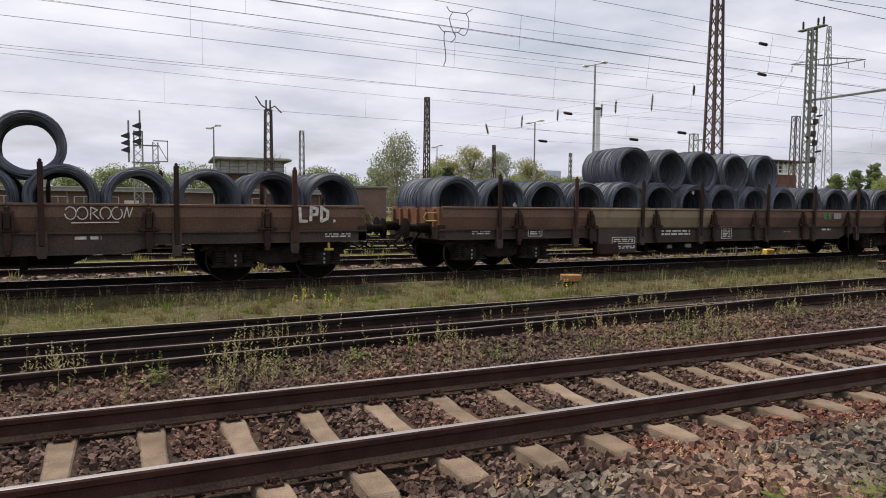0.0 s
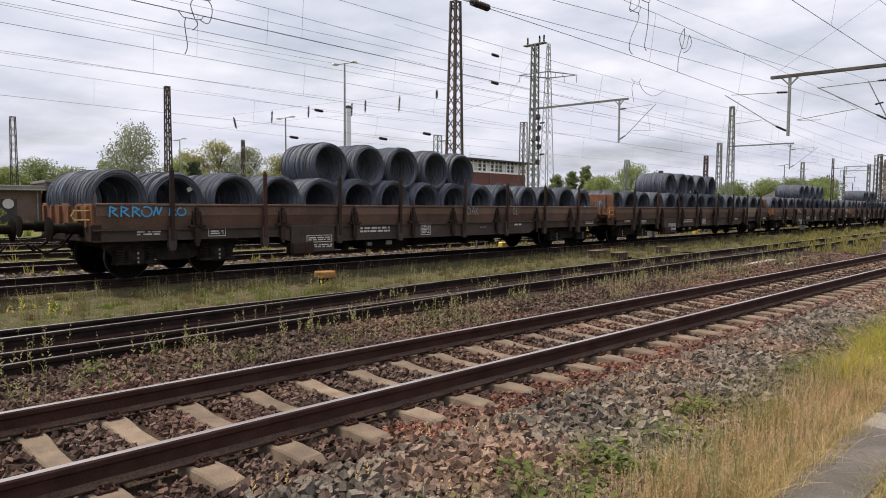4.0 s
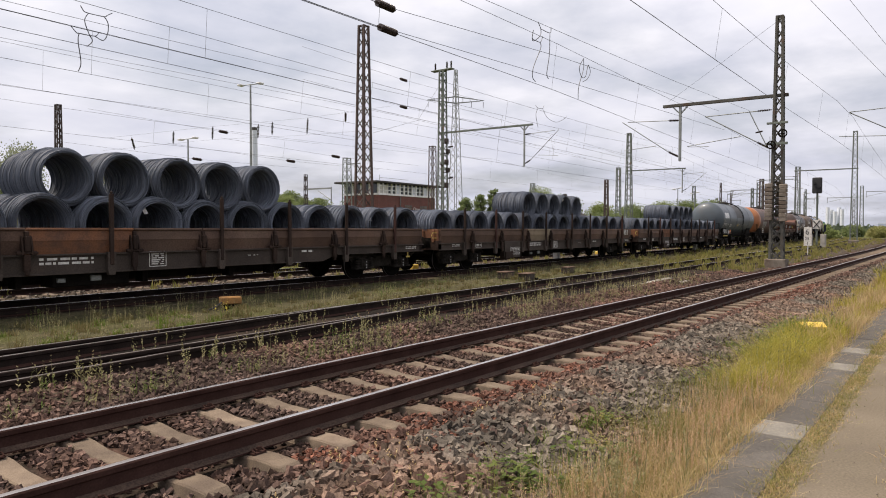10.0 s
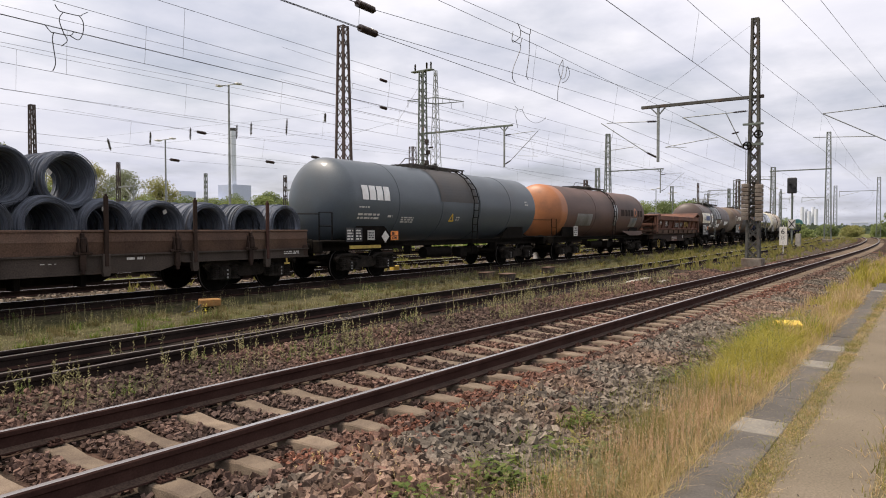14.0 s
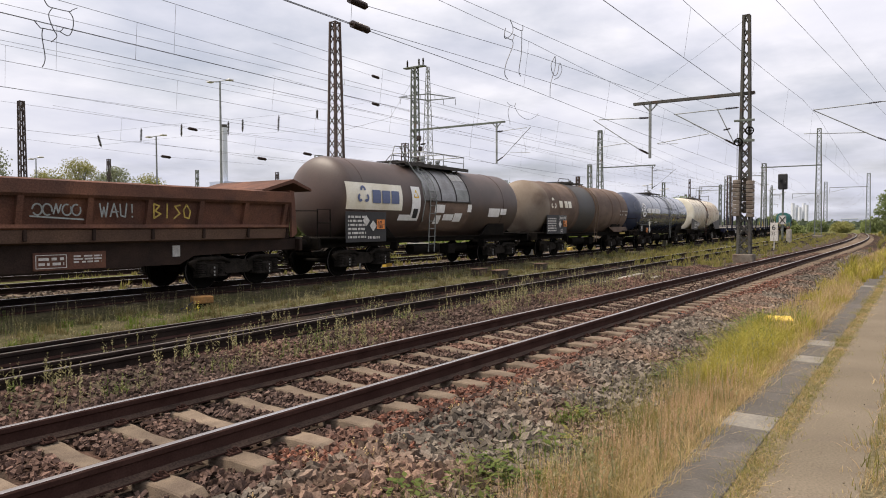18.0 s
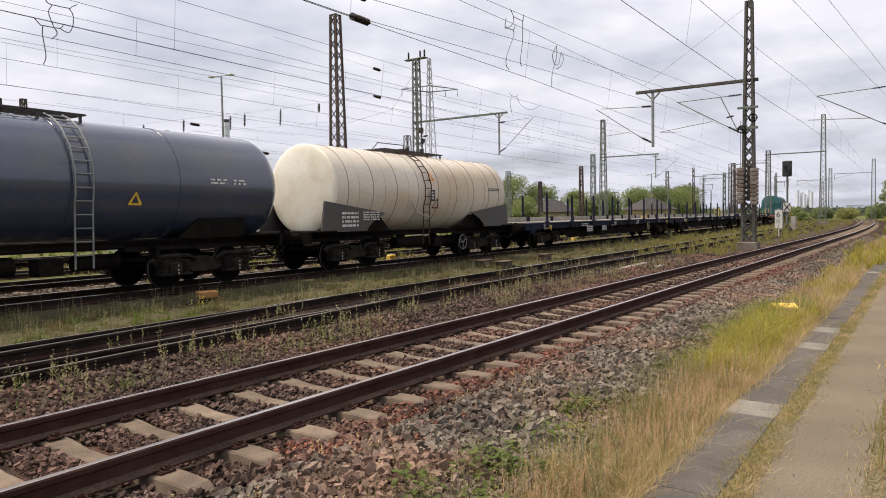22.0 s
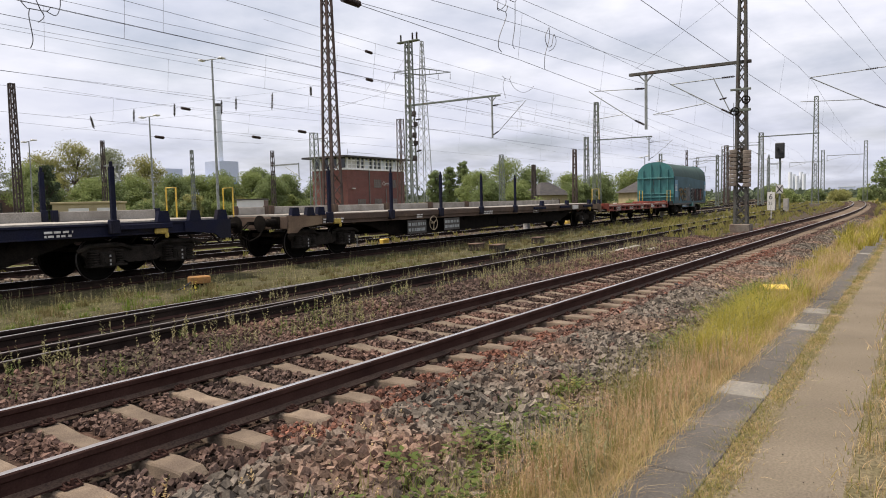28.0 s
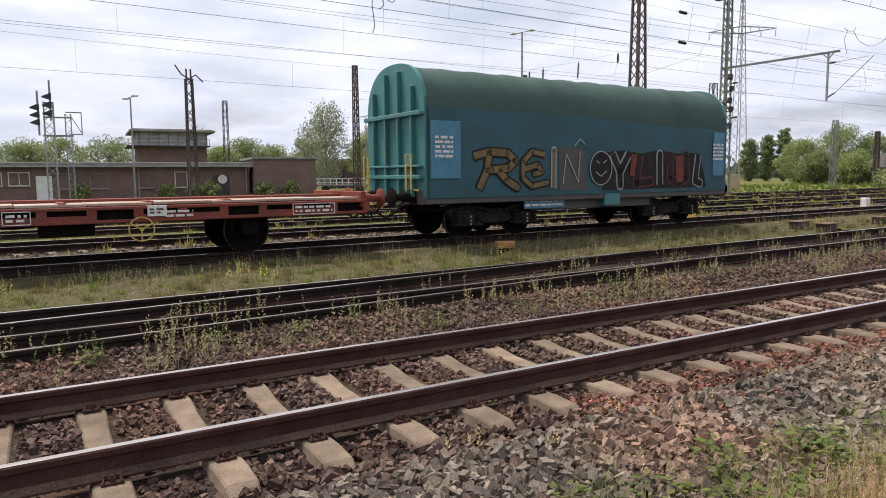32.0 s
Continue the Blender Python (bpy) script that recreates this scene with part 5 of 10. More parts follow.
def ladder(parent, x, y0, z0, y1, z1, w=0.38, mat="steel_dark", label="ladder up the tank's side", bend_pts=None):
    s = Shape()
    pts = bend_pts or [(y0, z0), (y1, z1)]
    for d in (-w / 2, w / 2):
        s.pipe([(x + d, a, b) for a, b in pts], 0.02, 6)
    tot = [0]
    for (a, b), (c, e) in zip(pts, pts[1:]):
        tot.append(tot[-1] + math.hypot(c - a, e - b))
    n = int(tot[-1] / 0.28)
    for i in range(1, n + 1):
        q = tot[-1] * i / (n + 0.5)
        k = max(j for j in range(len(pts) - 1) if tot[j] <= q)
        u = (q - tot[k]) / (tot[k + 1] - tot[k])
        a, b = pts[k][0] + u * (pts[k + 1][0] - pts[k][0]), pts[k][1] + u * (pts[k + 1][1] - pts[k][1])
        s.rod((x - w / 2, a, b), (x + w / 2, a, b), 0.014, 6)
    return part("ladder", s, mat, parent, label, True)


def platform_rails(parent, x, mat, e=-1):
    """Guard rails over the end platform."""
    s = Shape()
    for y in (-1.2, 1.2):
        s.pipe([(x, y, 1.2), (x, y, 2.05), (x - e * 0.55, y, 2.05), (x - e * 0.55, y, 1.2)], 0.02, 6)
        s.rod((x, y, 1.65), (x - e * 0.55, y, 1.65), 0.016, 6)
    s.pipe([(x, -1.2, 1.2), (x, -1.2, 2.0), (x, 0, 2.02), (x, 1.2, 2.0), (x, 1.2, 1.2)], 0.018, 6)
    return part("guard_rail", s, mat, parent, "tubular end platform rail", True)


def tank_wagon(label, s16, sole, h, r, zc, mats, bands=(), end_mats=None, walk_x=(-2.0, 2.0), ladder_x=1.2, frame_mat="steel_dark", skirts=True, ladder_mat="steel_dark", rails=True, bulge=0.7, shift=0.0, end_cut=0.62):
    """A bogie tank wagon; mats: shell colours; the shell is one part, its end dishes others when they differ."""
    w = thing("tank_wagon", label, "tank wagon", "tank wagons")
    prof = tank_profile(h, r, bands, bulge)
    if end_mats:
        cut = -h + bulge + end_cut
        lo = [q for q in prof if q[0] < cut] + [(cut, r)]
        hi = [(cut, r)] + [q for q in prof if q[0] > cut]
        part("tank_end", Shape().lathe(lo, 48, "x", caps=False), end_mats[0], w, end_mats[1], True, at=(shift, 0, zc))
        part("tank_shell", Shape().lathe(hi, 48, "x", caps=False), mats, w, "", True, at=(shift, 0, zc))
    else:
        part("tank_shell", Shape().lathe(prof, 48, "x", caps=False), mats, w, "", True, at=(shift, 0, zc))
    s = Shape()
    for d in (-1, 1):
        s.box(0, d * 0.95, 1.075, sole, 0.09, 0.16, c=0.01)
        s.box(0, d * 0.97, 1.15, sole, 0.18, 0.03)
        for e in (-1, 1):
            s.box(e * (sole / 2 - 2.3), d * 0.95, 1.0, 4.2, 0.09, 0.2, c=0.01)
    s.box(0, 0, 1.04, sole, 0.4, 0.2)
    for x in (-sole / 2 + 0.05, sole / 2 - 0.05):
        s.box(x, 0, 1.04, 0.12, 2.66, 0.34, c=0.015)
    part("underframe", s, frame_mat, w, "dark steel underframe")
    for x in (-sole / 2 + 0.62, sole / 2 - 0.62):
        part("end_platform", Shape().box(x, 0, 1.2, 1.1, 2.7, 0.05, c=0.008), "steel_dark", w)
    if skirts:
        for e in (-1, 1):
            for d in (-1, 1):
                s = Shape()
                x = e * (h - 1.9)
                s.prism([(x - 1.25 * (e > 0) - 0.75 * (e < 0), 1.16), (x + 1.25 * (e < 0) + 0.75 * (e > 0), 1.16), (x + 0.6 * (e < 0) + 0.75 * (e > 0), zc - r * 0.55), (x - 0.6 * (e > 0) - 0.75 * (e < 0), zc - r * 0.55)], "y", d * 1.08 - 0.03, d * 1.08 + 0.03)
                part("saddle", s, frame_mat, w, "plate saddle carrying the tank")
    s = Shape()
    mid, span = (walk_x[0] + walk_x[1]) / 2, walk_x[1] - walk_x[0]
    for q in np.linspace(-0.42, 0.42, 6):
        s.box(mid, q, zc + r + 0.10, span, 0.03, 0.03)
    for x in np.linspace(walk_x[0], walk_x[1], int(span / 0.3)):
        s.box(x, 0, zc + r + 0.09, 0.03, 0.9, 0.025)
    for x in np.linspace(walk_x[0] + 0.1, walk_x[1] - 0.1, 5):
        s.box(x, -0.4, zc + r - 0.0, 0.05, 0.05, 0.2)
        s.box(x, 0.4, zc + r - 0.0, 0.05, 0.05, 0.2)
    part("roof_walkway", s, "grating", w, "grating walkway along the tank's top")
    part("walkway_rail", Shape().pipe([(walk_x[0] - 0.7, -0.46, zc + r - 0.02), (walk_x[0] - 0.35, -0.46, zc + r + 0.26), (mid - 0.2 * span, -0.46, zc + r + 0.28), (mid - 0.2 * span, -0.46, zc + r + 0.1)], 0.016, 6), "grating", w, "low hand rail on the tank's top", True)
    s = Shape()
    s.lathe([(zc + r - 0.1, 0.26), (zc + r + 0.14, 0.26), (zc + r + 0.15, 0.30), (zc + r + 0.18, 0.30), (zc + r + 0.22, 0.12)], 18, "z")
    s.rod((0.35, 0, zc + r + 0.05), (0.35, 0, zc + r + 0.3), 0.07, 8)
    part("manhole", s, "grating", w, "round manhole cover", True)
    lx = ladder_x
    pts = [(-1.32, 0.62), (-1.38, zc - 0.5)] + [(-(r + 0.09) * math.cos(radians(q)), zc + (r + 0.09) * math.sin(radians(q))) for q in (-12, 8, 28, 48, 64, 76)]
    ladder(w, lx, 0, 0, 0, 0, mat=ladder_mat, bend_pts=pts)
    if rails:
        platform_rails(w, -sole / 2 + 0.1, "steel_dark")
    s = Shape()
    s.rod((-1.6, -0.75, 0.72), (0.1, -0.75, 0.72), 0.2, 14)
    s.rod((1.4, -0.6, 0.7), (2.4, -0.6, 0.7), 0.17, 14)
    s.box(0.7, -0.9, 0.68, 0.5, 0.4, 0.36, c=0.02)
    s.rod((-5, -0.25, 0.74), (5, -0.25, 0.74), 0.03, 6)
    s.box(-3.0, -1.1, 0.86, 0.08, 0.3, 0.3)
    s.box(3.0, -1.1, 0.86, 0.08, 0.3, 0.3)
    s.rod((-0.2, 0, zc - r - 0.3), (-0.2, 0, zc - r + 0.1), 0.16, 10)
    part("outlet_gear", s, "steel_dark", w, "outlet pipes and air tank below the frame")
    bx = sole / 2 - 2.35
    for x in (-bx, bx):
        bogie(w, x)
    end_gear(w, sole / 2)
    TRAIN.append((w, s16, bx))
    return w


def sign_board(w, x, z, wd, ht, mat, label, rows=0, seed=0, y=-1.40, ink="white_paint", depth=0.02):
    b = part("plate", Shape().box(x + wd / 2, y, z + ht / 2, wd, depth, ht, c=0.004), mat, w, label)
    if rows:
        marks("lettering", b, x + 0.04, z + 0.04, wd - 0.1, ht - 0.08, rows, y=y - depth / 2 - 0.003, mat=ink, seed=seed)
    return b


def hazard_plate(w, x, z, upper, lower, y=-1.42):
    """The orange two-number plate."""
    b = part("hazard_plate", Shape().box(x + 0.2, y, z + 0.15, 0.40, 0.015, 0.30, c=0.004), "orange_paint", w, "orange hazard plate with two black numbers")
    fr = Shape()
    fr.box(x + 0.2, y - 0.01, z + 0.15, 0.40, 0.006, 0.012)
    part("divider", fr, "black_paint", b)
    for t, q, sz in ((upper, 0.175, 0.13), (lower, 0.03, 0.13)):
        me = text_mesh(t, sz)
        me.materials.append(MAT["black_paint"])
        part("number", me, None, b, at=(x + 0.05, y - 0.012, z + q))
    return b


def diamond(w, x, z, r, mat, y=-1.41):
    s = Shape()
    s.prism([(x - r, z), (x, z - r), (x + r, z), (x, z + r)], "y", y - 0.008, y + 0.008)
    return part("hazard_diamond", s, mat, w, "diamond-shaped hazard label")


def build_tanks():
    # slate grey
    w = tank_wagon("slate-grey tank wagon with white emblem and streaked shell", -0.85, 15.1, 6.85, 1.37, 2.46, "tank_slate", shift=0.2, bands=(-3.95, -1.35, 1.35, 3.9), walk_x=(-1.9, 1.8), ladder_x=1.1)
    k = Wrap(1.38, 2.46)
    for q in (-5.7, -5.34, -4.98, -4.62):
        k.rect(q, q + 0.3, 0.02, 0.48)
    k.put("emblem", "clean_white", w, "white block emblem")
    k = Wrap(1.38, 2.46)
    k.bars(-5.85, -0.62, 1.05, 0.24, 2, 3); k.bars(-5.85, -0.25, 0.5, 0.08, 1, 4); k.bars(-4.35, -0.55, 0.25, 0.13, 1, 5); k.bars(-3.6, -0.72, 0.7, 0.24, 3, 6); k.bars(-0.2, -0.62, 0.25, 0.2, 2, 8); k.bars(5.4, 0.1, 0.3, 0.25, 2, 7)
    k.put("lettering", "white_paint", w, "small white lettering")
    Wrap(1.38, 2.46).rect(-1.3, 1.32, 0.1, 2.0).put("soiled_band", "tank_soot", w, "dark spill-stained band")
    for x, wd in ((-6.5, 0.36), (-6.1, 0.34)):
        sign_board(w, x, 1.18, wd, 0.42, "black_paint", "black plate with white lettering", 4, int(-x * 10))
    sign_board(w, -5.5, 1.22, 0.34, 0.3, "grey_door_paint", "pale data plate", 3, 13, ink="black_paint")
    hazard_plate(w, -4.35, 1.2, "80", "1789")
    diamond(w, -4.62, 1.32, 0.19, "white_paint")
    k = Wrap(1.38, 2.46); k.line([(-0.62, -0.62), (-0.48, -0.35), (-0.34, -0.62), (-0.62, -0.62)], 0.06); k.put("warning_sign", "yellow_paint", w, "yellow warning triangle")
    sign_board(w, -6.3, 0.96, 1.5, 0.1, "yellow_old", "yellow-black striped ledge", 0, y=-1.36)
    # brown with an orange end
    w = tank_wagon("brown tank wagon with a bare orange end", 15.2, 15.1, 7.1, 1.37, 2.46, "tank_brown", bands=(-2.0, 1.6, 6.15), end_mats=("tank_orange", "rusty orange tank end"), walk_x=(-2.4, 1.8), ladder_x=0.9, bulge=0.6)
    for q in ((-4.6, -2.5, -0.75, -0.1), (3.85, 5.1, -0.82, -0.2), (0.95, 1.5, -0.72, 0.5)):
        Wrap(1.38, 2.46).rect(*q).put("plate", "jacket", w, "bare metal data panel")
    k = Wrap(1.384, 2.46); k.bars(4.3, -0.5, 0.25, 0.2, 3, 23); k.bars(4.75, -0.33, 0.3, 0.08, 1, 24); k.put("lettering", "panel_blue", w, "faded blue lettering")
    for q, wd in ((2.05, 0.62), (2.82, 0.42), (3.38, 0.34), (3.86, 0.40), (5.18, 0.34), (5.65, 0.44)):
        Wrap(1.38, 2.46).rect(q, q + wd, -0.12, 0.26).put("emblem", "worn_black", w, "worn black emblem block")
    k = Wrap(1.38, 2.46); k.arc(4.72, 0.12, 0.22, 0, 360, 0.12); k.put("emblem", "tank_orange", w, "orange ring emblem")
    sign_board(w, -5.2, 1.2, 0.5, 0.5, "white_paint", "white data board", 4, 21, ink="black_paint")
    for d in (-1, 1):
        part("saddle_apron", Shape().prism([(2.7, 1.44), (6.5, 1.44), (6.9, 1.16), (4.2, 1.16)], "y", d * 1.18 - 0.02, d * 1.18 + 0.02), "tank_brown", w, "sloped brown apron under the tank")
    # dark brown with a metal jacket
    w = tank_wagon("dark brown tank wagon with pale emblem board and heated metal middle", 43.75, 13.9, 6.1, 1.36, 2.43, "tank_chocolate", shift=0.2, bands=(-5.0, 4.3), walk_x=(-1.95, 2.3), ladder_x=-1.05, ladder_mat="zinc", bulge=0.6)
    k = Wrap(1.37, 2.43); k.rect(-5.75, -2.86, -0.36, 0.50)
    b = k.put("emblem_board", "cream_white", w, "cream emblem board")
    k = Wrap(1.395, 2.43)
    for q in (90, 210, 330):
        k.arc(-4.96 + 0.17 * math.cos(radians(q)), 0.1 + 0.17 * math.sin(radians(q)), 0.09, q - 90, q + 90, 0.08)
    for q in (-4.5, -4.0, -3.5):
        k.rect(q, q + 0.42, -0.14, 0.28)
    k.put("emblem", "emblem_blue", w, "blue-grey three-leaf emblem")
    for q in ((-2.3, -1.78, -0.72, 0.50), (-2.95, -2.305, -0.72, -0.50), (3.2, 4.15, -0.52, -0.16), (4.22, 4.75, -0.42, -0.16)):
        Wrap(1.37, 2.43).rect(*q).put("notice", "clean_white", w, "white notice board")
    k = Wrap(1.376, 2.43); k.line([(-2.17, 0.12), (-2.04, 0.36), (-1.91, 0.12), (-2.17, 0.12)], 0.05); k.put("warning_sign", "yellow_paint", w, "yellow warning triangle")
    k = Wrap(1.376, 2.43); k.rect(-2.18, -1.9, -0.62, -0.28); k.put("warning_sign", "black_paint", w, "black and orange warning plate")
    Wrap(1.378, 2.43).rect(-1.5, 1.62, 0.02, 1.9).put("heating_jacket", "jacket", w, "dull metal heating jacket")
    Wrap(1.378, 2.43).rect(-1.5, 1.62, -1.2, 0.0).put("jacket_skirt", "tank_taupe", w, "grimy lower jacket sheet")
    for q in ((-0.85, -0.2, -0.4, -0.1), (-0.75, -0.35, -0.85, -0.5), (-0.2, 0.5, -0.7, -0.45), (0.55, 1.1, -0.75, -0.4), (1.45, 1.75, -0.35, -0.05)):
        Wrap(1.384, 2.43).rect(*q).put("notice", "clean_white", w, "worn white label on the jacket")
    hazard_plate(w, -4.32, 1.46, "639", "1831", y=-1.41)
    diamond(w, -4.85, 1.72, 0.17, "white_paint", y=-1.40); diamond(w, -4.5, 1.56, 0.17, "white_paint", y=-1.40)
    sign_board(w, -5.8, 1.05, 2.0, 0.95, "black_paint", "black board with white lettering", 0, y=-1.37)
    marks("lettering", w, -5.7, 1.15, 0.85, 0.75, 6, y=-1.385, seed=31); marks("lettering", w, -4.75, 1.12, 0.6, 0.14, 1, y=-1.385, seed=32)
    s = Shape()
    for x in (-0.6, 0.7, 2.2):
        s.pipe([(x, -0.72, 3.75), (x, -0.75, 4.3), (x, 0.7, 4.3), (x, 0.7, 3.75)], 0.018, 6)
    s.rod((-0.6, -0.75, 4.3), (2.2, -0.75, 4.3), 0.018, 6); s.rod((-0.6, -0.75, 4.05), (2.2, -0.75, 4.05), 0.014, 6)
    s.pipe([(-2.6, -0.6, 3.6), (-2.3, -0.62, 4.35), (-1.5, -0.62, 4.4), (-1.15, -1.0, 3.3)], 0.018, 6)
    part("roof_rail", s, "zinc", w, "galvanised guard rail round the manhole", True)
    part("service_platform", Shape().box(0.2, -0.55, 3.80, 4.3, 0.6, 0.05, c=0.008).box(0.2, -0.86, 3.77, 4.3, 0.03, 0.12), "grating", w, "steel service platform beside the manhole")
    for x, h in ((0.15, 0.42), (0.7, 0.26), (1.25, 0.34), (1.75, 0.2)):
        v = Shape().rod((x, -0.1, 3.78), (x, -0.1, 3.78 + h), 0.06, 10).rod((x, -0.1, 3.78 + h * 0.75), (x, -0.1, 3.78 + h), 0.10, 10).rod((x - 0.16, -0.1, 3.8 + h * 0.5), (x + 0.16, -0.1, 3.8 + h * 0.5), 0.03, 6)
        part("valve", v, "zinc", w, "bare metal valve on the tank's top", True)
    for x in (-0.45, 0.6, 1.58):
        part("jacket_strap", Shape().pipe([(x, -1.40 * math.cos(radians(q)), 2.43 + 1.40 * math.sin(radians(q))) for q in range(2, 80, 6)], 0.016, 5), "grating", w, "strap over the jacket", True)
    part("jacket_ledge", Shape().box(0.06, -1.40, 2.45, 3.2, 0.06, 0.05, c=0.008), "grating", w, "ledge along the jacket's edge")
    for x0, x1, a0, a1 in ((0.62, 1.55, 0.92, 1.28), (0.64, 1.5, 0.1, 0.5)):
        part("jacket_sheet", Wrap(1.388, 2.43).rect(x0, x1, a0, a1).s, "grey_door_paint" if a0 > 0.5 else "zinc", w, "brighter sheet on the metal jacket")
    part("side_ladder_rail", Shape().pipe([(-1.62, -1.3, 1.7), (-1.62, -1.46, 2.4), (-1.62, -1.3, 3.1), (-1.9, -0.8, 3.95), (-2.1, -0.7, 4.35)], 0.02, 6), "zinc", w, "curved ladder hand rail", True)
    part("lower_step", Shape().pipe([(-2.6, -1.36, 0.95), (-1.3, -1.36, 0.93)], 0.022, 6), "cream_white", w, "pale step bar", True)
    # grimy taupe
    w = tank_wagon("grime-streaked taupe tank wagon with white emblem", 58.55, 13.9, 6.8, 1.37, 2.43, "tank_taupe", shift=0.25, bands=(-1.8, 0.62), walk_x=(-1.9, 1.2), ladder_x=0.80, ladder_mat="flat_sand", rails=False, end_mats=("tank_pale_end", "paler beige tank end"), end_cut=0.35)
    for x in (-4.0, -2.05, 0.85, 3.65, 5.2):
        part("stiffening_ring", Shape().lathe([(x - 0.16, 1.368), (x - 0.10, 1.392), (x - 0.04, 1.408), (x + 0.04, 1.408), (x + 0.10, 1.392), (x + 0.16, 1.368)], 48, "x", caps=False), "tank_taupe", w, "rounded stiffening ring", True, at=(0, 0, 2.43))
    k = Wrap(1.38, 2.43)
    for q in (90, 210, 330):
        k.arc(-5.05 + 0.18 * math.cos(radians(q)), 0.2 + 0.18 * math.sin(radians(q)), 0.09, q - 90, q + 90, 0.08)
    k.put("emblem", "cream_white", w, "off-white three-leaf emblem")
    for q in (-4.42, -3.78, -3.28):
        part("lettering", Wrap(1.412, 2.43).rect(q, q + 0.40, 0.02, 0.36).s, "cream_white", w, "off-white block of the faded company mark")
    Wrap(1.38, 2.43).rect(-1.75, 0.55, -1.5, 1.8).put("soiled_band", "tank_soot", w, "dark spill-stained band")
    b = sign_board(w, -5.9, 1.15, 2.4, 0.92, "black_paint", "black board with white lettering", 0, y=-1.38)
    marks("lettering", b, -5.8, 1.25, 1.0, 0.7, 6, y=-1.393, seed=41)
    marks("lettering", b, -4.35, 1.86, 0.75, 0.14, 2, y=-1.393, seed=47, frame=True)
    marks("lettering", b, -4.2, 1.2, 0.16, 0.12, 1, y=-1.393, seed=48, frame=True)
    hazard_plate(w, -3.95, 1.5, "80", "1789")
    diamond(w, -4.35, 1.62, 0.18, "white_paint", y=-1.40)
    k = Wrap(1.38, 2.43); k.bars(5.0, -0.05, 1.3, 0.1, 1, 43); k.bars(5.0, -0.3, 0.4, 0.14, 1, 44); k.bars(5.95, -0.3, 0.35, 0.14, 1, 45); k.put("lettering", "white_paint", w, "small white lettering")
    sign_board(w, 4.9, 1.02, 1.0, 0.1, "yellow_old", "yellow-black striped ledge", 0, y=-1.36)
    for d in (-1, 1):
        part("saddle_apron", Shape().prism([(3.4, 1.46), (6.6, 1.46), (6.95, 1.16), (4.3, 1.16)], "y", d * 1.18 - 0.02, d * 1.18 + 0.02), "tank_taupe", w, "sloped apron under the tank")
    # navy
    w = tank_wagon("glossy navy tank wagon with white ring emblem", 73.92, 13.5, 6.8, 1.37, 2.45, "tank_navy", shift=0.2, bands=(-3.4, -1.4, 0.85, 3.4), walk_x=(-1.9, 1.9), ladder_x=1.25, ladder_mat="zinc")
    k = Wrap(1.38, 2.45)
    k.arc(-5.3, 0.14, 0.42, 25, 335, 0.12); k.arc(-5.3, 0.14, 0.2, 20, 330, 0.08); k.line([(-5.5, 0.14), (-5.1, 0.14)], 0.07); k.line([(-5.95, 0.14), (-5.8, 0.14)], 0.16); k.line([(-4.8, 0.14), (-4.65, 0.14)], 0.16)
    for q, wd in ((-4.5, 0.36), (-4.05, 0.26), (-3.7, 0.5), (-3.1, 0.36), (-2.65, 0.5), (-2.08, 0.36)):
        k.rect(q, q + wd, -0.06, 0.26)
    k.put("emblem", "clean_white", w, "white ring emblem beside a row of white blocks")
    k = Wrap(1.38, 2.45); k.bars(-4.35, -0.62, 0.5, 0.15, 2, 51); k.bars(-3.9, -0.8, 0.9, 0.2, 2, 52); k.bars(-2.4, -0.78, 0.7, 0.2, 2, 53); k.bars(4.4, 0.0, 0.5, 0.16, 2, 54); k.bars(5.1, 0.0, 0.4, 0.16, 2, 55)
    k.put("lettering", "white_paint", w, "small white lettering")
    hazard_plate(w, -5.15, 1.08, "80", "1789")
    diamond(w, -4.32, 1.64, 0.2, "cream_white"); diamond(w, -4.32, 1.24, 0.2, "white_paint")
    sign_board(w, -6.3, 1.15, 0.4, 0.4, "black_paint", "black plate with white lettering", 4, 55)
    k = Wrap(1.38, 2.45); k.line([(2.3, -0.5), (2.44, -0.25), (2.58, -0.5), (2.3, -0.5)], 0.05); k.put("warning_sign", "yellow_paint", w, "yellow warning triangle")
    part("step_rail", Shape().pipe([(-6.75, -1.3, 1.75), (-6.5, -1.38, 1.6), (-4.7, -1.38, 1.58), (-4.6, -1.3, 1.75)], 0.035, 8), "black_paint", w, "dark handrail along the tank", True)
    # cream powder wagon
    w = tank_wagon("cream powder tank wagon with rusty top and dark end skirts", 88.0, 12.6, 5.4, 1.39, 2.50, "tank_cream", shift=0.12, end_cut=0.03, bands=(-4.2, -2.9, -1.6, 1.0, 2.3, 3.6), end_mats=("cream_white", "flat white tank end"), walk_x=(-1.65, 2.05), ladder_x=-0.45, ladder_mat="stake_rust", rails=False, bulge=0.12)
    for q in (-4.75, -3.55, -2.3, -1.05, 0.2, 1.45, 2.7, 3.9, 4.75):
        part("seam", Shape().pipe([(q + 0.12, 1.395 * math.cos(2 * math.pi * i / 48), 2.50 + 1.395 * math.sin(2 * math.pi * i / 48)) for i in range(48)], 0.007, 4, closed=True), "tank_taupe", w)
    part("warning_sign", Wrap(1.40, 2.50).line([(0.02, -0.60), (0.22, -0.26), (0.42, -0.60), (0.02, -0.60)], 0.045).s, "red_spray", w, "red-edged warning triangle")
    part("warning_sign", Wrap(1.40, 2.50).line([(-0.20, 0.42), (-0.06, 0.68), (0.08, 0.42), (-0.20, 0.42)], 0.06).s, "orange_paint", w, "orange warning triangle")
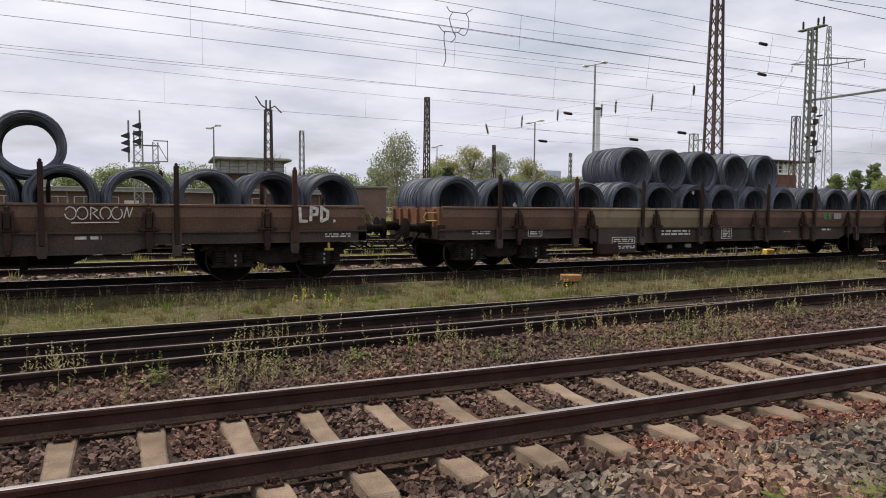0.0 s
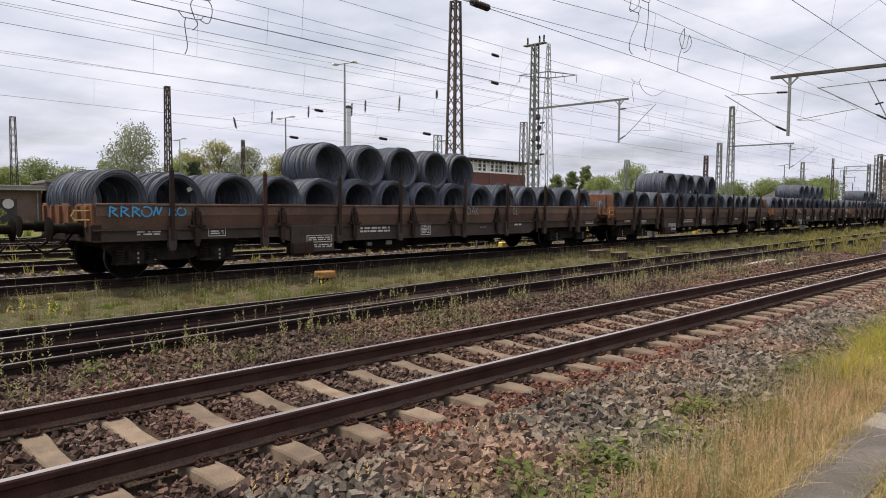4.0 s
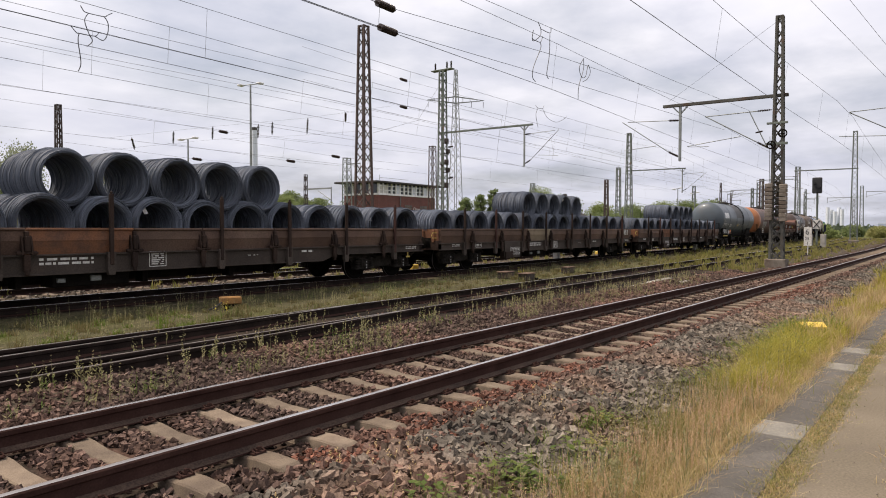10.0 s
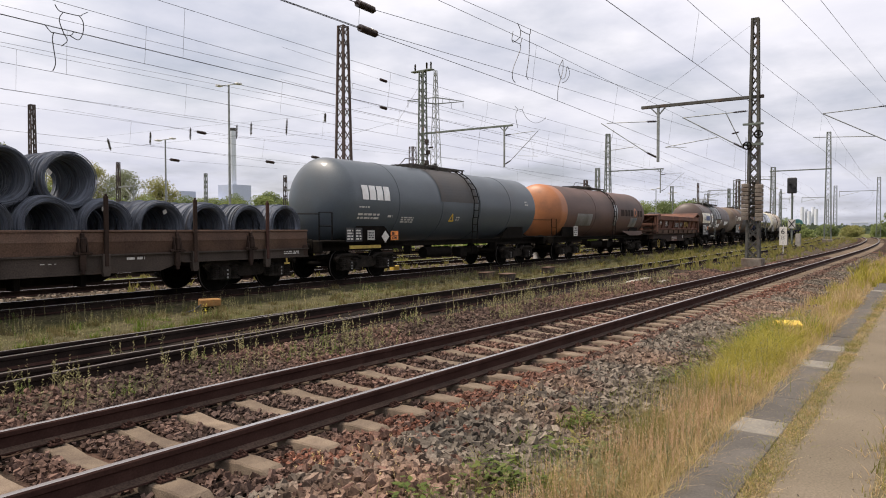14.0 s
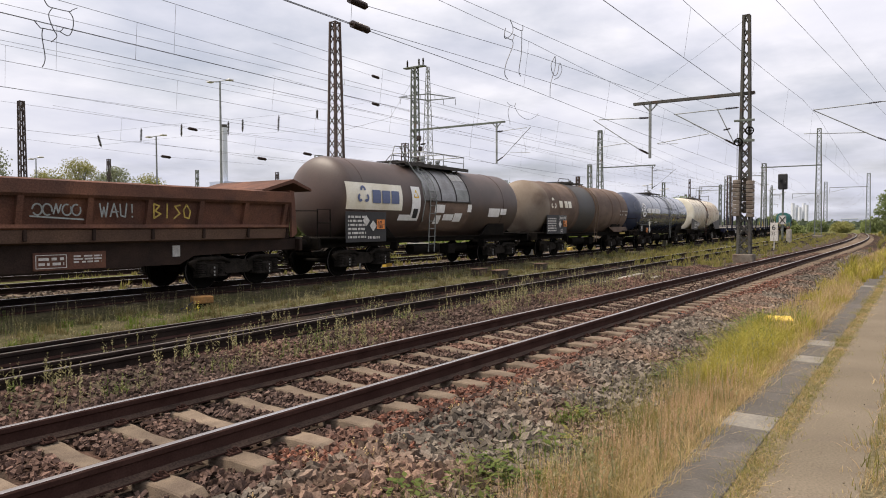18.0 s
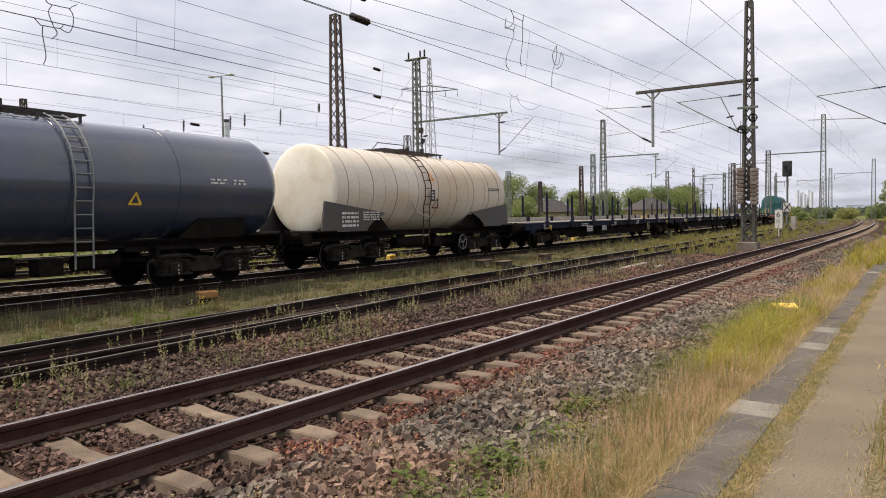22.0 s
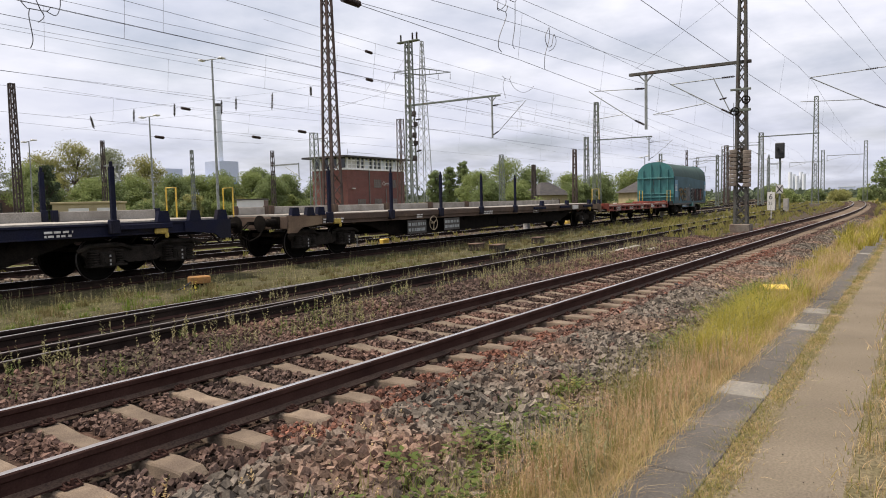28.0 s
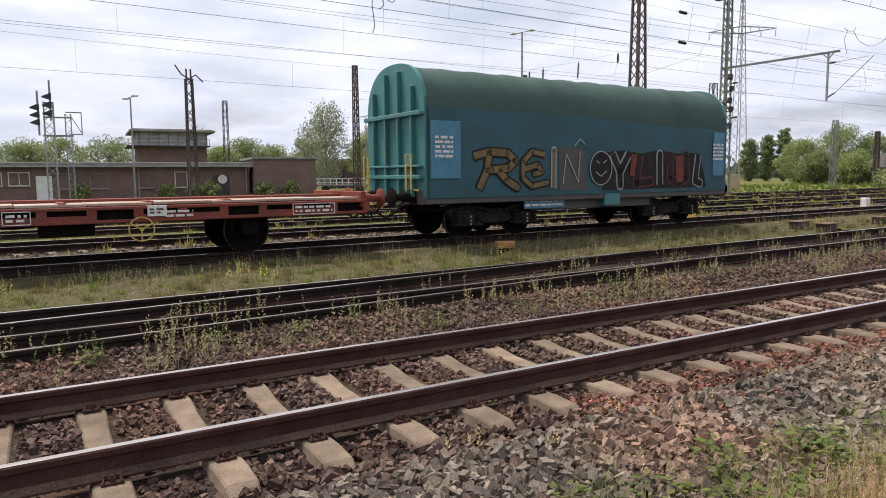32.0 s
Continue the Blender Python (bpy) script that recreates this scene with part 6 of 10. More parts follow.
    part("earthing_cable", Shape().pipe([(-1.4, -1.4, 2.1), (-1.1, -1.42, 1.75), (-0.6, -1.42, 1.62), (-0.3, -1.44, 1.6)], 0.02, 6), "grey_door_paint", w, "striped earthing cable", True)
    for e in (-1, 1):
        for d in (-1, 1):
            s = Shape()
            out = [(e * 5.78, 1.18), (e * 5.62, 2.10), (e * 2.75, 1.74), (e * 2.95, 1.66), (e * 3.35, 1.50), (e * 3.62, 1.32), (e * 3.72, 1.18)]
            s.prism(out if e < 0 else out[::-1], "y", d * 1.30 - 0.03, d * 1.30 + 0.03)
            part("end_skirt", s, "tank_soot", w, "dark grey side skirt")
    k = Wrap(1.40, 2.50); k.bars(4.0, 0.1, 0.9, 0.14, 2, 61); k.put("lettering", "black_paint", w, "small black lettering")
    marks("marking", w, -4.9, 1.3, 0.75, 0.5, 4, y=-1.34, seed=62); marks("marking", w, -3.9, 1.5, 0.8, 0.3, 4, y=-1.34, seed=64)
    handwheel(w, 1.9, 0.62, "wheel_grey", -1.42)
    sign_board(w, -0.35, 2.15, 0.25, 0.4, "black_paint", "black notice with red disc", 3, 63, y=-1.5)


build_tanks()


def build_tipper():
    L = 12.2
    w = thing("tipper_wagon", "rust-brown side-tipping ballast wagon with sprayed tags", "freight wagon")
    # tipping body: slanted side walls, a deep top rail, and a folded lower flap
    out = [(-1.22, 1.22), (1.22, 1.22), (1.48, 2.45), (1.36, 2.45), (1.12, 1.34), (-1.12, 1.34), (-1.36, 2.45), (-1.48, 2.45)]
    part("tipping_body", Shape().prism(out, "x", -5.1, 5.45), "hopper", w, "open tipping body")
    ribs = [-5.60 + i * 1.365 for i in range(9)]
    for d in (-1, 1):
        part("top_rail", Shape().prism([(d * 1.40, 2.50), (d * 1.56, 2.46), (d * 1.58, 2.20), (d * 1.52, 2.14), (d * 1.42, 2.16)], "x", -5.80, 5.47), "hopper", w, "deep rolled top rail")
        part("lower_rail", Shape().prism([(d * 1.30, 1.60), (d * 1.46, 1.60), (d * 1.48, 1.53), (d * 1.44, 1.50), (d * 1.28, 1.50)], "x", -5.78, 5.45), "hopper", w, "ledge along the side wall")
        part("lower_flap", Shape().prism([(d * 1.36, 1.50), (d * 1.42, 1.49), (d * 1.36, 1.24), (d * 1.20, 1.20), (d * 1.20, 1.24), (d * 1.31, 1.27)], "x", -5.70, 5.40), "wagon_brown", w, "dusty lower flap")
        part("side_sheet", Shape().prism([(d * 1.25, 1.52), (d * 1.28, 1.52), (d * 1.42, 2.2), (d * 1.39, 2.2)], "x", -5.72, -5.05), "hopper", w)
        for x in ribs:
            part("upright_rib", Shape().prism([(d * 1.28, 1.60), (d * 1.40, 1.60), (d * 1.53, 2.15), (d * 1.40, 2.15)], "x", x - 0.06, x + 0.06), "hopper", w)
            part("flap_hinge", Shape().box(x + 0.1, d * 1.42, 1.40, 0.07, 0.06, 0.26, c=0.012), "wagon_brown_dark", w)
    for e, x in ((-1, -5.1), (1, 5.45)):
        s = Shape()
        s.prism([(-1.4, 1.30), (1.4, 1.30), (1.56, 2.52), (-1.56, 2.52)], "x", x - 0.04, x + 0.04)
        for y in (-1.2, -0.4, 0.4, 1.2):
            s.box(x + e * 0.08, y, 1.95, 0.1, 0.1, 1.05, c=0.01)
        part("end_wall", s, "hopper", w, "high ribbed end wall")
        x = -5.76 if e < 0 else x
        for d in (-1, 1):
            part("corner_flange", Shape().prism([(x, 2.52), (x + e * 0.10, 2.50), (x + e * 0.20, 1.36), (x + e * 0.04, 1.26), (x, 1.26)], "y", d * 1.52 - 0.05, d * 1.52 + 0.03), "hopper", w, "sloping corner plate")
    part("end_hood", Shape().prism([(4.5, 2.52), (5.6, 2.84), (6.3, 2.60), (6.3, 2.53), (5.6, 2.74), (4.5, 2.44)], "y", -1.5, 1.5), "hopper", w, "pitched hood over the end")
    part("end_hood", Shape().prism([(-5.88, 2.46), (-5.88, 2.53), (-4.9, 2.60), (-4.9, 2.52)], "y", -1.50, 1.50), "hopper", w, "flat hood over the end platform")
    for y in (-1.38, -0.45, 0.45, 1.38):
        part("hood_post", Shape().box(-5.80, y, 1.86, 0.10, 0.12, 1.24, c=0.012), "hopper", w)
    part("hood_beam", Shape().box(-5.84, 0, 1.88, 0.10, 2.9, 0.17, c=0.012), "hopper", w)
    part("hood_beam", Shape().box(-5.84, 0, 1.44, 0.10, 2.9, 0.12, c=0.012), "wagon_brown_dark", w)
    for d in (-1, 1):
        part("brace", Shape().bar((-5.7, d * 1.2, 2.42), (-5.4, d * 0.3, 1.95), 0.09, 0.12), "hopper", w, "diagonal end brace")
        part("brace", Shape().bar((-5.7, d * 1.2, 1.36), (-5.4, d * 0.5, 1.86), 0.08, 0.1), "hopper", w, "diagonal end brace")
    part("end_deck", Shape().box(-5.75, 0, 1.20, 0.8, 2.7, 0.06, c=0.01), "wagon_brown_dark", w, "end platform deck")
    heap = Shape()
    rng = random.Random(5)
    nx, ny = 16, 6
    vs = []
    for i in range(nx + 1):
        for j in range(ny + 1):
            y = -1.3 + 2.6 * j / ny
            vs.append((-L / 2 + 1.0 + (L - 1.7) * i / nx, y, 2.1 + 0.25 * math.sin(i * 0.9) * math.cos(y) + rng.uniform(-0.05, 0.05) + (0.35 if i > 11 else 0) * (1 - abs(y) / 1.4)))
    heap.add(vs, [(i * (ny + 1) + j, (i + 1) * (ny + 1) + j, (i + 1) * (ny + 1) + j + 1, i * (ny + 1) + j + 1) for i in range(nx) for j in range(ny)])
    part("tarpaulin_cover", heap, "wagon_rust", w, "sagging rust-coloured load")
    s = Shape()
    for d in (-1, 1):
        s.prism([(-L / 2, 1.2), (L / 2, 1.2), (L / 2, 0.92), (2.6, 0.85), (2.2, 0.66), (-2.2, 0.66), (-2.6, 0.85), (-L / 2, 0.92)], "y", d * 1.12 - 0.04, d * 1.12 + 0.04)
    s.box(0, 0, 1.25, L, 1.6, 0.16)
    for x in (-L / 2 + 0.06, L / 2 - 0.06):
        s.box(x, 0, 1.04, 0.12, 2.66, 0.34, c=0.015)
    for x in (-3.6, -1.2, 1.2, 3.6):
        s.box(x, 0, 1.38, 0.5, 2.2, 0.14, c=0.02)
        for d in (-1, 1):
            s.rod((x, d * 0.75, 0.75), (x, d * 0.95, 1.5), 0.09, 10)
    part("underframe", s, "wagon_brown_dark", w, "brown underframe with tipping rams")
    s = Shape()
    s.pipe([(-L / 2 + 0.05, -1.25, 1.2), (-L / 2 + 0.05, -1.25, 2.1), (-L / 2 + 0.75, -1.25, 2.1), (-L / 2 + 0.75, -1.25, 1.2)], 0.02, 6)
    s.pipe([(-L / 2 + 0.05, 1.25, 1.2), (-L / 2 + 0.05, 1.25, 2.1), (-L / 2 + 0.75, 1.25, 2.1), (-L / 2 + 0.75, 1.25, 1.2)], 0.02, 6)
    s.rod((-L / 2 + 0.05, -1.25, 1.65), (-L / 2 + 0.05, 1.25, 1.65), 0.018, 6)
    part("guard_rail", s, "steel_dark", w, "end platform rails", True)
    handwheel(w, -4.75, 0.56, "yellow_old", -1.30)
    strokes("graffiti", w, loops(-1.3, 1.78, 0.95, 0.22, 5, 71) + [[(-1.35, 1.76), (-0.3, 1.70)]], 0.03, "grey_paint", "pale sprayed tag", y=-1.50)
    sprayed(w, "WAU!", 0.05, 1.76, 0.28, 0.03, "grey_paint", "pale sprayed letters", y=-1.50)
    sprayed(w, "BISO", 1.3, 1.74, 0.32, 0.034, "yellow_old", "yellow sprayed letters", y=-1.50)
    marks("marking", w, -5.2, 1.85, 0.5, 0.3, 3, y=-1.46, seed=73); marks("marking", w, -3.6, 1.8, 0.4, 0.25, 4, y=-1.46, seed=74, frame=True)
    part("data_panel", Shape().box(-0.4, -1.18, 0.86, 1.5, 0.03, 0.36, c=0.008), "hopper", w, "rust-red data panel on the frame")
    marks("marking", w, -1.05, 0.76, 0.5, 0.2, 2, y=-1.20, seed=75, frame=True); marks("marking", w, -0.35, 0.80, 0.6, 0.18, 3, y=-1.20, seed=76)
    part("notice", Shape().box(2.1, -1.17, 0.98, 0.2, 0.01, 0.26), "grey_door_paint", w, "pale data plate")
    for x in (-4.0, 4.0):
        bogie(w, x)
    end_gear(w, L / 2)
    TRAIN.append((w, 30.05, 4.0))


build_tipper()


def flat_wagon(label, s16, L, frame_mat, deck_mat, stakes=(), stake_h=1.25, wheels="bogie", pockets=False, seed=1, deck_z=1.24, rails=((1, 1),), far_stakes=True, web=None, stake_mat=None, inset=2.3, blocks=(), end_mat=None):
    """A flat wagon: deck planks, deep side sills, stakes."""
    w = thing("flat_wagon", label, "freight wagon", "flat wagons")
    rng = random.Random(seed)
    n = int(L / 1.05)
    plank = Shape().box(0, 0, 0, L / n - 0.02, 2.48, 0.05, c=0.006).mesh("deck_plank", deck_mat)
    for i in range(n):
        part("deck_plank", plank, None, w, at=(-L / 2 + L / n * (i + 0.5), 0, deck_z + rng.uniform(0, 0.012)))
    if not pockets:
        edges = sorted([-L / 2 + 0.2, L / 2 - 0.2] + list(stakes))
        for a, b in zip(edges, edges[1:]):
            if b - a > 0.7:
                part("deck_curb", Shape().box(0, 0, 0, b - a - 0.42, 0.07, 0.24, c=0.012), "deck", w, "raised grey board along the deck edge", at=((a + b) / 2, 1.12, deck_z + 0.145))
                for x in (a + 0.12, b - 0.12):
                    part("curb_post", Shape().box(0, 0, 0, 0.13, 0.12, 0.28, c=0.01), frame_mat, w, at=(x, 1.14, deck_z + 0.16))
    for d in (-1, 1):
        s = Shape()
        if pockets:
            s.box(0, d * 1.30, deck_z - 0.06, L, 0.12, 0.06, c=0.01)
            s.box(0, d * 1.30, deck_z - 0.30, L, 0.12, 0.06, c=0.01)
            m = int(L / 0.78)
            for i in range(m + 1):
                s.box(-L / 2 + L * i / m, d * 1.30, deck_z - 0.18, 0.16, 0.1, 0.2)
            # Shade in the pocket recesses is put into the web's near-black colour.
            part("sill_web", Shape().box(0, d * 1.21, deck_z - 0.18, L, 0.02, 0.2), "steel_dark", w, "near-black web for the shade inside the pocket openings")
            for i in range(m):
                if i % 3 != 1:
                    s.box(-L / 2 + L * (i + 0.5) / m, d * 1.32, deck_z - 0.235, L / m - 0.16, 0.06, 0.1)
        else:
            s.box(0, d * 1.28, deck_z - 0.15, L, 0.06, 0.26, c=0.01)
            s.box(0, d * 1.31, deck_z - 0.03, L, 0.08, 0.05, c=0.008)
            s.box(0, d * 1.29, deck_z - 0.27, L, 0.12, 0.03, c=0.006)
            # Girder is deep and near-black to hold the shade under the deck.
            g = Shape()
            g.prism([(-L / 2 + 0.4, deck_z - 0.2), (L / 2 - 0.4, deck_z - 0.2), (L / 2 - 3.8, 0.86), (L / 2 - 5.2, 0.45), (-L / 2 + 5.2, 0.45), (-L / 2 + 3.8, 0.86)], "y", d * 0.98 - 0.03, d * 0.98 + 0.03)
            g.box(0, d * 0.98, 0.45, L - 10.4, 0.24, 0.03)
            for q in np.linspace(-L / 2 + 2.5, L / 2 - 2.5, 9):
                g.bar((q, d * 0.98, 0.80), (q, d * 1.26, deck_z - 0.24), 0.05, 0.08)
            part("fish_belly_girder", g, "steel_dark", w, "fish-bellied girder under the deck, near-black for the shade there")
        part("side_sill", s, web or frame_mat, w)
        if web:
            part("deck_edge", Shape().box(0, d * 1.33, deck_z - 0.08, L, 0.06, 0.18, c=0.008), frame_mat, w, "pale brown deck edge")
        if not pockets:
            for e in (-1, 1):
                part("end_sill", Shape().prism([(e * (L / 2 - 1.35), deck_z - 0.04), (e * (L / 2 - 0.01), deck_z - 0.01), (e * (L / 2 - 0.01), 0.76), (e * (L / 2 - 0.32), 0.76), (e * (L / 2 - 0.52), 0.90), (e * (L / 2 - 1.35), 0.97)], "y", d * 1.335 - 0.035, d * 1.335 + 0.035), end_mat or frame_mat, w, "deep end of the side sill")
    for x in blocks:
        part("folded_stake", Shape().prism([(x - 0.17, 0.0), (x + 0.17, 0.0), (x + 0.12, 0.25), (x - 0.12, 0.25)], "y", -0.06, 0.06), stake_mat or frame_mat, w, "folded stake block at the deck edge", at=(0, -1.30, deck_z - 0.02))
        if abs(x) < L / 2 - 1.5:
            part("folded_stake", Shape().box(x - 0.5, 0, 0, 1.3, 0.08, 0.12, c=0.015), stake_mat or frame_mat, w, "stake folded down along the sill", at=(0, -1.42, deck_z - 0.10))
    s = Shape()
    for x in (-L / 2 + 0.06, L / 2 - 0.06):
        s.box(x, 0, 1.05, 0.14, 2.66, 0.34, c=0.015)
    s.box(0, 0, 1.0, L, 0.5, 0.3)
    for x in np.linspace(-L / 2 + 3, L / 2 - 3, 6):
        s.box(x, 0, 1.02, 0.12, 2.4, 0.2)
    part("end_beam", s, frame_mat, w)
    s = Shape()
    s.rod((-1.6, -0.7, 0.7), (-0.4, -0.7, 0.7), 0.19, 14)
    s.box(0.8, -0.9, 0.66, 0.9, 0.3, 0.32, c=0.02)
    s.box(-3.0, -0.95, 0.72, 0.7, 0.25, 0.35, c=0.02)
    s.rod((-L / 2 + 2, -0.2, 0.72), (L / 2 - 2, -0.2, 0.72), 0.03, 6)
    s.bar((-3.5, 0.5, 0.95), (0, 0.5, 0.62), 0.08); s.bar((3.5, 0.5, 0.95), (0, 0.5, 0.62), 0.08)
    part("brake_gear", s, "steel_dark", w)
    for x in stakes:
        for d in ((-1, 1) if far_stakes else (-1,)):
            s = Shape()
            s.box(0, 0, stake_h / 2 + 0.05, 0.105, 0.09, stake_h, c=0.012)
            s.box(0, 0, stake_h + 0.1, 0.07, 0.06, 0.12, c=0.02)
            s.box(0, 0, -0.08, 0.2, 0.16, 0.3, c=0.015)
            part("stake", s, stake_mat or frame_mat, w, "upright steel stake", at=(x, d * 1.40, deck_z))
    for e, d in rails:
        s = Shape()
        x = e * (L / 2 + 0.04)
        s.pipe([(x, d * 1.22, 1.15), (x, d * 1.22, 2.08), (x, d * 0.80, 2.08), (x, d * 0.80, 1.15)], 0.022, 6)
        part("grab_rail", s, "yellow_paint", w, "yellow tubular grab rail", True)
    if wheels == "bogie":
        bx = L / 2 - inset
        for x in (-bx, bx):
            bogie(w, x)
    else:
        bx = wheels
        for x in (-bx, bx):
            for d in (-1, 1):
                s = Shape()
                s.box(x, d * 1.02, 0.52, 0.34, 0.24, 0.3, c=0.03)
                s.prism([(x - 0.75, 0.78), (x - 0.3, 0.68), (x + 0.3, 0.68), (x + 0.75, 0.78), (x + 0.75, 0.84), (x - 0.75, 0.84)], "y", d * 1.02 - 0.05, d * 1.02 + 0.05)
                for q in (-0.36, 0.36):
                    s.box(x + q, d * 0.98, 0.72, 0.06, 0.06, 0.5)
                part("axle_guard", s, "steel_dark", w, "leaf spring and axle box")
            wheelset(w, x)
    end_gear(w, L / 2)
    for i in range(5):
        marks("marking", w, -L / 2 + 1.4 + i * L / 5.2, deck_z - 0.26 if not pockets else deck_z - 0.27, rng.uniform(0.3, 1.0), 0.16, 2, y=-1.372, seed=seed * 9 + i, frame=rng.random() < 0.5)
    for e in () if pockets else (-1, 1):
        x = e * (L / 2 - 2.0)
        part("tow_hook", Shape().box(x, -1.38, 1.03, 0.34, 0.08, 0.16, c=0.03).box(x + 0.14, -1.38, 0.92, 0.10, 0.07, 0.14, c=0.03), "yellow_old", w, "worn yellow towing hook")
    TRAIN.append((w, s16, bx))
    return w


BLUE_S, BLUE_L = 108.2, 24.4
w = flat_wagon("dark blue flat wagon with grey plank deck and tall stakes", BLUE_S, BLUE_L, "flat_blue", "deck", [-11.05 + 108.7 - BLUE_S + 3.05 * i for i in range(8)], seed=2, rails=())
sign_board(w, -5.4, 0.66, 0.95, 0.38, "black_paint", "dark data board", 3, 81, y=-1.36); sign_board(w, -3.1, 0.66, 0.8, 0.36, "flat_blue", "blue data board", 5, 82, y=-1.36)
handwheel(w, 5.6, 0.8, "wheel_cream", -1.42, 0.25)
w = flat_wagon("dark blue flat wagon with folding stakes and worn deck", 135.1, 26.0, "flat_blue", "deck", [-10.8 + 2.95 * i for i in range(8)], stake_h=1.15, seed=3, blocks=(12.75, 11.95, 11.1))
w = flat_wagon("pale brown flat wagon with worn deck and stakes", 162.6, 25.0, "flat_tan", "deck", [-10.85 + 3.05 * i for i in range(5)], stake_h=1.25, seed=4, rails=((1, -1), (-1, 1)), far_stakes=False, web="flat_tan", stake_mat="flat_blue", inset=1.75, blocks=(-12.2, -11.6, -11.15, 4.4, 7.5, 10.7, 11.5, 12.3), end_mat="flat_sand")
handwheel(w, -5.3, 0.78, "wheel_cream", -1.42, 0.25)
sign_board(w, -6.85, 0.45, 1.15, 0.46, "board_grey", "grey data board", 2, 83, y=-1.36, ink="grey_paint"); sign_board(w, -4.5, 0.48, 1.1, 0.44, "board_grey", "grey data board", 2, 84, y=-1.36, ink="grey_paint")
part("plate", Shape().box(8.5, -1.375, 1.11, 0.8, 0.02, 0.2, c=0.006), "white_paint", w, "pale ribbed number plate")
w = flat_wagon("red flat container wagon with faded deck and pocketed sills", 183.12, 13.3, "flat_red", "deck_red", (), pockets=True, wheels=4.12, seed=5, deck_z=1.07, rails=())
handwheel(w, 1.98, 0.61, "yellow_old", -1.42, 0.22)
RED_BUFFER = BUFFER.copy()
RED_BUFFER.materials[0] = MAT["flat_red"]
for c in w.children:
    if c.name.startswith("buffer"):
        c.data = RED_BUFFER
sign_board(w, 2.1, 0.84, 0.34, 0.2, "white_paint", "white data card", 2, 85, y=-1.375, ink="black_paint")


def build_hood_wagon():
    """A hooded coil wagon: stiff end walls with ribs, a tarpaulin on hoops between them."""
    L, W = 11.3, 1.42
    w = thing("hooded_wagon", "teal hooded coil wagon with a sprayed tarpaulin cover", "freight wagon")

    def arch(half_w, shoulder, top, n=22):
        pts = [(-half_w, 1.0), (-half_w, shoulder)]
        for i in range(1, n):
            t = math.pi * (1 - i / n)
            pts.append((half_w * math.copysign(abs(math.cos(t)) ** 0.8, math.cos(t)), shoulder + (top - shoulder) * math.sin(t) ** 0.85))
        return pts + [(half_w, shoulder), (half_w, 1.0)]
    for e in (-1, 1):
        s = Shape()
        x = e * (L / 2 - 0.05)
        s.prism(arch(W, 2.95, 4.26), "x", x - 0.05, x + 0.05)
        wall = part("end_wall", s, "teal", w, "teal pressed-steel end wall")
        for y in (-0.95, -0.32, 0.32, 0.95):
            z = 4.05 if abs(y) < 0.5 else 3.65
            part("end_rib", Shape().box(x + e * 0.1, y, (1.05 + z) / 2, 0.12, 0.09, z - 1.05, c=0.012), "teal", wall)
        part("cross_rib", Shape().box(x + e * 0.11, 0, 3.0, 0.15, 2.8, 0.1, c=0.012), "teal", wall, "horizontal rib")
        part("cross_rib", Shape().box(x + e * 0.11, 0, 1.52, 0.14, 2.7, 0.09, c=0.012), "teal", wall)
        part("cross_rib", Shape().box(x + e * 0.11, 0, 1.78, 0.12, 2.7, 0.05, c=0.008), "teal", wall)
        for y in (-1.2, 1.2):
            s = Shape()
            s.pipe([(x + e * 0.1, y, 1.2), (x + e * 0.3, y, 1.25), (x + e * 0.3, y, 2.05), (x + e * 0.3, y * 0.8, 2.05), (x + e * 0.3, y * 0.8, 1.2)], 0.022, 6)
            part("grab_rail", s, "yellow_paint", wall, "yellow grab rail", True)
        s = Shape()
        s.pipe([(x + e * 0.14, 0.1, 2.9), (x + e * 0.2, 0.15, 2.3), (x + e * 0.16, 0.05, 1.7)], 0.018, 6)
        part("lever", s, "black_paint", wall, "locking lever", True)
    # tarpaulin over hoops, slack between them
    cols = [-L / 2 + 0.05 + (L - 0.1) * i / 44 for i in range(45)]
    vs, fs, ks = [], [], []
    ring = None
    for i, x in enumerate(cols):
        sag = 0.007 * (1 - math.cos(2 * math.pi * (i % 4) / 4)) / 2
        a = arch(W + 0.015, 2.9, 4.22)
        ring = len(a)
        for j, (y, z) in enumerate(a):
            k = 1 - sag * (1.4 if 2 < j < ring - 3 else 0.5)
            vs.append((x, y * (1 - sag * 0.6), 1.0 + (z - 1.0) * k + 0.006 * math.sin(i * 1.7 + j)))
    for i in range(len(cols) - 1):
        for j in range(ring - 1):
            fs.append((i * ring + j, (i + 1) * ring + j, (i + 1) * ring + j + 1, i * ring + j + 1))
            ks.append(0)
    s = Shape(); s.add(vs, fs)
    part("tarpaulin", s, "tarp", w, "green-grey tarpaulin stretched over hoops", True)
    y = -W - 0.024
    s = Shape()
    s.prism([(-L / 2 + 0.1, 1.02), (L / 2 - 0.1, 1.02), (L / 2 - 0.1, 2.9), (L / 2 - 3.2, 2.95), (-1.0, 3.1), (-L / 2 + 0.1, 3.12)], "y", y - 0.006, y + 0.006)
    part("painted_field", s, "tarp_blue", w, "dark blue painted side of the cover")
    for x in (-L / 2 + 0.55, L / 2 - 0.45):
        p = part("corner_panel", Shape().box(x, y - 0.02, 2.15, 0.85 if x < 0 else 0.55, 0.03, 1.35, c=0.01), "panel_blue", w, "light blue corner panel")
        marks("lettering", p, x - 0.3, 1.95, 0.5, 0.55, 5, y=y - 0.038, seed=91)
    # sprayed piece: outlined shapes along the lower side
    y2 = y - 0.010
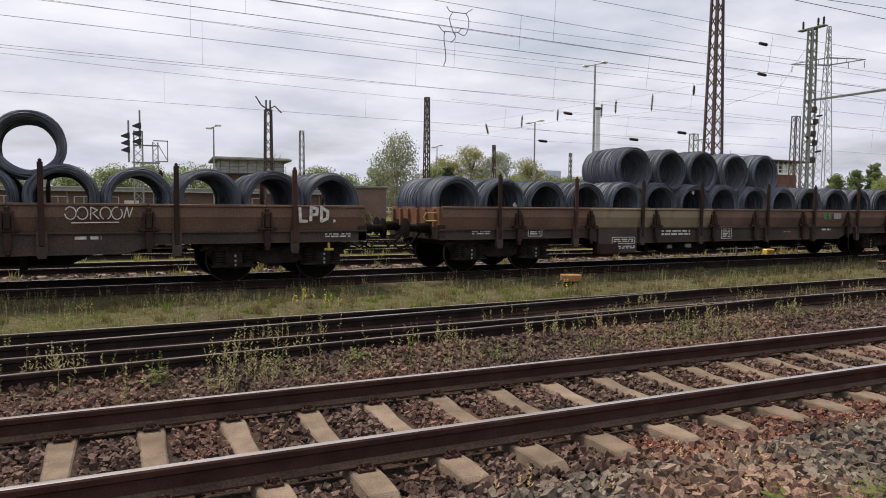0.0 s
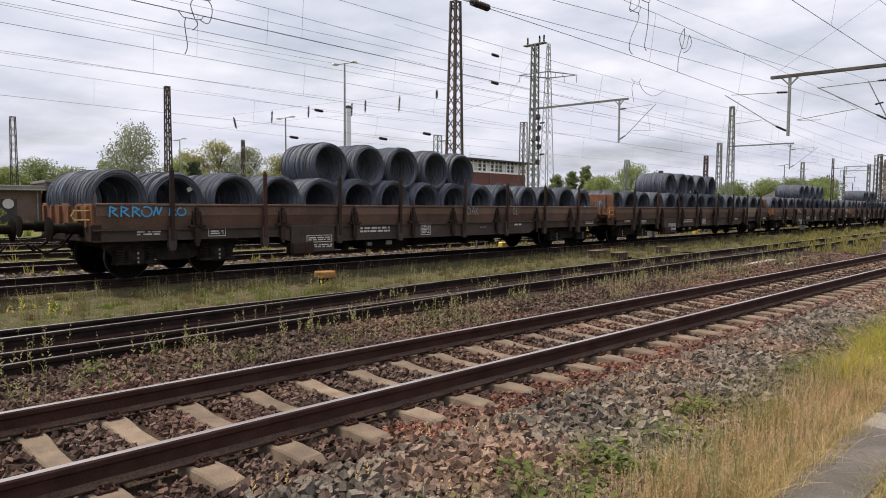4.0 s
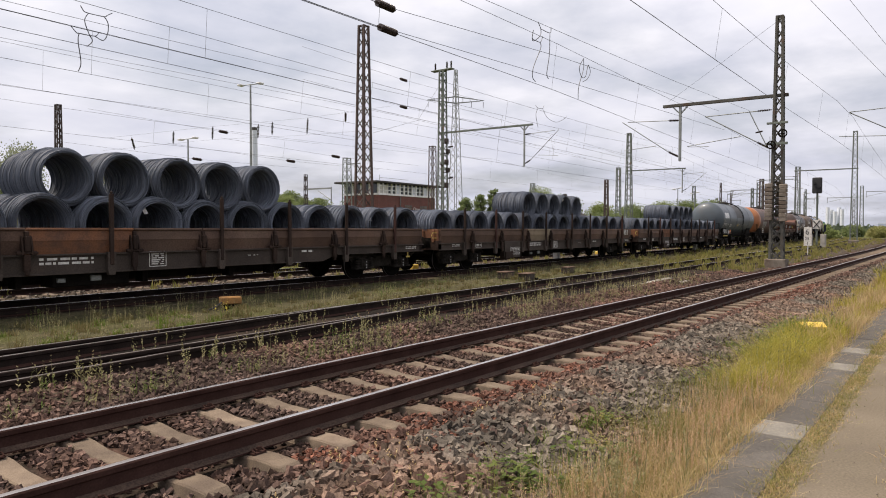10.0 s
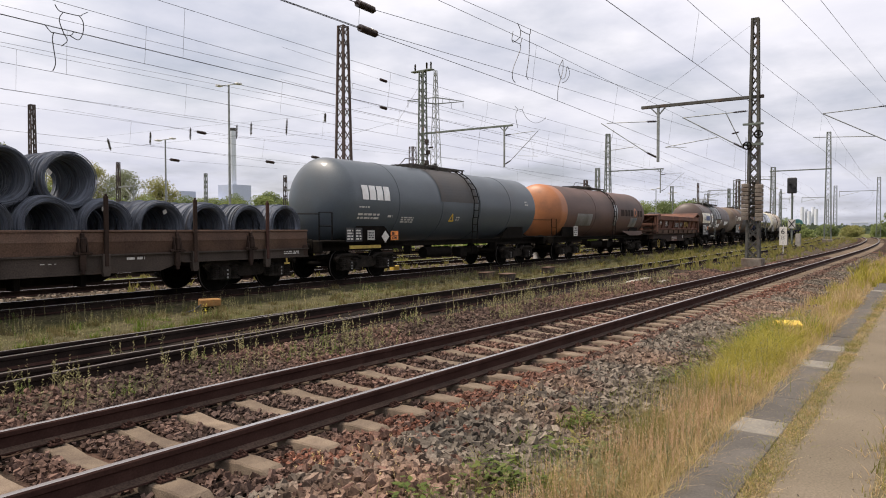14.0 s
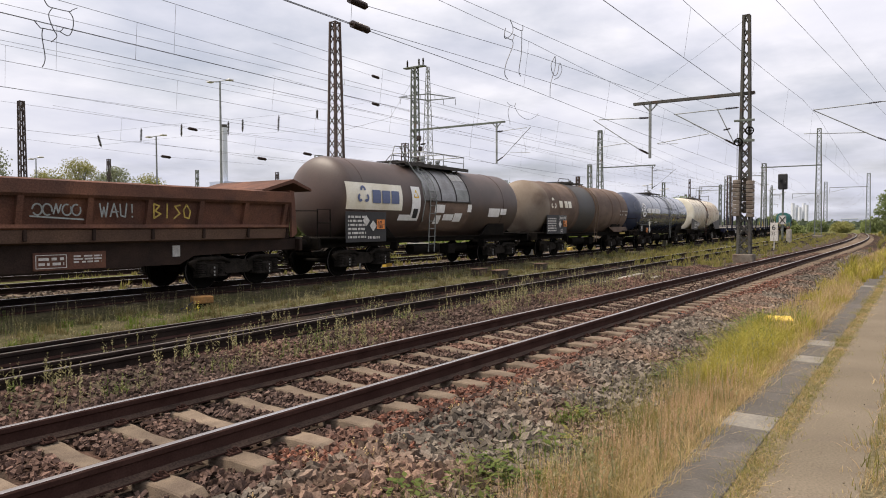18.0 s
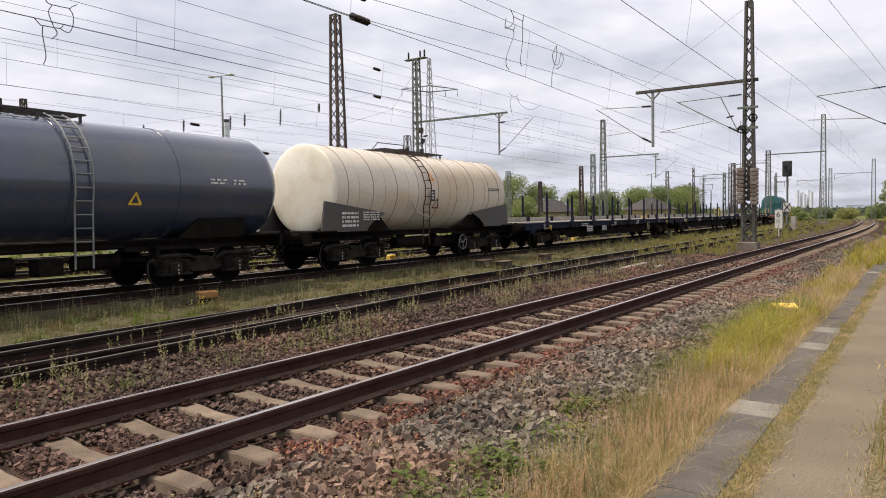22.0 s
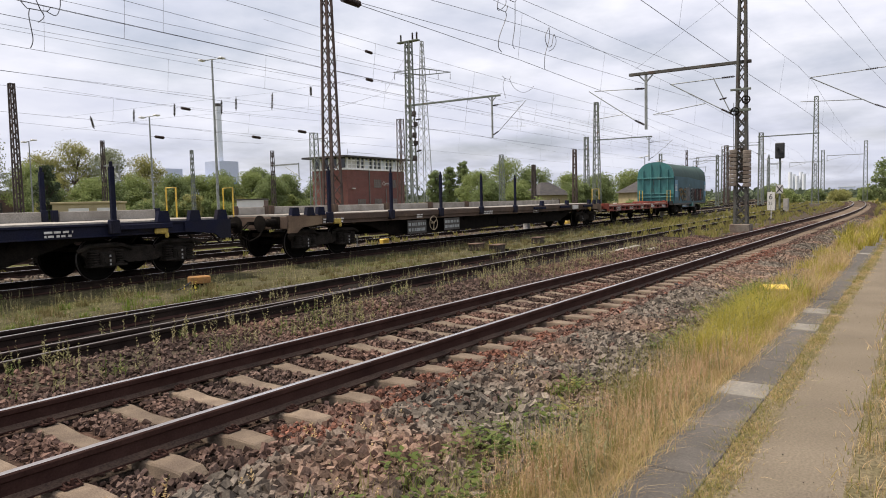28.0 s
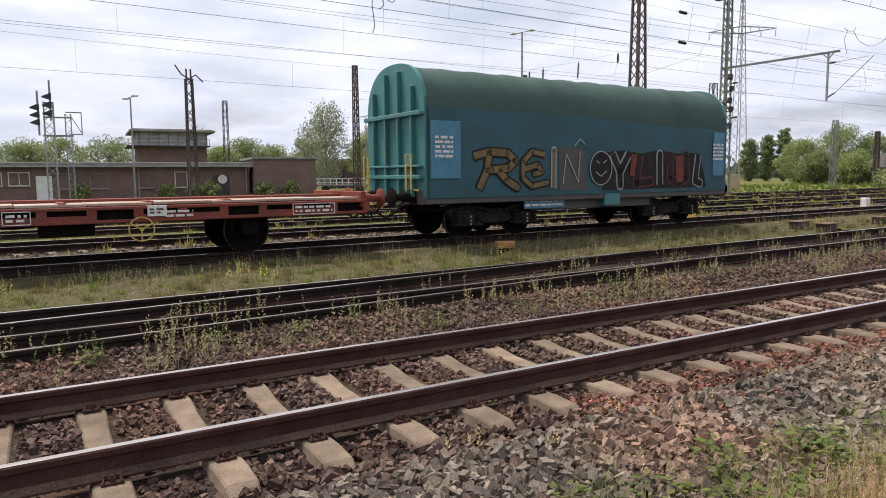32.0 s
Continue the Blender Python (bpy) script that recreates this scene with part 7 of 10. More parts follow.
    def blob(pts, mat, label, dy=0.0):
        s2 = Shape(); s2.prism(pts, "y", y2 - 0.004 - dy, y2 + 0.004 - dy)
        part("graffiti", s2, mat, w, label)
    blob([(0.1, 1.12), (0.05, 2.15), (0.9, 2.22), (1.6, 2.14), (2.4, 2.24), (3.2, 2.16), (4.2, 2.18), (4.5, 1.6), (4.62, 1.14)], "spray_black", "dark sprayed field")
    blob([(-1.5, 1.14), (-1.55, 2.22), (-1.1, 2.3), (-0.62, 2.2), (-0.5, 1.14)], "tank_soot", "grey-black sprayed field")

    def letter(runs, x0, z0, wd, ht, thick, mat, edge, label):
        lines = [[(x0 + a * wd, z0 + c * ht) for a, c in q] for q in runs]
        strokes("graffiti", w, lines, thick + 0.09, edge, "sprayed outline", y=y2 - 0.012)
        strokes("graffiti", w, lines, thick, mat, label, y=y2 - 0.024)
    letter([[(0.12, 0), (0.3, 0.5), (0.35, 0.95)], [(0, 0.86), (0.35, 0.98), (0.78, 0.95), (0.95, 0.75), (0.8, 0.55), (0.4, 0.5)], [(0.55, 0.5), (0.75, 0.22), (1.0, 0.02)]], -4.3, 1.22, 1.35, 0.92, 0.17, "gold_paint", "spray_black", "gold sprayed letter")
    letter([[(0.85, 0.9), (0.4, 0.98), (0.1, 0.7), (0.1, 0.25), (0.4, 0.02), (0.95, 0.12)], [(0.15, 0.5), (0.6, 0.62), (0.75, 0.42), (0.5, 0.36)]], -2.85, 1.24, 0.95, 0.92, 0.12, "gold_paint", "spray_black", "gold sprayed letter")
    letter([[(0.5, 0), (0.5, 1)]], -1.82, 1.2, 0.2, 1.0, 0.10, "gold_paint", "grey_paint", "gold sprayed stroke")
    for k, (runs, x0, wd) in enumerate((([[(0, 1), (0.45, 0.45), (0.5, 0)], [(1, 1), (0.5, 0.45)]], 0.45, 0.65), ([[(0.3, 1), (0.1, 0.05), (0.95, 0.12)]], 1.35, 0.75), ([[(0.5, 0), (0.4, 1)]], 2.3, 0.3), ([[(0.1, 1), (0.05, 0.2), (0.5, 0.02), (0.95, 0.2), (0.9, 1)]], 2.85, 0.85), ([[(0.6, 1), (0.3, 0.1), (0.9, 0.02)]], 3.95, 0.4))):
        letter(runs, x0, 1.24, wd, 0.88, 0.20, "spray_black", "red_spray" if k % 2 else "grey_paint", "dark sprayed letter")
    blob([(1.15, 1.5), (1.2, 2.12), (1.42, 2.1), (1.3, 1.5)], "red_spray", "dark red sprayed patch", 0.03)
    blob([(3.15, 1.3), (3.1, 2.05), (3.45, 2.1), (3.5, 1.3)], "red_spray", "dark red sprayed patch", 0.03)
    ring = [(0.0 + 0.42 * math.cos(t), 1.72 + 0.46 * math.sin(t)) for t in [2 * math.pi * i / 18 for i in range(19)]]
    blob(ring[:-1], "spray_black", "dark round sprayed shape", 0.012)
    strokes("graffiti", w, [ring, [(-0.2, 1.62), (0.0, 1.5), (0.22, 1.64)], [(-0.18, 1.92), (-0.08, 1.86)], [(0.08, 1.86), (0.2, 1.94)], [(-1.4, 1.3), (-1.3, 2.1), (-0.85, 1.35), (-0.8, 2.15)], [(-1.0, 2.3), (-0.8, 2.5), (-0.62, 2.36)]], 0.028, "grey_paint", "pale sprayed outlines", y=y2 - 0.03)
    s = Shape()
    for d in (-1, 1):
        s.box(0, d * 1.36, 0.98, L, 0.14, 0.2, c=0.015)
        s.box(0, d * 1.2, 0.78, 4.6, 0.08, 0.3, c=0.01)
    s.box(0, 0, 0.96, L, 2.5, 0.12)
    for x in (-L / 2 + 0.06, L / 2 - 0.06):
        s.box(x, 0, 1.04, 0.14, 2.7, 0.34, c=0.015)
    part("underframe", s, "tank_soot", w, "dark underframe")
    sign_board(w, -2.6, 0.68, 1.4, 0.28, "panel_blue", "blue data board", 2, 95, y=-1.32)
    sign_board(w, 0.2, 0.7, 0.6, 0.4, "teal", "teal box with latch", 0, 96, y=-1.30, depth=0.3)
    for x in (-3.35, 3.35):
        bogie(w, x)
    end_gear(w, L / 2)
    TRAIN.append((w, 196.9, 3.35))


build_hood_wagon()


# ---- masts, wires and signals ----
def brick_material(name, a, b, mortar, scale=4.0):
    m = bpy.data.materials.new(name)
    m.use_nodes = True
    n, l = m.node_tree.nodes, m.node_tree.links
    bs = n["Principled BSDF"]; bs.inputs["Roughness"].default_value = 0.9
    tc = n.new("ShaderNodeTexCoord")
    sp = n.new("ShaderNodeSeparateXYZ"); l.new(tc.outputs["Object"], sp.inputs[0])
    ad = n.new("ShaderNodeMath"); l.new(sp.outputs["X"], ad.inputs[0]); l.new(sp.outputs["Y"], ad.inputs[1])
    cb = n.new("ShaderNodeCombineXYZ"); l.new(ad.outputs[0], cb.inputs[0]); l.new(sp.outputs["Z"], cb.inputs[1])
    br = n.new("ShaderNodeTexBrick")
    br.inputs["Color1"].default_value, br.inputs["Color2"].default_value, br.inputs["Mortar"].default_value = (*a, 1), (*b, 1), (*mortar, 1)
    br.inputs["Scale"].default_value, br.inputs["Mortar Size"].default_value = scale, 0.02
    br.inputs["Brick Width"].default_value, br.inputs["Row Height"].default_value = 1.0, 0.3
    l.new(cb.outputs[0], br.inputs["Vector"])
    no = n.new("ShaderNodeTexNoise"); no.inputs["Scale"].default_value = 0.7; l.new(tc.outputs["Object"], no.inputs["Vector"])
    mr = n.new("ShaderNodeMapRange"); mr.inputs[3].default_value, mr.inputs[4].default_value = 0.65, 1.3; l.new(no.outputs["Fac"], mr.inputs[0])
    hv = n.new("ShaderNodeHueSaturation"); l.new(br.outputs["Color"], hv.inputs["Color"]); l.new(mr.outputs[0], hv.inputs["Value"])
    l.new(hv.outputs[0], bs.inputs["Base Color"])
    return m


MAT["brick_red"] = brick_material("signal_box_brick", (0.16, 0.055, 0.045), (0.12, 0.045, 0.038), (0.15, 0.09, 0.075))
MAT["brick_brown"] = brick_material("old_brown_brick", (0.150, 0.092, 0.074), (0.110, 0.072, 0.062), (0.17, 0.13, 0.11))
MAT["old_cement"] = material("stained_old_cement", (0.215, 0.185, 0.155), 0.9, second=(0.145, 0.122, 0.102), scale=4, fine=60, fine_amount=0.2, bump=0.3, third=(0.12, 0.085, 0.065), third_scale=1.4, third_range=(0.5, 0.72), vary=0.2)
MAT["mast_grey"] = material("mast_weathered_grey", (0.108, 0.108, 0.096), 0.8, second=(0.072, 0.066, 0.059), scale=2, fine=40, fine_amount=0.25, third=(0.11, 0.065, 0.045), third_scale=1.5, third_range=(0.55, 0.75))
MAT["shutter"] = material("boarded_window_grey", (0.165, 0.125, 0.110), 0.9, second=(0.12, 0.09, 0.08), scale=2, fine=30, fine_amount=0.2)
MAT["bark_grey"] = material("dead_twig", (0.16, 0.13, 0.10), 0.9, fine=30)
MAT["roof_felt"] = material("grey_roof_felt", (0.15, 0.145, 0.14), 0.9, second=(0.21, 0.20, 0.18), scale=1.2, fine=30, fine_amount=0.2)
MAT["roof_dark"] = material("dark_roof_edge", (0.045, 0.042, 0.045), 0.8, second=(0.07, 0.065, 0.06), scale=2, fine=30)
MAT["render_wall"] = material("faded_board_wall", (0.20, 0.205, 0.195), 0.85, second=(0.13, 0.13, 0.125), scale=1.5, fine=30, fine_amount=0.2)
MAT["pale_boards"] = material("faded_pale_boards", (0.37, 0.39, 0.37), 0.85, second=(0.24, 0.25, 0.24), scale=1.2, fine=30, fine_amount=0.2, stretch=(1, 1, 3))
MAT["beige_wall"] = material("beige_cabin_wall", (0.36, 0.305, 0.18), 0.8, second=(0.30, 0.25, 0.15), scale=1.5, fine=30, fine_amount=0.12)
MAT["grey_door"] = material("pale_grey_door", (0.62, 0.62, 0.61), 0.6, second=(0.55, 0.55, 0.54), scale=2, fine=30, fine_amount=0.1)
MAT["far_blue"] = material("pale_blue_cladding", (0.42, 0.47, 0.60), 0.6, second=(0.45, 0.50, 0.62), scale=0.05, fine=1, fine_amount=0.05)
MAT["far_deep_blue"] = material("deep_blue_cladding", (0.20, 0.29, 0.52), 0.7, second=(0.17, 0.25, 0.46), scale=0.05, fine=1, fine_amount=0.05)
MAT["far_white"] = material("pale_cladding", (0.62, 0.65, 0.70), 0.7, second=(0.56, 0.60, 0.66), scale=0.05, fine=1, fine_amount=0.05)
_g = bpy.data.materials.new("window_glass"); _g.use_nodes = True
_b = _g.node_tree.nodes["Principled BSDF"]
_b.inputs["Base Color"].default_value, _b.inputs["Roughness"].default_value = (0.03, 0.035, 0.04, 1), 0.06
MAT["glass"] = _g


def lattice(parent, h, w0, w1, mat, panels, leg=0.09, lace=0.045, z0=0.0, crossed=False):
    """A square lattice column that narrows upwards: four legs, and zigzag lacing on each face."""
    def half(z):
        return (w0 + (w1 - w0) * (z - z0) / (h - z0)) / 2
    for a, b in ((-1, -1), (1, -1), (1, 1), (-1, 1)):
        s = Shape(); s.bar((a * half(z0), b * half(z0), z0), (a * half(h), b * half(h), h), leg)
        part("leg", s, mat, parent)
    s = Shape()
    dz = (h - z0) / panels
    for i in range(panels):
        z, y = z0 + i * dz, z0 + (i + 1) * dz
        p, q = half(z), half(y)
        f = 1 if i % 2 else -1
        for k in range(4):
            c = [(-1, -1), (1, -1), (1, 1), (-1, 1)][k]; d = [(1, -1), (1, 1), (-1, 1), (-1, -1)][k]
            if f < 0:
                c, d = d, c
            s.bar((c[0] * p, c[1] * p, z), (d[0] * q, d[1] * q, y), lace)
            if crossed and z < 5.5:
                s.bar((d[0] * p, d[1] * p, z), (c[0] * q, c[1] * q, y), lace)
    for z in (z0 + 0.05, h - 0.03):
        p = half(z)
        for k in range(4):
            c = [(-1, -1), (1, -1), (1, 1), (-1, 1)][k]; d = [(1, -1), (1, 1), (-1, 1), (-1, -1)][k]
            s.bar((c[0] * p, c[1] * p, z), (d[0] * p, d[1] * p, z), lace * 1.3)
    tagged(part("lacing", s, mat, parent), "zigzag lacing bars", kind="stuff")


def insulator_shape(p, q, r=0.075, n=7):
    """A ribbed insulator between two points."""
    s = Shape()
    p, q = Vector(p), Vector(q)
    s.rod(p, q, r * 0.35, 6)
    for i in range(n):
        c = p.lerp(q, 0.15 + 0.7 * i / (n - 1)); d = (q - p).normalized() * 0.02
        s.rod(c - d, c, r, 10, r2=r * 0.5); s.rod(c, c + d, r * 0.5, 10, r2=r)
    return s


def mast(x, y, h, w0, w1, mat, panels, label, foot=True, yaw=2.0, leg=0.09, lace=0.045, arms=(), crossed=False):
    """arms: (height, reach in y, drop) of brackets across the tracks, each with a hanging post and a registration arm."""
    m = thing("catenary_mast", label, "catenary mast", "catenary masts", at=pose(x, y, -0.26, 0, 0, yaw))
    lattice(m, h + 0.26, w0, w1, mat, panels, leg, lace, 0.3 if foot else 0.0, crossed)
    if foot:
        part("footing", Shape().box(0, 0, 0.15, w0 + 0.38, w0 + 0.38, 0.55, c=0.03), "old_cement", m, "weathered concrete footing block")
    for z, reach, drop, inset in arms:
        z += 0.26
        s = Shape()
        e = math.copysign(1, reach)
        for d in (-0.07, 0.07):
            s.box(d, reach / 2 - e * 0.2, z, 0.05, abs(reach) + 0.4, 0.14, c=0.008)
        part("bracket_arm", s, mat, m, "steel bracket arm over the tracks")
        r = reach - e * inset
        s = Shape(); s.box(0, r, z - drop / 2 - 0.05, 0.12, 0.12, drop + 0.1, c=0.01); s.bar((0, r - e * 0.35, z - 0.08), (0, r, z - 0.45), 0.06); s.bar((0, r + e * 0.35, z - 0.08), (0, r, z - 0.45), 0.06)
        part("hanging_post", s, "zinc", m, "short hanging post")
        for dz, up in ((0.75, 0.03), (drop - 0.12, 0.30)):
            part("insulator", insulator_shape((0, r + e * 0.05, z - dz), (0, r + e * 0.6, z - dz + up), 0.06), "insulator", m, "brown ribbed insulator")
        s = Shape()
        s.rod((0, r + e * 0.6, z - 0.72), (0, r + e * 2.7, z - 0.62), 0.02, 6)
        s.rod((0, r + e * 0.6, z - drop + 0.42), (0, r + e * 3.0, z - 0.60), 0.024, 6)
        part("cantilever", s, "zinc", m, "tubular cantilever")
        s = Shape()
        s.rod((0, r + e * 1.2, z - drop + 0.75), (0.1, r + e * 2.9, z - drop + 0.62), 0.016, 6)
        s.rod((0, r + e * 2.6, z - drop + 0.64), (0, r + e * 2.3, z - 0.95), 0.008, 5)
        part("registration_arm", s, "zinc", m, "thin registration arm")
    return m


MA = mast(35.04, 6.53, 11.4, 0.52, 0.24, "mast_grey", 22, "grey-green lattice mast with bracket arm and tension weights", leg=0.105, lace=0.055, crossed=True, arms=((7.75, 5.35, 2.7, 0.85),))


def mast_a_fittings():
    block = Shape().box(0, 0, 0, 0.32, 0.32, 0.175, c=0.02).mesh("tension_weight", "old_cement")
    for dx, dy, z in ((-0.35, 0.30, 2.31), (-0.35, -0.30, 2.26), (0.5, 0.0, 2.46)):
        for i in range(9):
            part("tension_weight", block, None, MA, "" if i else "grey concrete tension weight", at=(dx + 0.006 * math.sin(5 * i), dy, z + 0.19 * i))
    s = Shape()
    for dy in (0.30, -0.30):
        s.rod((-0.35, dy, 3.9), (-0.35, dy, 6.1), 0.012, 5)
    part("tension_rope", s, "wire", MA)
    for dy, z in ((0.24, 5.7), (-0.24, 6.2)):
        s = Shape()
        s.pipe([(-0.4 + 0.0, dy + 0.17 * math.cos(2 * math.pi * i / 18), z + 0.17 * math.sin(2 * math.pi * i / 18)) for i in range(18)], 0.03, 6, closed=True)
        for i in range(4):
            s.bar((-0.4, dy, z), (-0.4, dy + 0.17 * math.cos(1.57 * i), z + 0.17 * math.sin(1.57 * i)), 0.03)
        s.rod((-0.5, dy, z), (-0.2, dy, z), 0.03, 6)
        part("tension_wheel", s, "steel_dark", MA, "spoked tension wheel", True)
    s = Shape()
    s.box(-0.35, 0, 5.75, 0.08, 0.9, 0.12, c=0.01); s.box(-0.35, 0, 6.7, 0.08, 0.9, 0.1, c=0.01)
    part("wheel_bracket", s, "mast_green", MA)
    part("insulator", insulator_shape((0, 0.30, 7.38), (0, 0.95, 7.37), 0.06), "insulator", MA, "brown ribbed insulator")
    part("insulator", insulator_shape((0, 0.42, 5.62), (0, 0.95, 5.93), 0.06), "insulator", MA, "brown ribbed insulator")
    part("insulator", insulator_shape((0, 1.00, 6.36), (0, 0.66, 6.42), 0.05), "insulator", MA, "brown ribbed insulator")
    s = Shape()
    s.rod((0, 0.95, 7.37), (0, 3.3, 7.32), 0.022, 6); s.rod((0, 0.95, 5.93), (0, 3.3, 7.34), 0.026, 6)
    part("cantilever", s, "zinc", MA, "tubular cantilever")
    s = Shape(); s.rod((0, 0.45, 5.6), (0, 1.28, 7.40), 0.024, 6)
    part("cantilever", s, "zinc", MA, "short tubular cantilever")
    s = Shape(); s.rod((0, 1.64, 6.24), (0, 4.15, 5.93), 0.018, 6); s.rod((0, 3.1, 5.86), (0, 4.1, 5.90), 0.012, 6)
    part("registration_arm", s, "zinc", MA, "thin registration arm")


mast_a_fittings()
mast(29.39, 27.56, 13.3, 0.80, 0.38, "mast_rust", 20, "tall rust-red lattice mast beside the yard tracks", leg=0.11, lace=0.042)
MS = mast(47.94, 35.83, 15.2, 0.68, 0.42, "mast_green", 24, "tall green lattice mast with bracket arm and switch gear", leg=0.10, lace=0.05, arms=((9.85, -8.75, 3.2, 0.75),))
for z, e in ((9.4, -1), (8.5, 1), (7.6, -1), (6.9, 1), (5.6, -1)):
    part("switch_box", Shape().box(0.1 * e, -0.48, z, 0.34, 0.26, 0.36, c=0.03).box(0, -0.36, z - 0.22, 0.7, 0.08, 0.08), "mast_dark", MS, "dark switch gear box on the mast")
for z, e in ((8.9, 1), (7.2, -1), (6.2, 1)):
    part("insulator", insulator_shape((e * 0.4, -0.3, z), (e * 0.95, -0.45, z + 0.12), 0.07), "insulator", MS, "brown ribbed insulator")
s = Shape()
s.box(47.94, 35.83, 15.25, 0.5, 2.2, 0.1, c=0.02)
MG = thing("mast_crossbar", "steel crossbar with insulators on top of the green mast", "mast crossbar", shape=s, mat="mast_green")
for dy in (-0.9, -0.45, 0.8):
    part("insulator", insulator_shape((47.94, 35.83 + dy, 15.3), (47.94, 35.83 + dy, 15.95), 0.09), "insulator", MG, "brown post insulator")
mast(22.78, 50.95, 10.3, 0.44, 0.28, "mast_dark", 20, "dark brown lattice mast in the yard", leg=0.085, lace=0.042)
mast(88.5, 35.4, 14.3, 0.9, 0.42, "mast_green", 20, "grey-green lattice mast with bracket arm", leg=0.11, lace=0.055, arms=((9.3, -7.4, 3.0, 0.4),))
mast(10.5, 52.7, 8.7, 0.6, 0.42, "mast_dark", 13, "dark lattice mast with horned top", leg=0.1, lace=0.05)
s = Shape()
for d in (-1, 1):
    s.pipe([(10.5, 52.7, 8.7), (10.5 + d * 0.5, 52.7, 9.0), (10.5 + d * 0.95, 52.7 - 0.2, 8.5 if d > 0 else 9.6)], 0.05, 6)
    s.rod((10.5 + d * 0.15, 52.7, 8.6), (10.5 + d * 0.15, 52.7, 9.4), 0.06, 6)
thing("mast_horn", "bent arms and insulators on a mast top", "mast crossbar", shape=s, mat="mast_dark")
mast(103.0, 11.0, 14.2, 0.8, 0.42, "mast_green", 20, "lattice mast beside the curve", leg=0.1, lace=0.05, arms=((9.4, 7.0, 2.6, 0.4),))
for x, y, h, w, mt in ((30.2, 53.1, 7.0, 0.5, "mast_dark"), (41.3, 45.9, 6.3, 0.45, "mast_dark"), (54.3, 53.8, 9.3, 0.85, "mast_green"), (63.8, 49.3, 11.2, 0.8, "mast_rust"), (22.9, 92.8, 11.6, 0.7, "mast_dark"),
                       (120.6, 20.7, 11.4, 0.8, "mast_green"), (103.3, 45.1, 9.4, 0.6, "mast_rust"), (114.0, 47.6, 12.2, 0.8, "mast_green"), (116.4, 26.4, 8.0, 0.4, "mast_green"), (127.9, 27.6, 10.2, 0.7, "mast_rust"), (79.0, 44.6, 7.5, 0.6, "mast_green"),
                       (90.4, 45.8, 6.6, 0.5, "mast_dark"), (167.0, 9.0, 12.1, 0.8, "mast_green"), (184.8, 18.6, 11.6, 0.8, "mast_green"), (255.0, 28.0, 11.2, 0.8, "mast_green"), (215.0, 44.0, 11.5, 0.8, "mast_rust"), (150.0, 33.0, 11.0, 0.7, "mast_green"), (300.0, 58.0, 12.0, 0.9, "mast_green"), (170.0, 52.0, 12.0, 0.8, "mast_green"), (240.0, 66.0, 12.0, 0.8, "mast_dark")):
    w = 0.28 if w <= 0.5 and x < 90 else w
    mast(x, y, h, w, w * 0.7, mt, max(8, int(h * 1.2)), "slim lattice mast further down the yard", leg=0.05 if w < 0.3 else 0.08 if x < 90 else 0.13, lace=0.03 if w < 0.3 else 0.04 if x < 90 else 0.06, foot=x < 60)

for x, off, h in ((132, 6.8, 10.5), (146, 16.5, 11.0), (158, 1.8, 9.8), (176, 11.5, 11.6), (190, 21.0, 11.0), (204, 4.2, 11.4), (224, 14.0, 12.0), (232, 26.0, 11.0), (262, 7.0, 11.8), (286, 18.0, 12.2), (320, 3.0, 12.0), (344, 30.0, 12.5)):
    m = mast(x, yard_y(x, off), h, 0.42, 0.26, "mast_green" if off < 10 else "mast_rust", 9, "slender far mast with a crossbar among the yard tracks", leg=0.10, lace=0.05, foot=False)
    part("crossbar", Shape().box(0, -1.2, h - 1.6, 0.1, 2.6, 0.12).rod((0, -2.3, h - 2.8), (0, -2.3, h - 1.5), 0.06, 6), "zinc", m, "short crossbar with a hanging post")

# crossbars with insulators on small masts
for x, y, z, reach in ((30.2, 53.1, 5.0, -2.2), (41.3, 45.9, 5.0, -3.2), (54.3, 53.8, 8.6, -2.0), (120.6, 20.7, 9.5, 6.0), (127.9, 27.6, 8.4, 5.0), (167.0, 9.0, 9.4, 7.0), (184.8, 18.6, 9.0, 7.0), (150.0, 33.0, 8.8, 6.0)):
    s = Shape()
    s.box(x, y + reach / 2, z, 0.1, abs(reach), 0.12)
    s.rod((x, y + reach, z - 1.2), (x, y + reach, z + 0.1), 0.05, 6)
    s.rod((x, y + reach, z - 1.0), (x, y + reach * 0.5, z - 0.2), 0.03, 6)
    thing("mast_bracket", "bracket with hanging post on a lattice mast", "mast bracket", "mast brackets", shape=s, mat="zinc")


def lamp_post(x, y, h, reach, label="tall galvanised yard lamp post", r=0.10):
    p = thing("lamp_post", label, "lamp post", "yard lamp posts", at=(x, y, -0.26))
    part("pole", Shape().rod((0, 0, 0), (0, 0, h + 0.2), r, 12, r2=r * 0.6), "zinc", p, smooth=True)
    s = Shape(); s.rod((-reach * 0.6, reach * 0.8, h + 0.15), (reach * 0.6, -reach * 0.8, h + 0.35), 0.04, 6)
    part("cross_arm", s, "zinc", p)
    for d in (-1, 1):
        s = Shape(); s.box(d * reach * 0.55, -d * reach * 0.73, h + 0.27 + d * 0.1, 0.55, 0.5, 0.16, c=0.04)
        part("lamp_head", s, "grey_door", p, "flat grey lamp head")


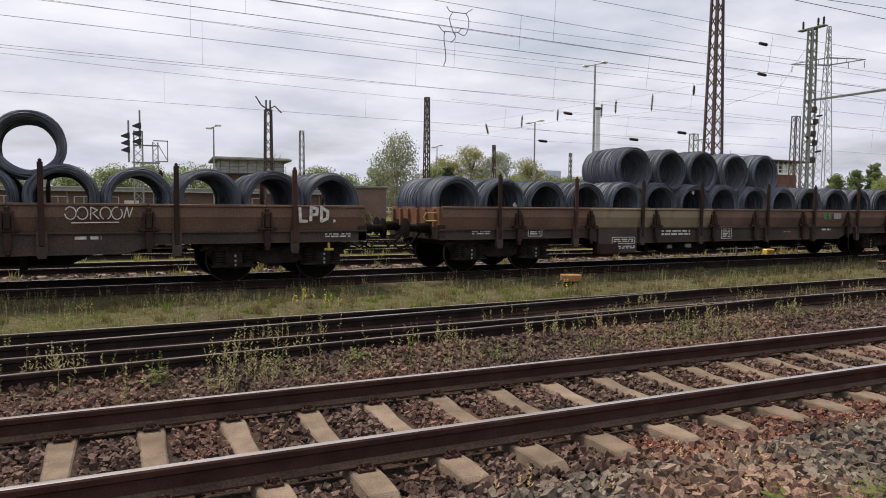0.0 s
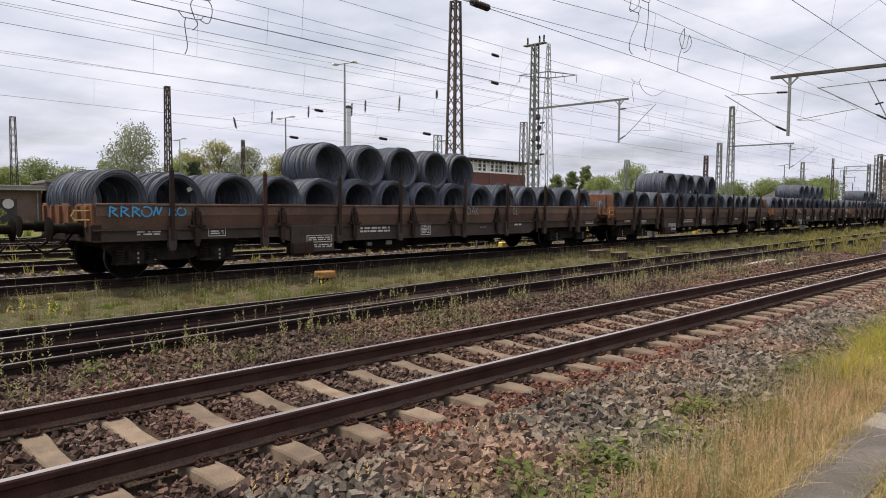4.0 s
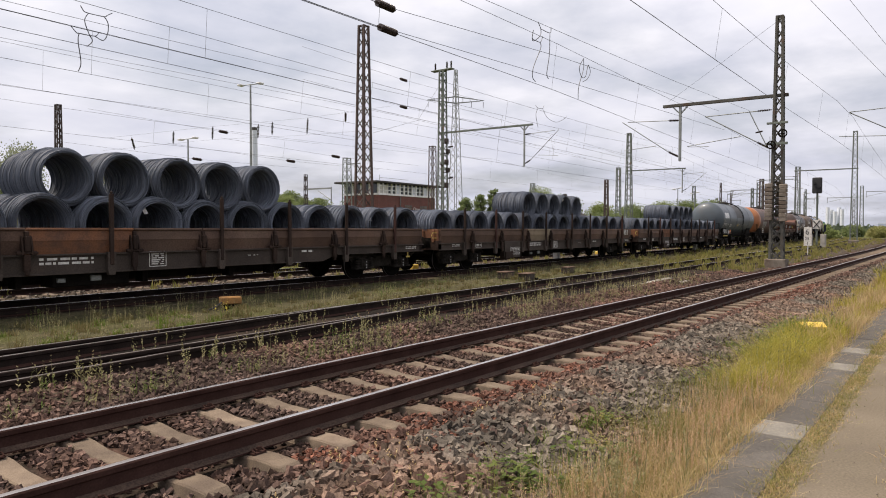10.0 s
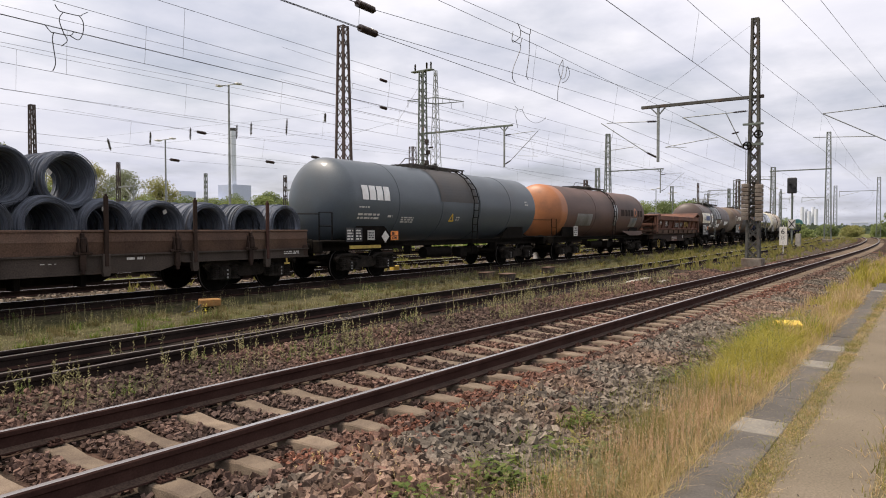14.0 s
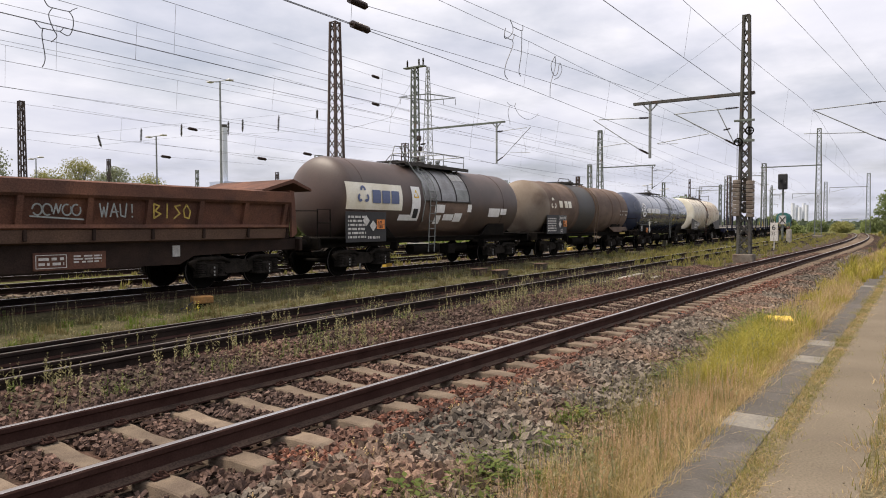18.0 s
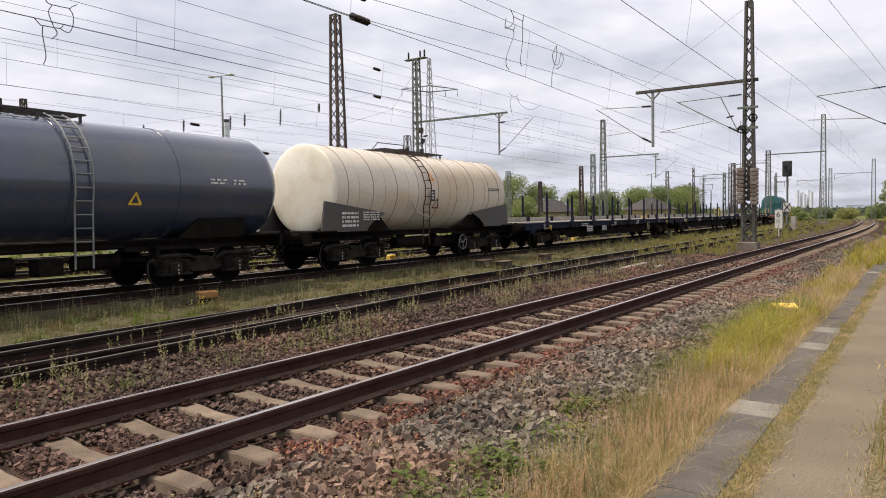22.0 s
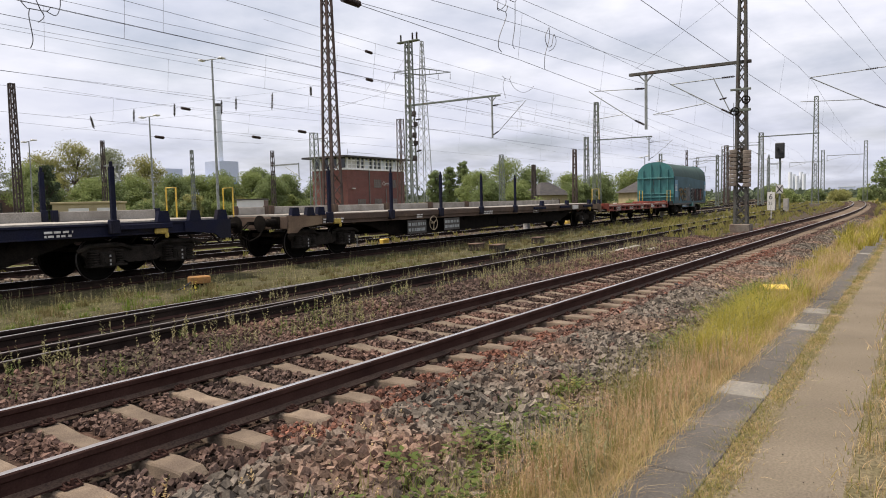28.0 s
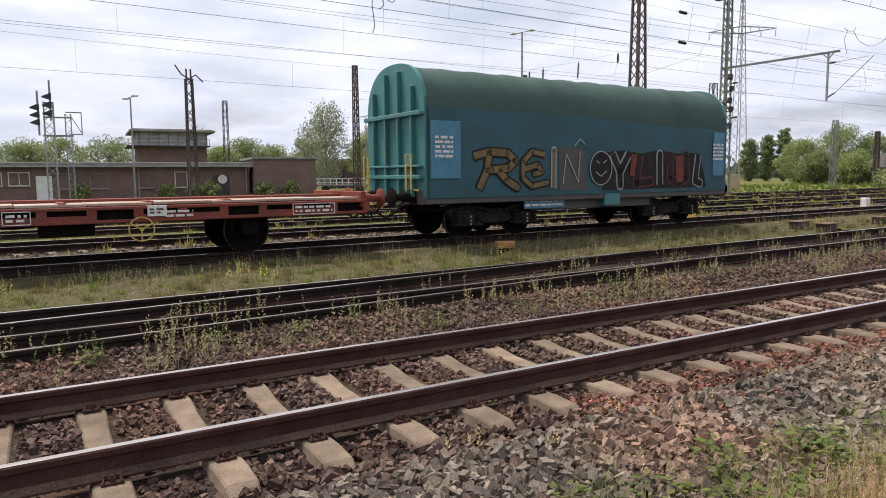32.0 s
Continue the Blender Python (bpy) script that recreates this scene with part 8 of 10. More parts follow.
lamp_post(41.9, 54.3, 15.3, 1.0, r=0.14)
lamp_post(41.3, 63.8, 10.8, 0.8, r=0.12)
lamp_post(39.1, 84.3, 9.6, 0.6)
lamp_post(8.2, 65.9, 8.6, 0.6)
mast(37.3, 51.6, 6.5, 0.24, 0.18, "mast_green", 14, "slim pale lattice mast between the yard tracks", leg=0.05, lace=0.03, foot=False)
for x, y, h in ((110, 36, 8), (140, 24, 9), (125, 38, 8), (160, 26, 9), (200, 30, 10)):
    lamp_post(x, y, h, 0.6)


def wire(name, pts, r, label, mat="wire"):
    return thing(name, label, "overhead wire", "overhead wires", shape=Shape().pipe(pts, r, 4), mat=mat)


def catenary(line, contact, carrier, supports, sag, seed):
    """A contact wire, the sagging wire that carries it, and droppers between them."""
    rng = random.Random(seed)
    x0 = -60
    xs = [x0 + 6 * i for i in range(66)]
    wire("contact_wire", [(x, line(x) + 0.2 * math.sin(x / 19), contact) for x in xs], 0.007, "copper contact wire above a track")
    def top(x):
        a = max([q for q in supports if q <= x] or [supports[0]]); b = min([q for q in supports if q > x] or [supports[-1] + 60])
        u = (x - a) / max(1e-6, b - a)
        return carrier - sag * 4 * u * (1 - u)
    wire("carrier_wire", [(x, line(x), top(x)) for x in xs], 0.006, "sagging carrier wire above a track")
    for i in range(16):
        x = -28 + 7.6 * i + rng.uniform(-0.6, 0.6)
        wire("dropper", [(x, line(x) + 0.2 * math.sin(x / 19), contact), (x, line(x), top(x))], 0.0035, "thin dropper between two overhead wires")


def glide(pts, x):
    """The value at x on a line through (x, value) pairs."""
    for (a, p), (b, q) in zip(pts, pts[1:]):
        if x <= b:
            return p + (q - p) * (x - a) / (b - a)
    return pts[-1][1]


NEAR_WIRE = [(-60, 4.4), (23, 4.4), (39, 4.25), (60, 4.75), (103, 6.0)]
catenary(lambda x: glide(NEAR_WIRE, x) if x < 103 else near_y(x), 5.75, 7.5, [-88, -24.5, 39.5, 103, 167, 230, 290], 0.58, 1)
FORK_WIRE = [(-60, 8.4), (0, 8.75), (18, 8.95), (35, 9.8), (48, 10.25)]
catenary(lambda x: glide(FORK_WIRE, x) if x < 48 else fork_y(x), 5.56, 7.1, [-90, -28, 35, 103, 167, 230, 290], 0.33, 2)
wire("carrier_wire", [(-40, 11.6, 7.25), (14.58, 9.09, 7.2), (26.5, 8.5, 7.2), (35, 7.8, 7.17)], 0.006, "carrier wire leading to the short cantilever")
wire("contact_wire", [(10.6, 8.8, 5.53), (18, 8.8, 5.8), (35, 8.9, 6.35)], 0.006, "anchored wire leaving the turnout")
wire("contact_wire", [(10.6, 8.8, 5.97), (18, 8.8, 6.44), (35, 9.2, 7.3)], 0.006, "anchored wire leaving the turnout")
for a, b in (((21.85, 3.13), (43.9, 1.76)), ((22.49, 2.24), (36.25, 1.39))):
    k = (b[1] - a[1]) / (b[0] - a[0])
    wire("feeder_wire", [(x, a[1] + k * (x - a[0]), 8.0) for x in (-60, -20, 20, 60, 100)], 0.006, "feeder wire along the near track")
MR = mast(40.0, -2.6, 9.6, 0.6, 0.34, "mast_grey", 18, "grey-green lattice mast beside the path", leg=0.1, lace=0.05, yaw=0.0)
for p, q in (((0, 3.9, 7.8), (0, 4.5, 7.77)), ((0, 3.6, 5.85), (0, 4.1, 6.08))):
    part("insulator", insulator_shape(p, q, 0.055), "insulator", MR, "brown ribbed insulator")
part("cantilever", Shape().rod((0, 0.3, 7.9), (0, 3.9, 7.8), 0.022, 6).rod((0, 4.5, 7.77), (0, 6.87, 7.68), 0.022, 6).rod((0, 0.2, 4.3), (0, 3.6, 5.85), 0.026, 6).rod((0, 4.1, 6.08), (0, 6.87, 7.66), 0.026, 6), "zinc", MR, "tubular cantilever")
part("registration_arm", Shape().rod((0, 4.5, 6.34), (0, 7.3, 6.5), 0.018, 6), "zinc", MR, "thin registration arm")
catenary(lambda x: yard_y(x), 5.57, 7.2, [-75, -15, 48, 100, 160, 220, 280], 0.80, 3)
catenary(lambda x: yard_y(x, -0.8), 5.70, 7.2, [-75, -15, 48, 100, 160, 220, 280], 0.35, 9)
catenary(lambda x: yard_y(x, 4.6), 5.99, 7.45, [-75, -15, 48, 100, 160, 220, 280], 0.25, 4)
catenary(lambda x: yard_y(x, 9.2), 6.17, 7.9, [-75, -15, 48, 100, 160, 220, 280], 0.4, 5)
catenary(lambda x: yard_y(x, 14.2), 5.5, 7.3, [-75, -15, 48, 100, 160, 220, 280], 0.8, 6)
for off, z in ((19.5, 9.2), (26.0, 9.6), (31.0, 8.6)):
    wire("feeder_wire", [(x, (near_y(x) if off == 0 else near_y(x, off) + 0.03 * x), z - 0.35 * math.sin(math.pi * ((x + 28) % 63) / 63)) for x in [-60 + 7 * i for i in range(60)]], 0.008, "feeder wire strung along the yard")

# cross spans between the tall masts, with hanging insulators
wire("cross_span", [(28.5, 56, 8.9), (33.6, 48.4, 9.8), (38.2, 42.1, 10.5), (42, 36.5, 11.4)], 0.006, "cross-span wire over the yard")
wire("cross_span", [(28.5, 56, 7.9), (33.6, 48.4, 8.75), (38.1, 42.1, 9.1), (42, 36.5, 9.6)], 0.006, "cross-span wire over the yard")
wire("guy_wire", [(35.04, 6.6, 11.2), (35.04, 11.7, 8.0)], 0.006, "guy wire from mast top to bracket")
wire("guy_wire", [(47.94, 35.2, 15.4), (44, 33.5, 12.6), (38, 30.5, 9.2), (29.6, 27.8, 7.0)], 0.009, "slack cable between two masts")
for a, b in (((29.77, 53.85, 8.93), (29.88, 53.58, 7.93)), ((31.79, 51.04, 9.43), (31.72, 51.02, 8.4)), ((33.66, 48.42, 9.78), (33.59, 48.4, 8.78)), ((35.82, 45.38, 10.0), (35.74, 45.35, 8.85)),
             ((36.49, 44.44, 10.18), (36.42, 44.42, 9.13)), ((38.16, 42.09, 10.48), (38.05, 42.09, 9.15)), ((39.95, 39.6, 10.92), (39.9, 39.58, 10.14))):
    thing("span_insulator", "dark insulator hanging in a cross span", "insulator", "cross-span insulators", shape=insulator_shape(a, b, 0.10, 8), mat="insulator")
for x, y, z in ((27.92, 38.93, 7.94), (26.82, 40.27, 6.13), (30.42, 35.14, 5.99), (32.15, 32.72, 6.29), (34.99, 29.28, 11.36), (34.89, 29.2, 9.55)):
    wire("anchor_wire", [(x - 9, y - 0.3, z + 0.25), (x, y, z), (x + 9, y + 0.35, z + 0.1)], 0.007, "short wire strung through a line insulator")
    thing("line_insulator", "dark ribbed insulator in an overhead wire", "insulator", "line insulators", shape=insulator_shape((x - 0.38, y, z + 0.02), (x + 0.38, y, z - 0.02), 0.095, 9), mat="insulator")
for x, y, z in ((10.37, 8.8, 5.51), (10.3, 8.8, 5.97)):
    o = thing("section_insulator", "large ribbed section insulator in the turnout's overhead wire", "insulator", "section insulators", shape=insulator_shape((x - 0.3, y, z), (x + 0.3, y, z - 0.02), 0.075, 9), mat="insulator")
    wire("contact_wire", [(x - 40, y - 0.4, z + 0.1), (x - 0.3, y, z)], 0.008, "overhead wire to the section insulator")

# jumper cables: loose loops between carrier and contact wires
JUMPERS = {
    # distance across: cables as (along, height)
    9.0: (((16.79, 7.23), (16.95, 7.07), (16.92, 6.88), (16.6, 6.67), (16.48, 6.7), (16.54, 6.94)), ((16.95, 7.07), (17.48, 7.08), (17.54, 7.25)), ((17.48, 7.08), (17.45, 6.45), (17.31, 5.92), (17.41, 5.78)),
          ((16.48, 6.7), (16.92, 6.7), (17.05, 6.89)), ((16.92, 6.7), (16.95, 6.54), (16.57, 5.97), (16.51, 5.68), (16.67, 5.57)),
          ((19.64, 6.79), (19.36, 6.46), (19.52, 6.2), (19.8, 6.28), (19.96, 6.64), (20.13, 6.46), (19.92, 6.21), (19.6, 6.07)), ((19.64, 6.79), (19.64, 6.46), (19.33, 5.89), (19.29, 5.49))),
    19.6: (((9.5, 7.83), (9.59, 7.7), (9.72, 7.67), (10.17, 7.68), (10.26, 7.74), (10.41, 7.84)), ((9.72, 7.67), (9.61, 7.44), (9.72, 7.1), (9.82, 6.9), (9.66, 6.71)), ((10.17, 7.68), (10.28, 7.52), (10.27, 7.23), (10.14, 6.99), (9.89, 7.06)),
           ((9.23, 7.19), (9.38, 7.04), (9.45, 7.04), (9.89, 7.06), (10.01, 7.18), (10.09, 7.19)), ((9.45, 7.04), (9.42, 6.81), (9.49, 6.23), (9.41, 5.97))),
    23.0: (((41.4, 9.95), (41.8, 9.82), (42.4, 9.87), (42.6, 10.1)), ((41.8, 9.82), (41.5, 9.32), (41.8, 8.5)), ((42.4, 9.87), (43.1, 9.34), (44.4, 9.18), (45.7, 9.59), (46.0, 9.83))),
}
for pts in [[(a, y, b) for a, b in c] for y, cables in JUMPERS.items() for c in cables]:
    fine = []
    for i in range(len(pts) - 1):
        p0, p1, p2, p3 = [Vector(pts[max(0, min(len(pts) - 1, i + k))]) for k in (-1, 0, 1, 2)]
        for j in range(6):
            t = j / 6
            fine.append(0.5 * ((2 * p1) + (p2 - p0) * t + (2 * p0 - 5 * p1 + 4 * p2 - p3) * t * t + (3 * p1 - p0 - 3 * p2 + p3) * t ** 3))
    wire("jumper_cable", fine + [Vector(pts[-1])], 0.010 if pts[0][1] < 12 else 0.014, "loose jumper cable loop between overhead wires")


def build_signals():
    g = thing("light_signal", "dark light signal on a pole with a white crossed board", "railway signal", at=(75.96, 11.12, -0.26))
    part("pole", Shape().rod((0, 0, 0), (0, 0, 6.6), 0.1, 10), "mast_green", g)
    part("signal_head", Shape().box(-0.15, 0, 6.1, 0.4, 0.85, 1.55, c=0.08), "black_paint", g, "black signal head")
    part("hood", Shape().rod((-0.35, 0.2, 6.35), (-0.65, 0.2, 6.33), 0.14, 12).rod((-0.35, -0.2, 6.0), (-0.65, -0.2, 5.98), 0.14, 12), "black_paint", g, "lamp hoods")
    part("cabinet", Shape().box(-0.1, -0.6, 0.7, 0.5, 0.45, 1.3, c=0.03), "cement", g, "pale cabinet at the foot")
    part("cabinet", Shape().box(-0.1, 0.5, 0.7, 0.5, 0.35, 1.2, c=0.03), "cement", g, "pale cabinet at the foot")
    b = part("crossed_board", Shape().box(-0.16, 0, 2.3, 0.03, 0.66, 0.86, c=0.005), "white_paint", g, "white board with a black cross")
    s = Shape()
    s.bar((-0.19, -0.28, 1.94), (-0.19, 0.28, 2.66), 0.02, 0.09); s.bar((-0.19, 0.28, 1.94), (-0.19, -0.28, 2.66), 0.02, 0.09)
    part("cross", s, "black_paint", b)
    k = thing("kilometre_sign", "white kilometre board on a thin post beside the track", "sign", at=pose(53.57, 8.24, -0.26, 0, 0, -8))
    part("post", Shape().rod((0, 0, 0), (0, 0, 2.05), 0.035, 8), "white_paint", k)
    for z, h in ((1.65, 0.62), (1.0, 0.66)):
        part("board", Shape().box(-0.05, 0, z, 0.03, 0.5, h, c=0.006), "white_paint", k, "white enamel board")
    for txt, sz, yy, zz in (("6", 0.55, 0.16, 1.45), ("25", 0.28, 0.18, 1.08), ("1", 0.28, 0.07, 0.74)):
        me = text_mesh(txt, sz); me.materials.append(MAT["black_paint"])
        me.transform(pose(0, 0, 0, 0, 0, -90))
        part("numeral", me, None, k, at=(-0.07, yy, zz))
    # old signal gantry by the brown building
    q = thing("signal_gantry", "old grey signal bracket with hooded lamps and lattice post", "railway signal", at=pose(1.25, 43.6, -0.26, 0, 0, 0))
    lattice(q, 6.0, 0.5, 0.45, "zinc", 12, 0.07, 0.035)
    s = Shape()
    s.box(0.4, 0, 4.2, 1.5, 0.1, 0.1); s.box(0.4, 0, 5.2, 1.3, 0.08, 0.08); s.rod((0.1, 0, 5.0), (0.1, 0, 7.2), 0.05, 8); s.rod((-0.5, 0, 4.2), (-0.5, 0, 6.6), 0.05, 8)
    for a in (0.78, 1.06):
        s.box(a, 0, 2.7, 0.06, 0.06, 5.4)
    for i in range(9):
        s.bar((0.78, 0, 0.2 + 0.58 * i), (1.06, 0, 0.5 + 0.58 * i), 0.03); s.bar((1.06, 0, 0.5 + 0.58 * i), (0.78, 0, 0.78 + 0.58 * i), 0.03)
    s.box(1.2, 0, 5.5, 0.8, 0.05, 0.06); s.box(1.25, 0, 4.3, 0.7, 0.05, 0.06); s.box(1.58, 0, 4.9, 0.05, 0.05, 1.25); s.bar((1.0, 0, 5.4), (1.55, 0, 4.4), 0.04)
    part("bracket", s, "zinc", q, "branching bracket frame")
    for x, z in ((0.1, 5.4), (0.1, 5.85), (0.1, 6.3), (-0.5, 4.9), (-0.5, 5.3), (-0.5, 5.7)):
        part("lamp_hood", Shape().prism([(x + 0.06, z - 0.17), (x + 0.06, z + 0.17), (x - 0.05, z + 0.15), (x - 0.4, z - 0.02), (x - 0.4, z - 0.06), (x - 0.1, z - 0.15)], "y", -0.42, -0.1), "black_paint", q, "black lamp hood")
    for x, y, z in ((57.3, 17.1, 0.5), (67.05, 24.8, 1.0), (33.0, 16.9, 0.35)):
        t = thing("marker_post", "small white concrete marker post between the tracks", "marker post", "marker posts", at=(x, y, -0.26), shape=Shape().box(0, 0, z / 2 + 0.1, 0.3, 0.3, z + 0.4, c=0.03), mat="white_paint")
    n = thing("number_sign", "small white board with a black numeral beside the track", "sign", at=(19.6, 17.05, -0.26))
    part("post", Shape().rod((0, 0, 0), (0, 0, 0.75), 0.03, 6), "zinc", n)
    part("board", Shape().box(0, -0.02, 0.72, 0.26, 0.03, 0.3, c=0.005), "white_paint", n, "white board")
    me = text_mesh("4", 0.26); me.materials.append(MAT["black_paint"]); part("numeral", me, None, n, at=(-0.07, -0.045, 0.63))


build_signals()


# ---- buildings and distance ----
def window(parent, x, z, w, h, y, frame="white_paint", bars=1, name="window"):
    """A window set in a wall that faces -y: recessed pane, frame and sill."""
    p = part(name, Shape().box(x, y + 0.06, z, w, 0.04, h), "glass", parent, "dark window pane")
    s = Shape()
    for d in (-1, 1):
        s.box(x + d * w / 2, y, z, 0.07, 0.14, h + 0.07); s.box(x, y, z + d * h / 2, w, 0.14, 0.07)
    for i in range(1, bars + 1):
        s.box(x - w / 2 + w * i / (bars + 1), y + 0.01, z, 0.05, 0.1, h)
    part("frame", s, frame, p, "window frame")
    part("sill", Shape().box(x, y - 0.06, z - h / 2 - 0.06, w + 0.16, 0.2, 0.05), "cement", p)
    return p


def build_signal_box():
    b = thing("signal_box", "red brick signal box with glazed upper floor, dark flat roof", "signal box", at=pose(78.75, 71.47, -0.3, 0, 0, 3))
    L, D = 15.2, 7.0
    part("wall", Shape().box(L / 2, D / 2, 3.55, L, D, 7.1), "brick_red", b, "red brick walls")
    part("glazed_storey", Shape().box(L / 2, D / 2, 8.0, L - 0.3, D - 0.3, 1.8), "glass", b, "band of dark windows")
    for i in range(15):
        x = 0.1 + (L - 0.2) * i / 14
        part("mullion", Shape().box(x, 0.06, 8.0, 0.28 if i % 3 == 0 else 0.16, 0.24, 1.8), "clean_white", b, "white window post")
    for i in range(5):
        part("mullion", Shape().box(0.06, 0.1 + (D - 0.2) * i / 4, 8.0, 0.2, 0.24, 1.8), "clean_white", b, "white window post")
    # Pale sheets: white panels at left, the others are painted pane reflections.
    for i in (0, 1, 4, 8, 11, 12, 13):
        part("blind", Shape().box(0.1 + (L - 0.2) * (i + 0.5) / 14, 0.10, 7.95, (L - 0.2) / 14 - 0.12, 0.05, 1.5), "far_white" if i > 2 else "white_paint", b, "pale sheet standing for a white panel and for reflecting panes")
    part("sill_band", Shape().box(L / 2, D / 2, 7.22, L + 0.24, D + 0.24, 0.28), "clean_white", b, "white band below the windows")
    for z in (7.85, 8.5):
        part("transom", Shape().box(L / 2, 0.05, z, L, 0.2, 0.10), "clean_white", b)
    part("roof", Shape().box(L / 2, D / 2, 9.05, L + 2.8, D + 1.8, 0.28, c=0.04), "roof_dark", b, "dark flat roof with wide eaves")
    for x, z in ((7.6, 5.0), (11.8, 5.0), (3.4, 1.9), (7.7, 1.9), (11.8, 1.9)):
        sh = part("shutter", Shape().box(x, -0.01, z, 1.9, 0.08, 1.35), "shutter", b, "grey-brown boarded window")
        for i in range(4):
            part("slat", Shape().box(x, -0.07, z - 0.48 + 0.32 * i, 1.9, 0.05, 0.05), "roof_felt", sh)
        for i in range(5):
            part("slat", Shape().box(x - 0.9 + 0.45 * i, -0.07, z, 0.05, 0.045, 1.35), "roof_felt", sh)
    part("wall_lamp", Shape().box(1.2, -0.25, 4.2, 0.7, 0.3, 0.16, c=0.03), "white_paint", b, "white wall lamp")
    part("railing", Shape().rod((-1.2, -1.2, 9.2), (-1.2, -1.2, 10.0), 0.03, 6).rod((-1.2, -1.2, 9.6), (6, -1.2, 9.6), 0.025, 6), "zinc", b)
    part("drainpipe", Shape().rod((5.4, -0.1, 0), (5.4, -0.1, 7), 0.07, 8), "render_wall", b)
    part("drainpipe", Shape().rod((9.8, -0.1, 0), (9.8, -0.1, 4.3), 0.05, 8), "render_wall", b)
    me = text_mesh("Orm", 0.95); me.materials.append(MAT["white_paint"])
    part("sign_lettering", me, None, b, "white station letters", at=(8.85, -0.08, 4.72))
    part("aerial", Shape().rod((1.5, 3, 9), (1.5, 3, 16), 0.05, 6).rod((0.9, 3, 12.5), (2.1, 3, 12.5), 0.03, 6), "zinc", b, "thin roof aerial")


build_signal_box()


def build_brown_building():
    b = thing("service_building", "long single-storey brown brick building with a flat felt roof", "building", at=pose(18.5, 66.8, -0.3, 0, 0, -3))
    part("wall", Shape().box(-20, 4.5, 1.45, 40, 9, 2.9), "brick_brown", b, "brown brick wall")
    part("roof", Shape().box(-20, 4.4, 3.1, 40.8, 10.2, 0.42, c=0.04), "roof_felt", b, "grey flat roof with overhang")
    part("gutter", Shape().rod((-40, -0.75, 2.95), (0.2, -0.75, 2.95), 0.07, 8), "zinc", b)
    for x in (-9.5, -22.0, 0.0):
        part("drainpipe", Shape().rod((x - 0.3, -0.12, 0), (x - 0.3, -0.12, 2.9), 0.06, 8), "zinc", b, "pale drainpipe")
    window(b, -6.2, 1.75, 1.05, 1.4, -0.02, "white_paint", 0)
    window(b, -9.2, 1.7, 1.3, 1.3, -0.02, "render_wall", 1)
    window(b, -15.5, 1.7, 1.4, 1.3, -0.02, "render_wall", 1)
    window(b, -13.0, 1.7, 1.4, 1.3, -0.02, "render_wall", 1)
    for x in (-19, -21, -23, -25, -27):
        window(b, x, 1.9, 1.5, 1.1, -0.02, "white_paint", 1)
    d = part("door", Shape().box(-2.6, -0.02, 1.1, 1.5, 0.08, 2.1, c=0.01), "roof_dark", b, "dark door with a round plate")
    part("round_plate", Shape().rod((-2.5, -0.06, 1.75), (-2.5, -0.1, 1.75), 0.42, 20), "white_paint", d, "round white plate")
    part("door", Shape().box(-17.2, -0.02, 1.1, 1.2, 0.08, 2.1, c=0.01), "grey_door", b, "grey door")
    a = thing("brick_annex", "windowless brown brick annex with a pale roof edge", "building", at=pose(18.75, 66.0, -0.3, 0, 0, -8))
    part("wall", Shape().box(3.0, 4.5, 1.8, 6.0, 9, 3.6), "brick_brown", a, "plain brown brick wall")
    part("roof", Shape().box(3.0, 4.5, 3.72, 6.3, 9.4, 0.24, c=0.03), "render_wall", a, "pale roof edge")
    t = thing("old_signal_tower", "disused brick signal tower with boarded windows and a broad flat roof", "signal box", at=pose(20.6, 93.8, -0.3, 0, 0, -4))
    part("wall", Shape().box(-4.1, 4, 3.0, 8.2, 8, 6.0), "brick_brown", t, "brown brick lower storey")
    part("boarded_storey", Shape().box(-4.1, 4, 6.85, 8.4, 8.2, 1.75), "pale_boards", t, "faded boarded upper storey")
    for i in range(8):
        part("board_post", Shape().box(-8.1 * i / 7, -0.12, 6.85, 0.14, 0.06, 1.75), "roof_felt", t)
    part("sill_band", Shape().box(-4.1, 4, 6.5, 8.55, 8.35, 0.12), "cement", t, "pale band")
    part("walkway", Shape().box(-4.6, 3.6, 5.95, 9.8, 9.6, 0.14), "roof_dark", t, "narrow gallery")
    part("gallery_rail", Shape().rod((0.2, -1.1, 6.0), (0.2, -1.1, 6.9), 0.03, 6).rod((-9.4, -1.1, 6.0), (-9.4, -1.1, 6.9), 0.03, 6).rod((-9.4, -1.1, 6.85), (0.2, -1.1, 6.85), 0.025, 6), "roof_dark", t)
    part("roof", Shape().box(-4.1, 4, 7.85, 10.2, 10.2, 0.30, c=0.06).box(-4.1, 4, 8.05, 9.6, 9.6, 0.12, c=0.04), "roof_felt", t, "broad weathered flat roof")
    part("roof_growth", Shape().rod((-1.2, 2, 8.1), (-1.6, 2, 9.0), 0.04, 5).rod((-1.2, 2, 8.1), (-0.7, 2, 8.8), 0.04, 5).rod((-0.2, 3, 8.1), (0.1, 3, 8.7), 0.04, 5), "bark_grey", t, "bare twigs growing on the roof")


build_brown_building()


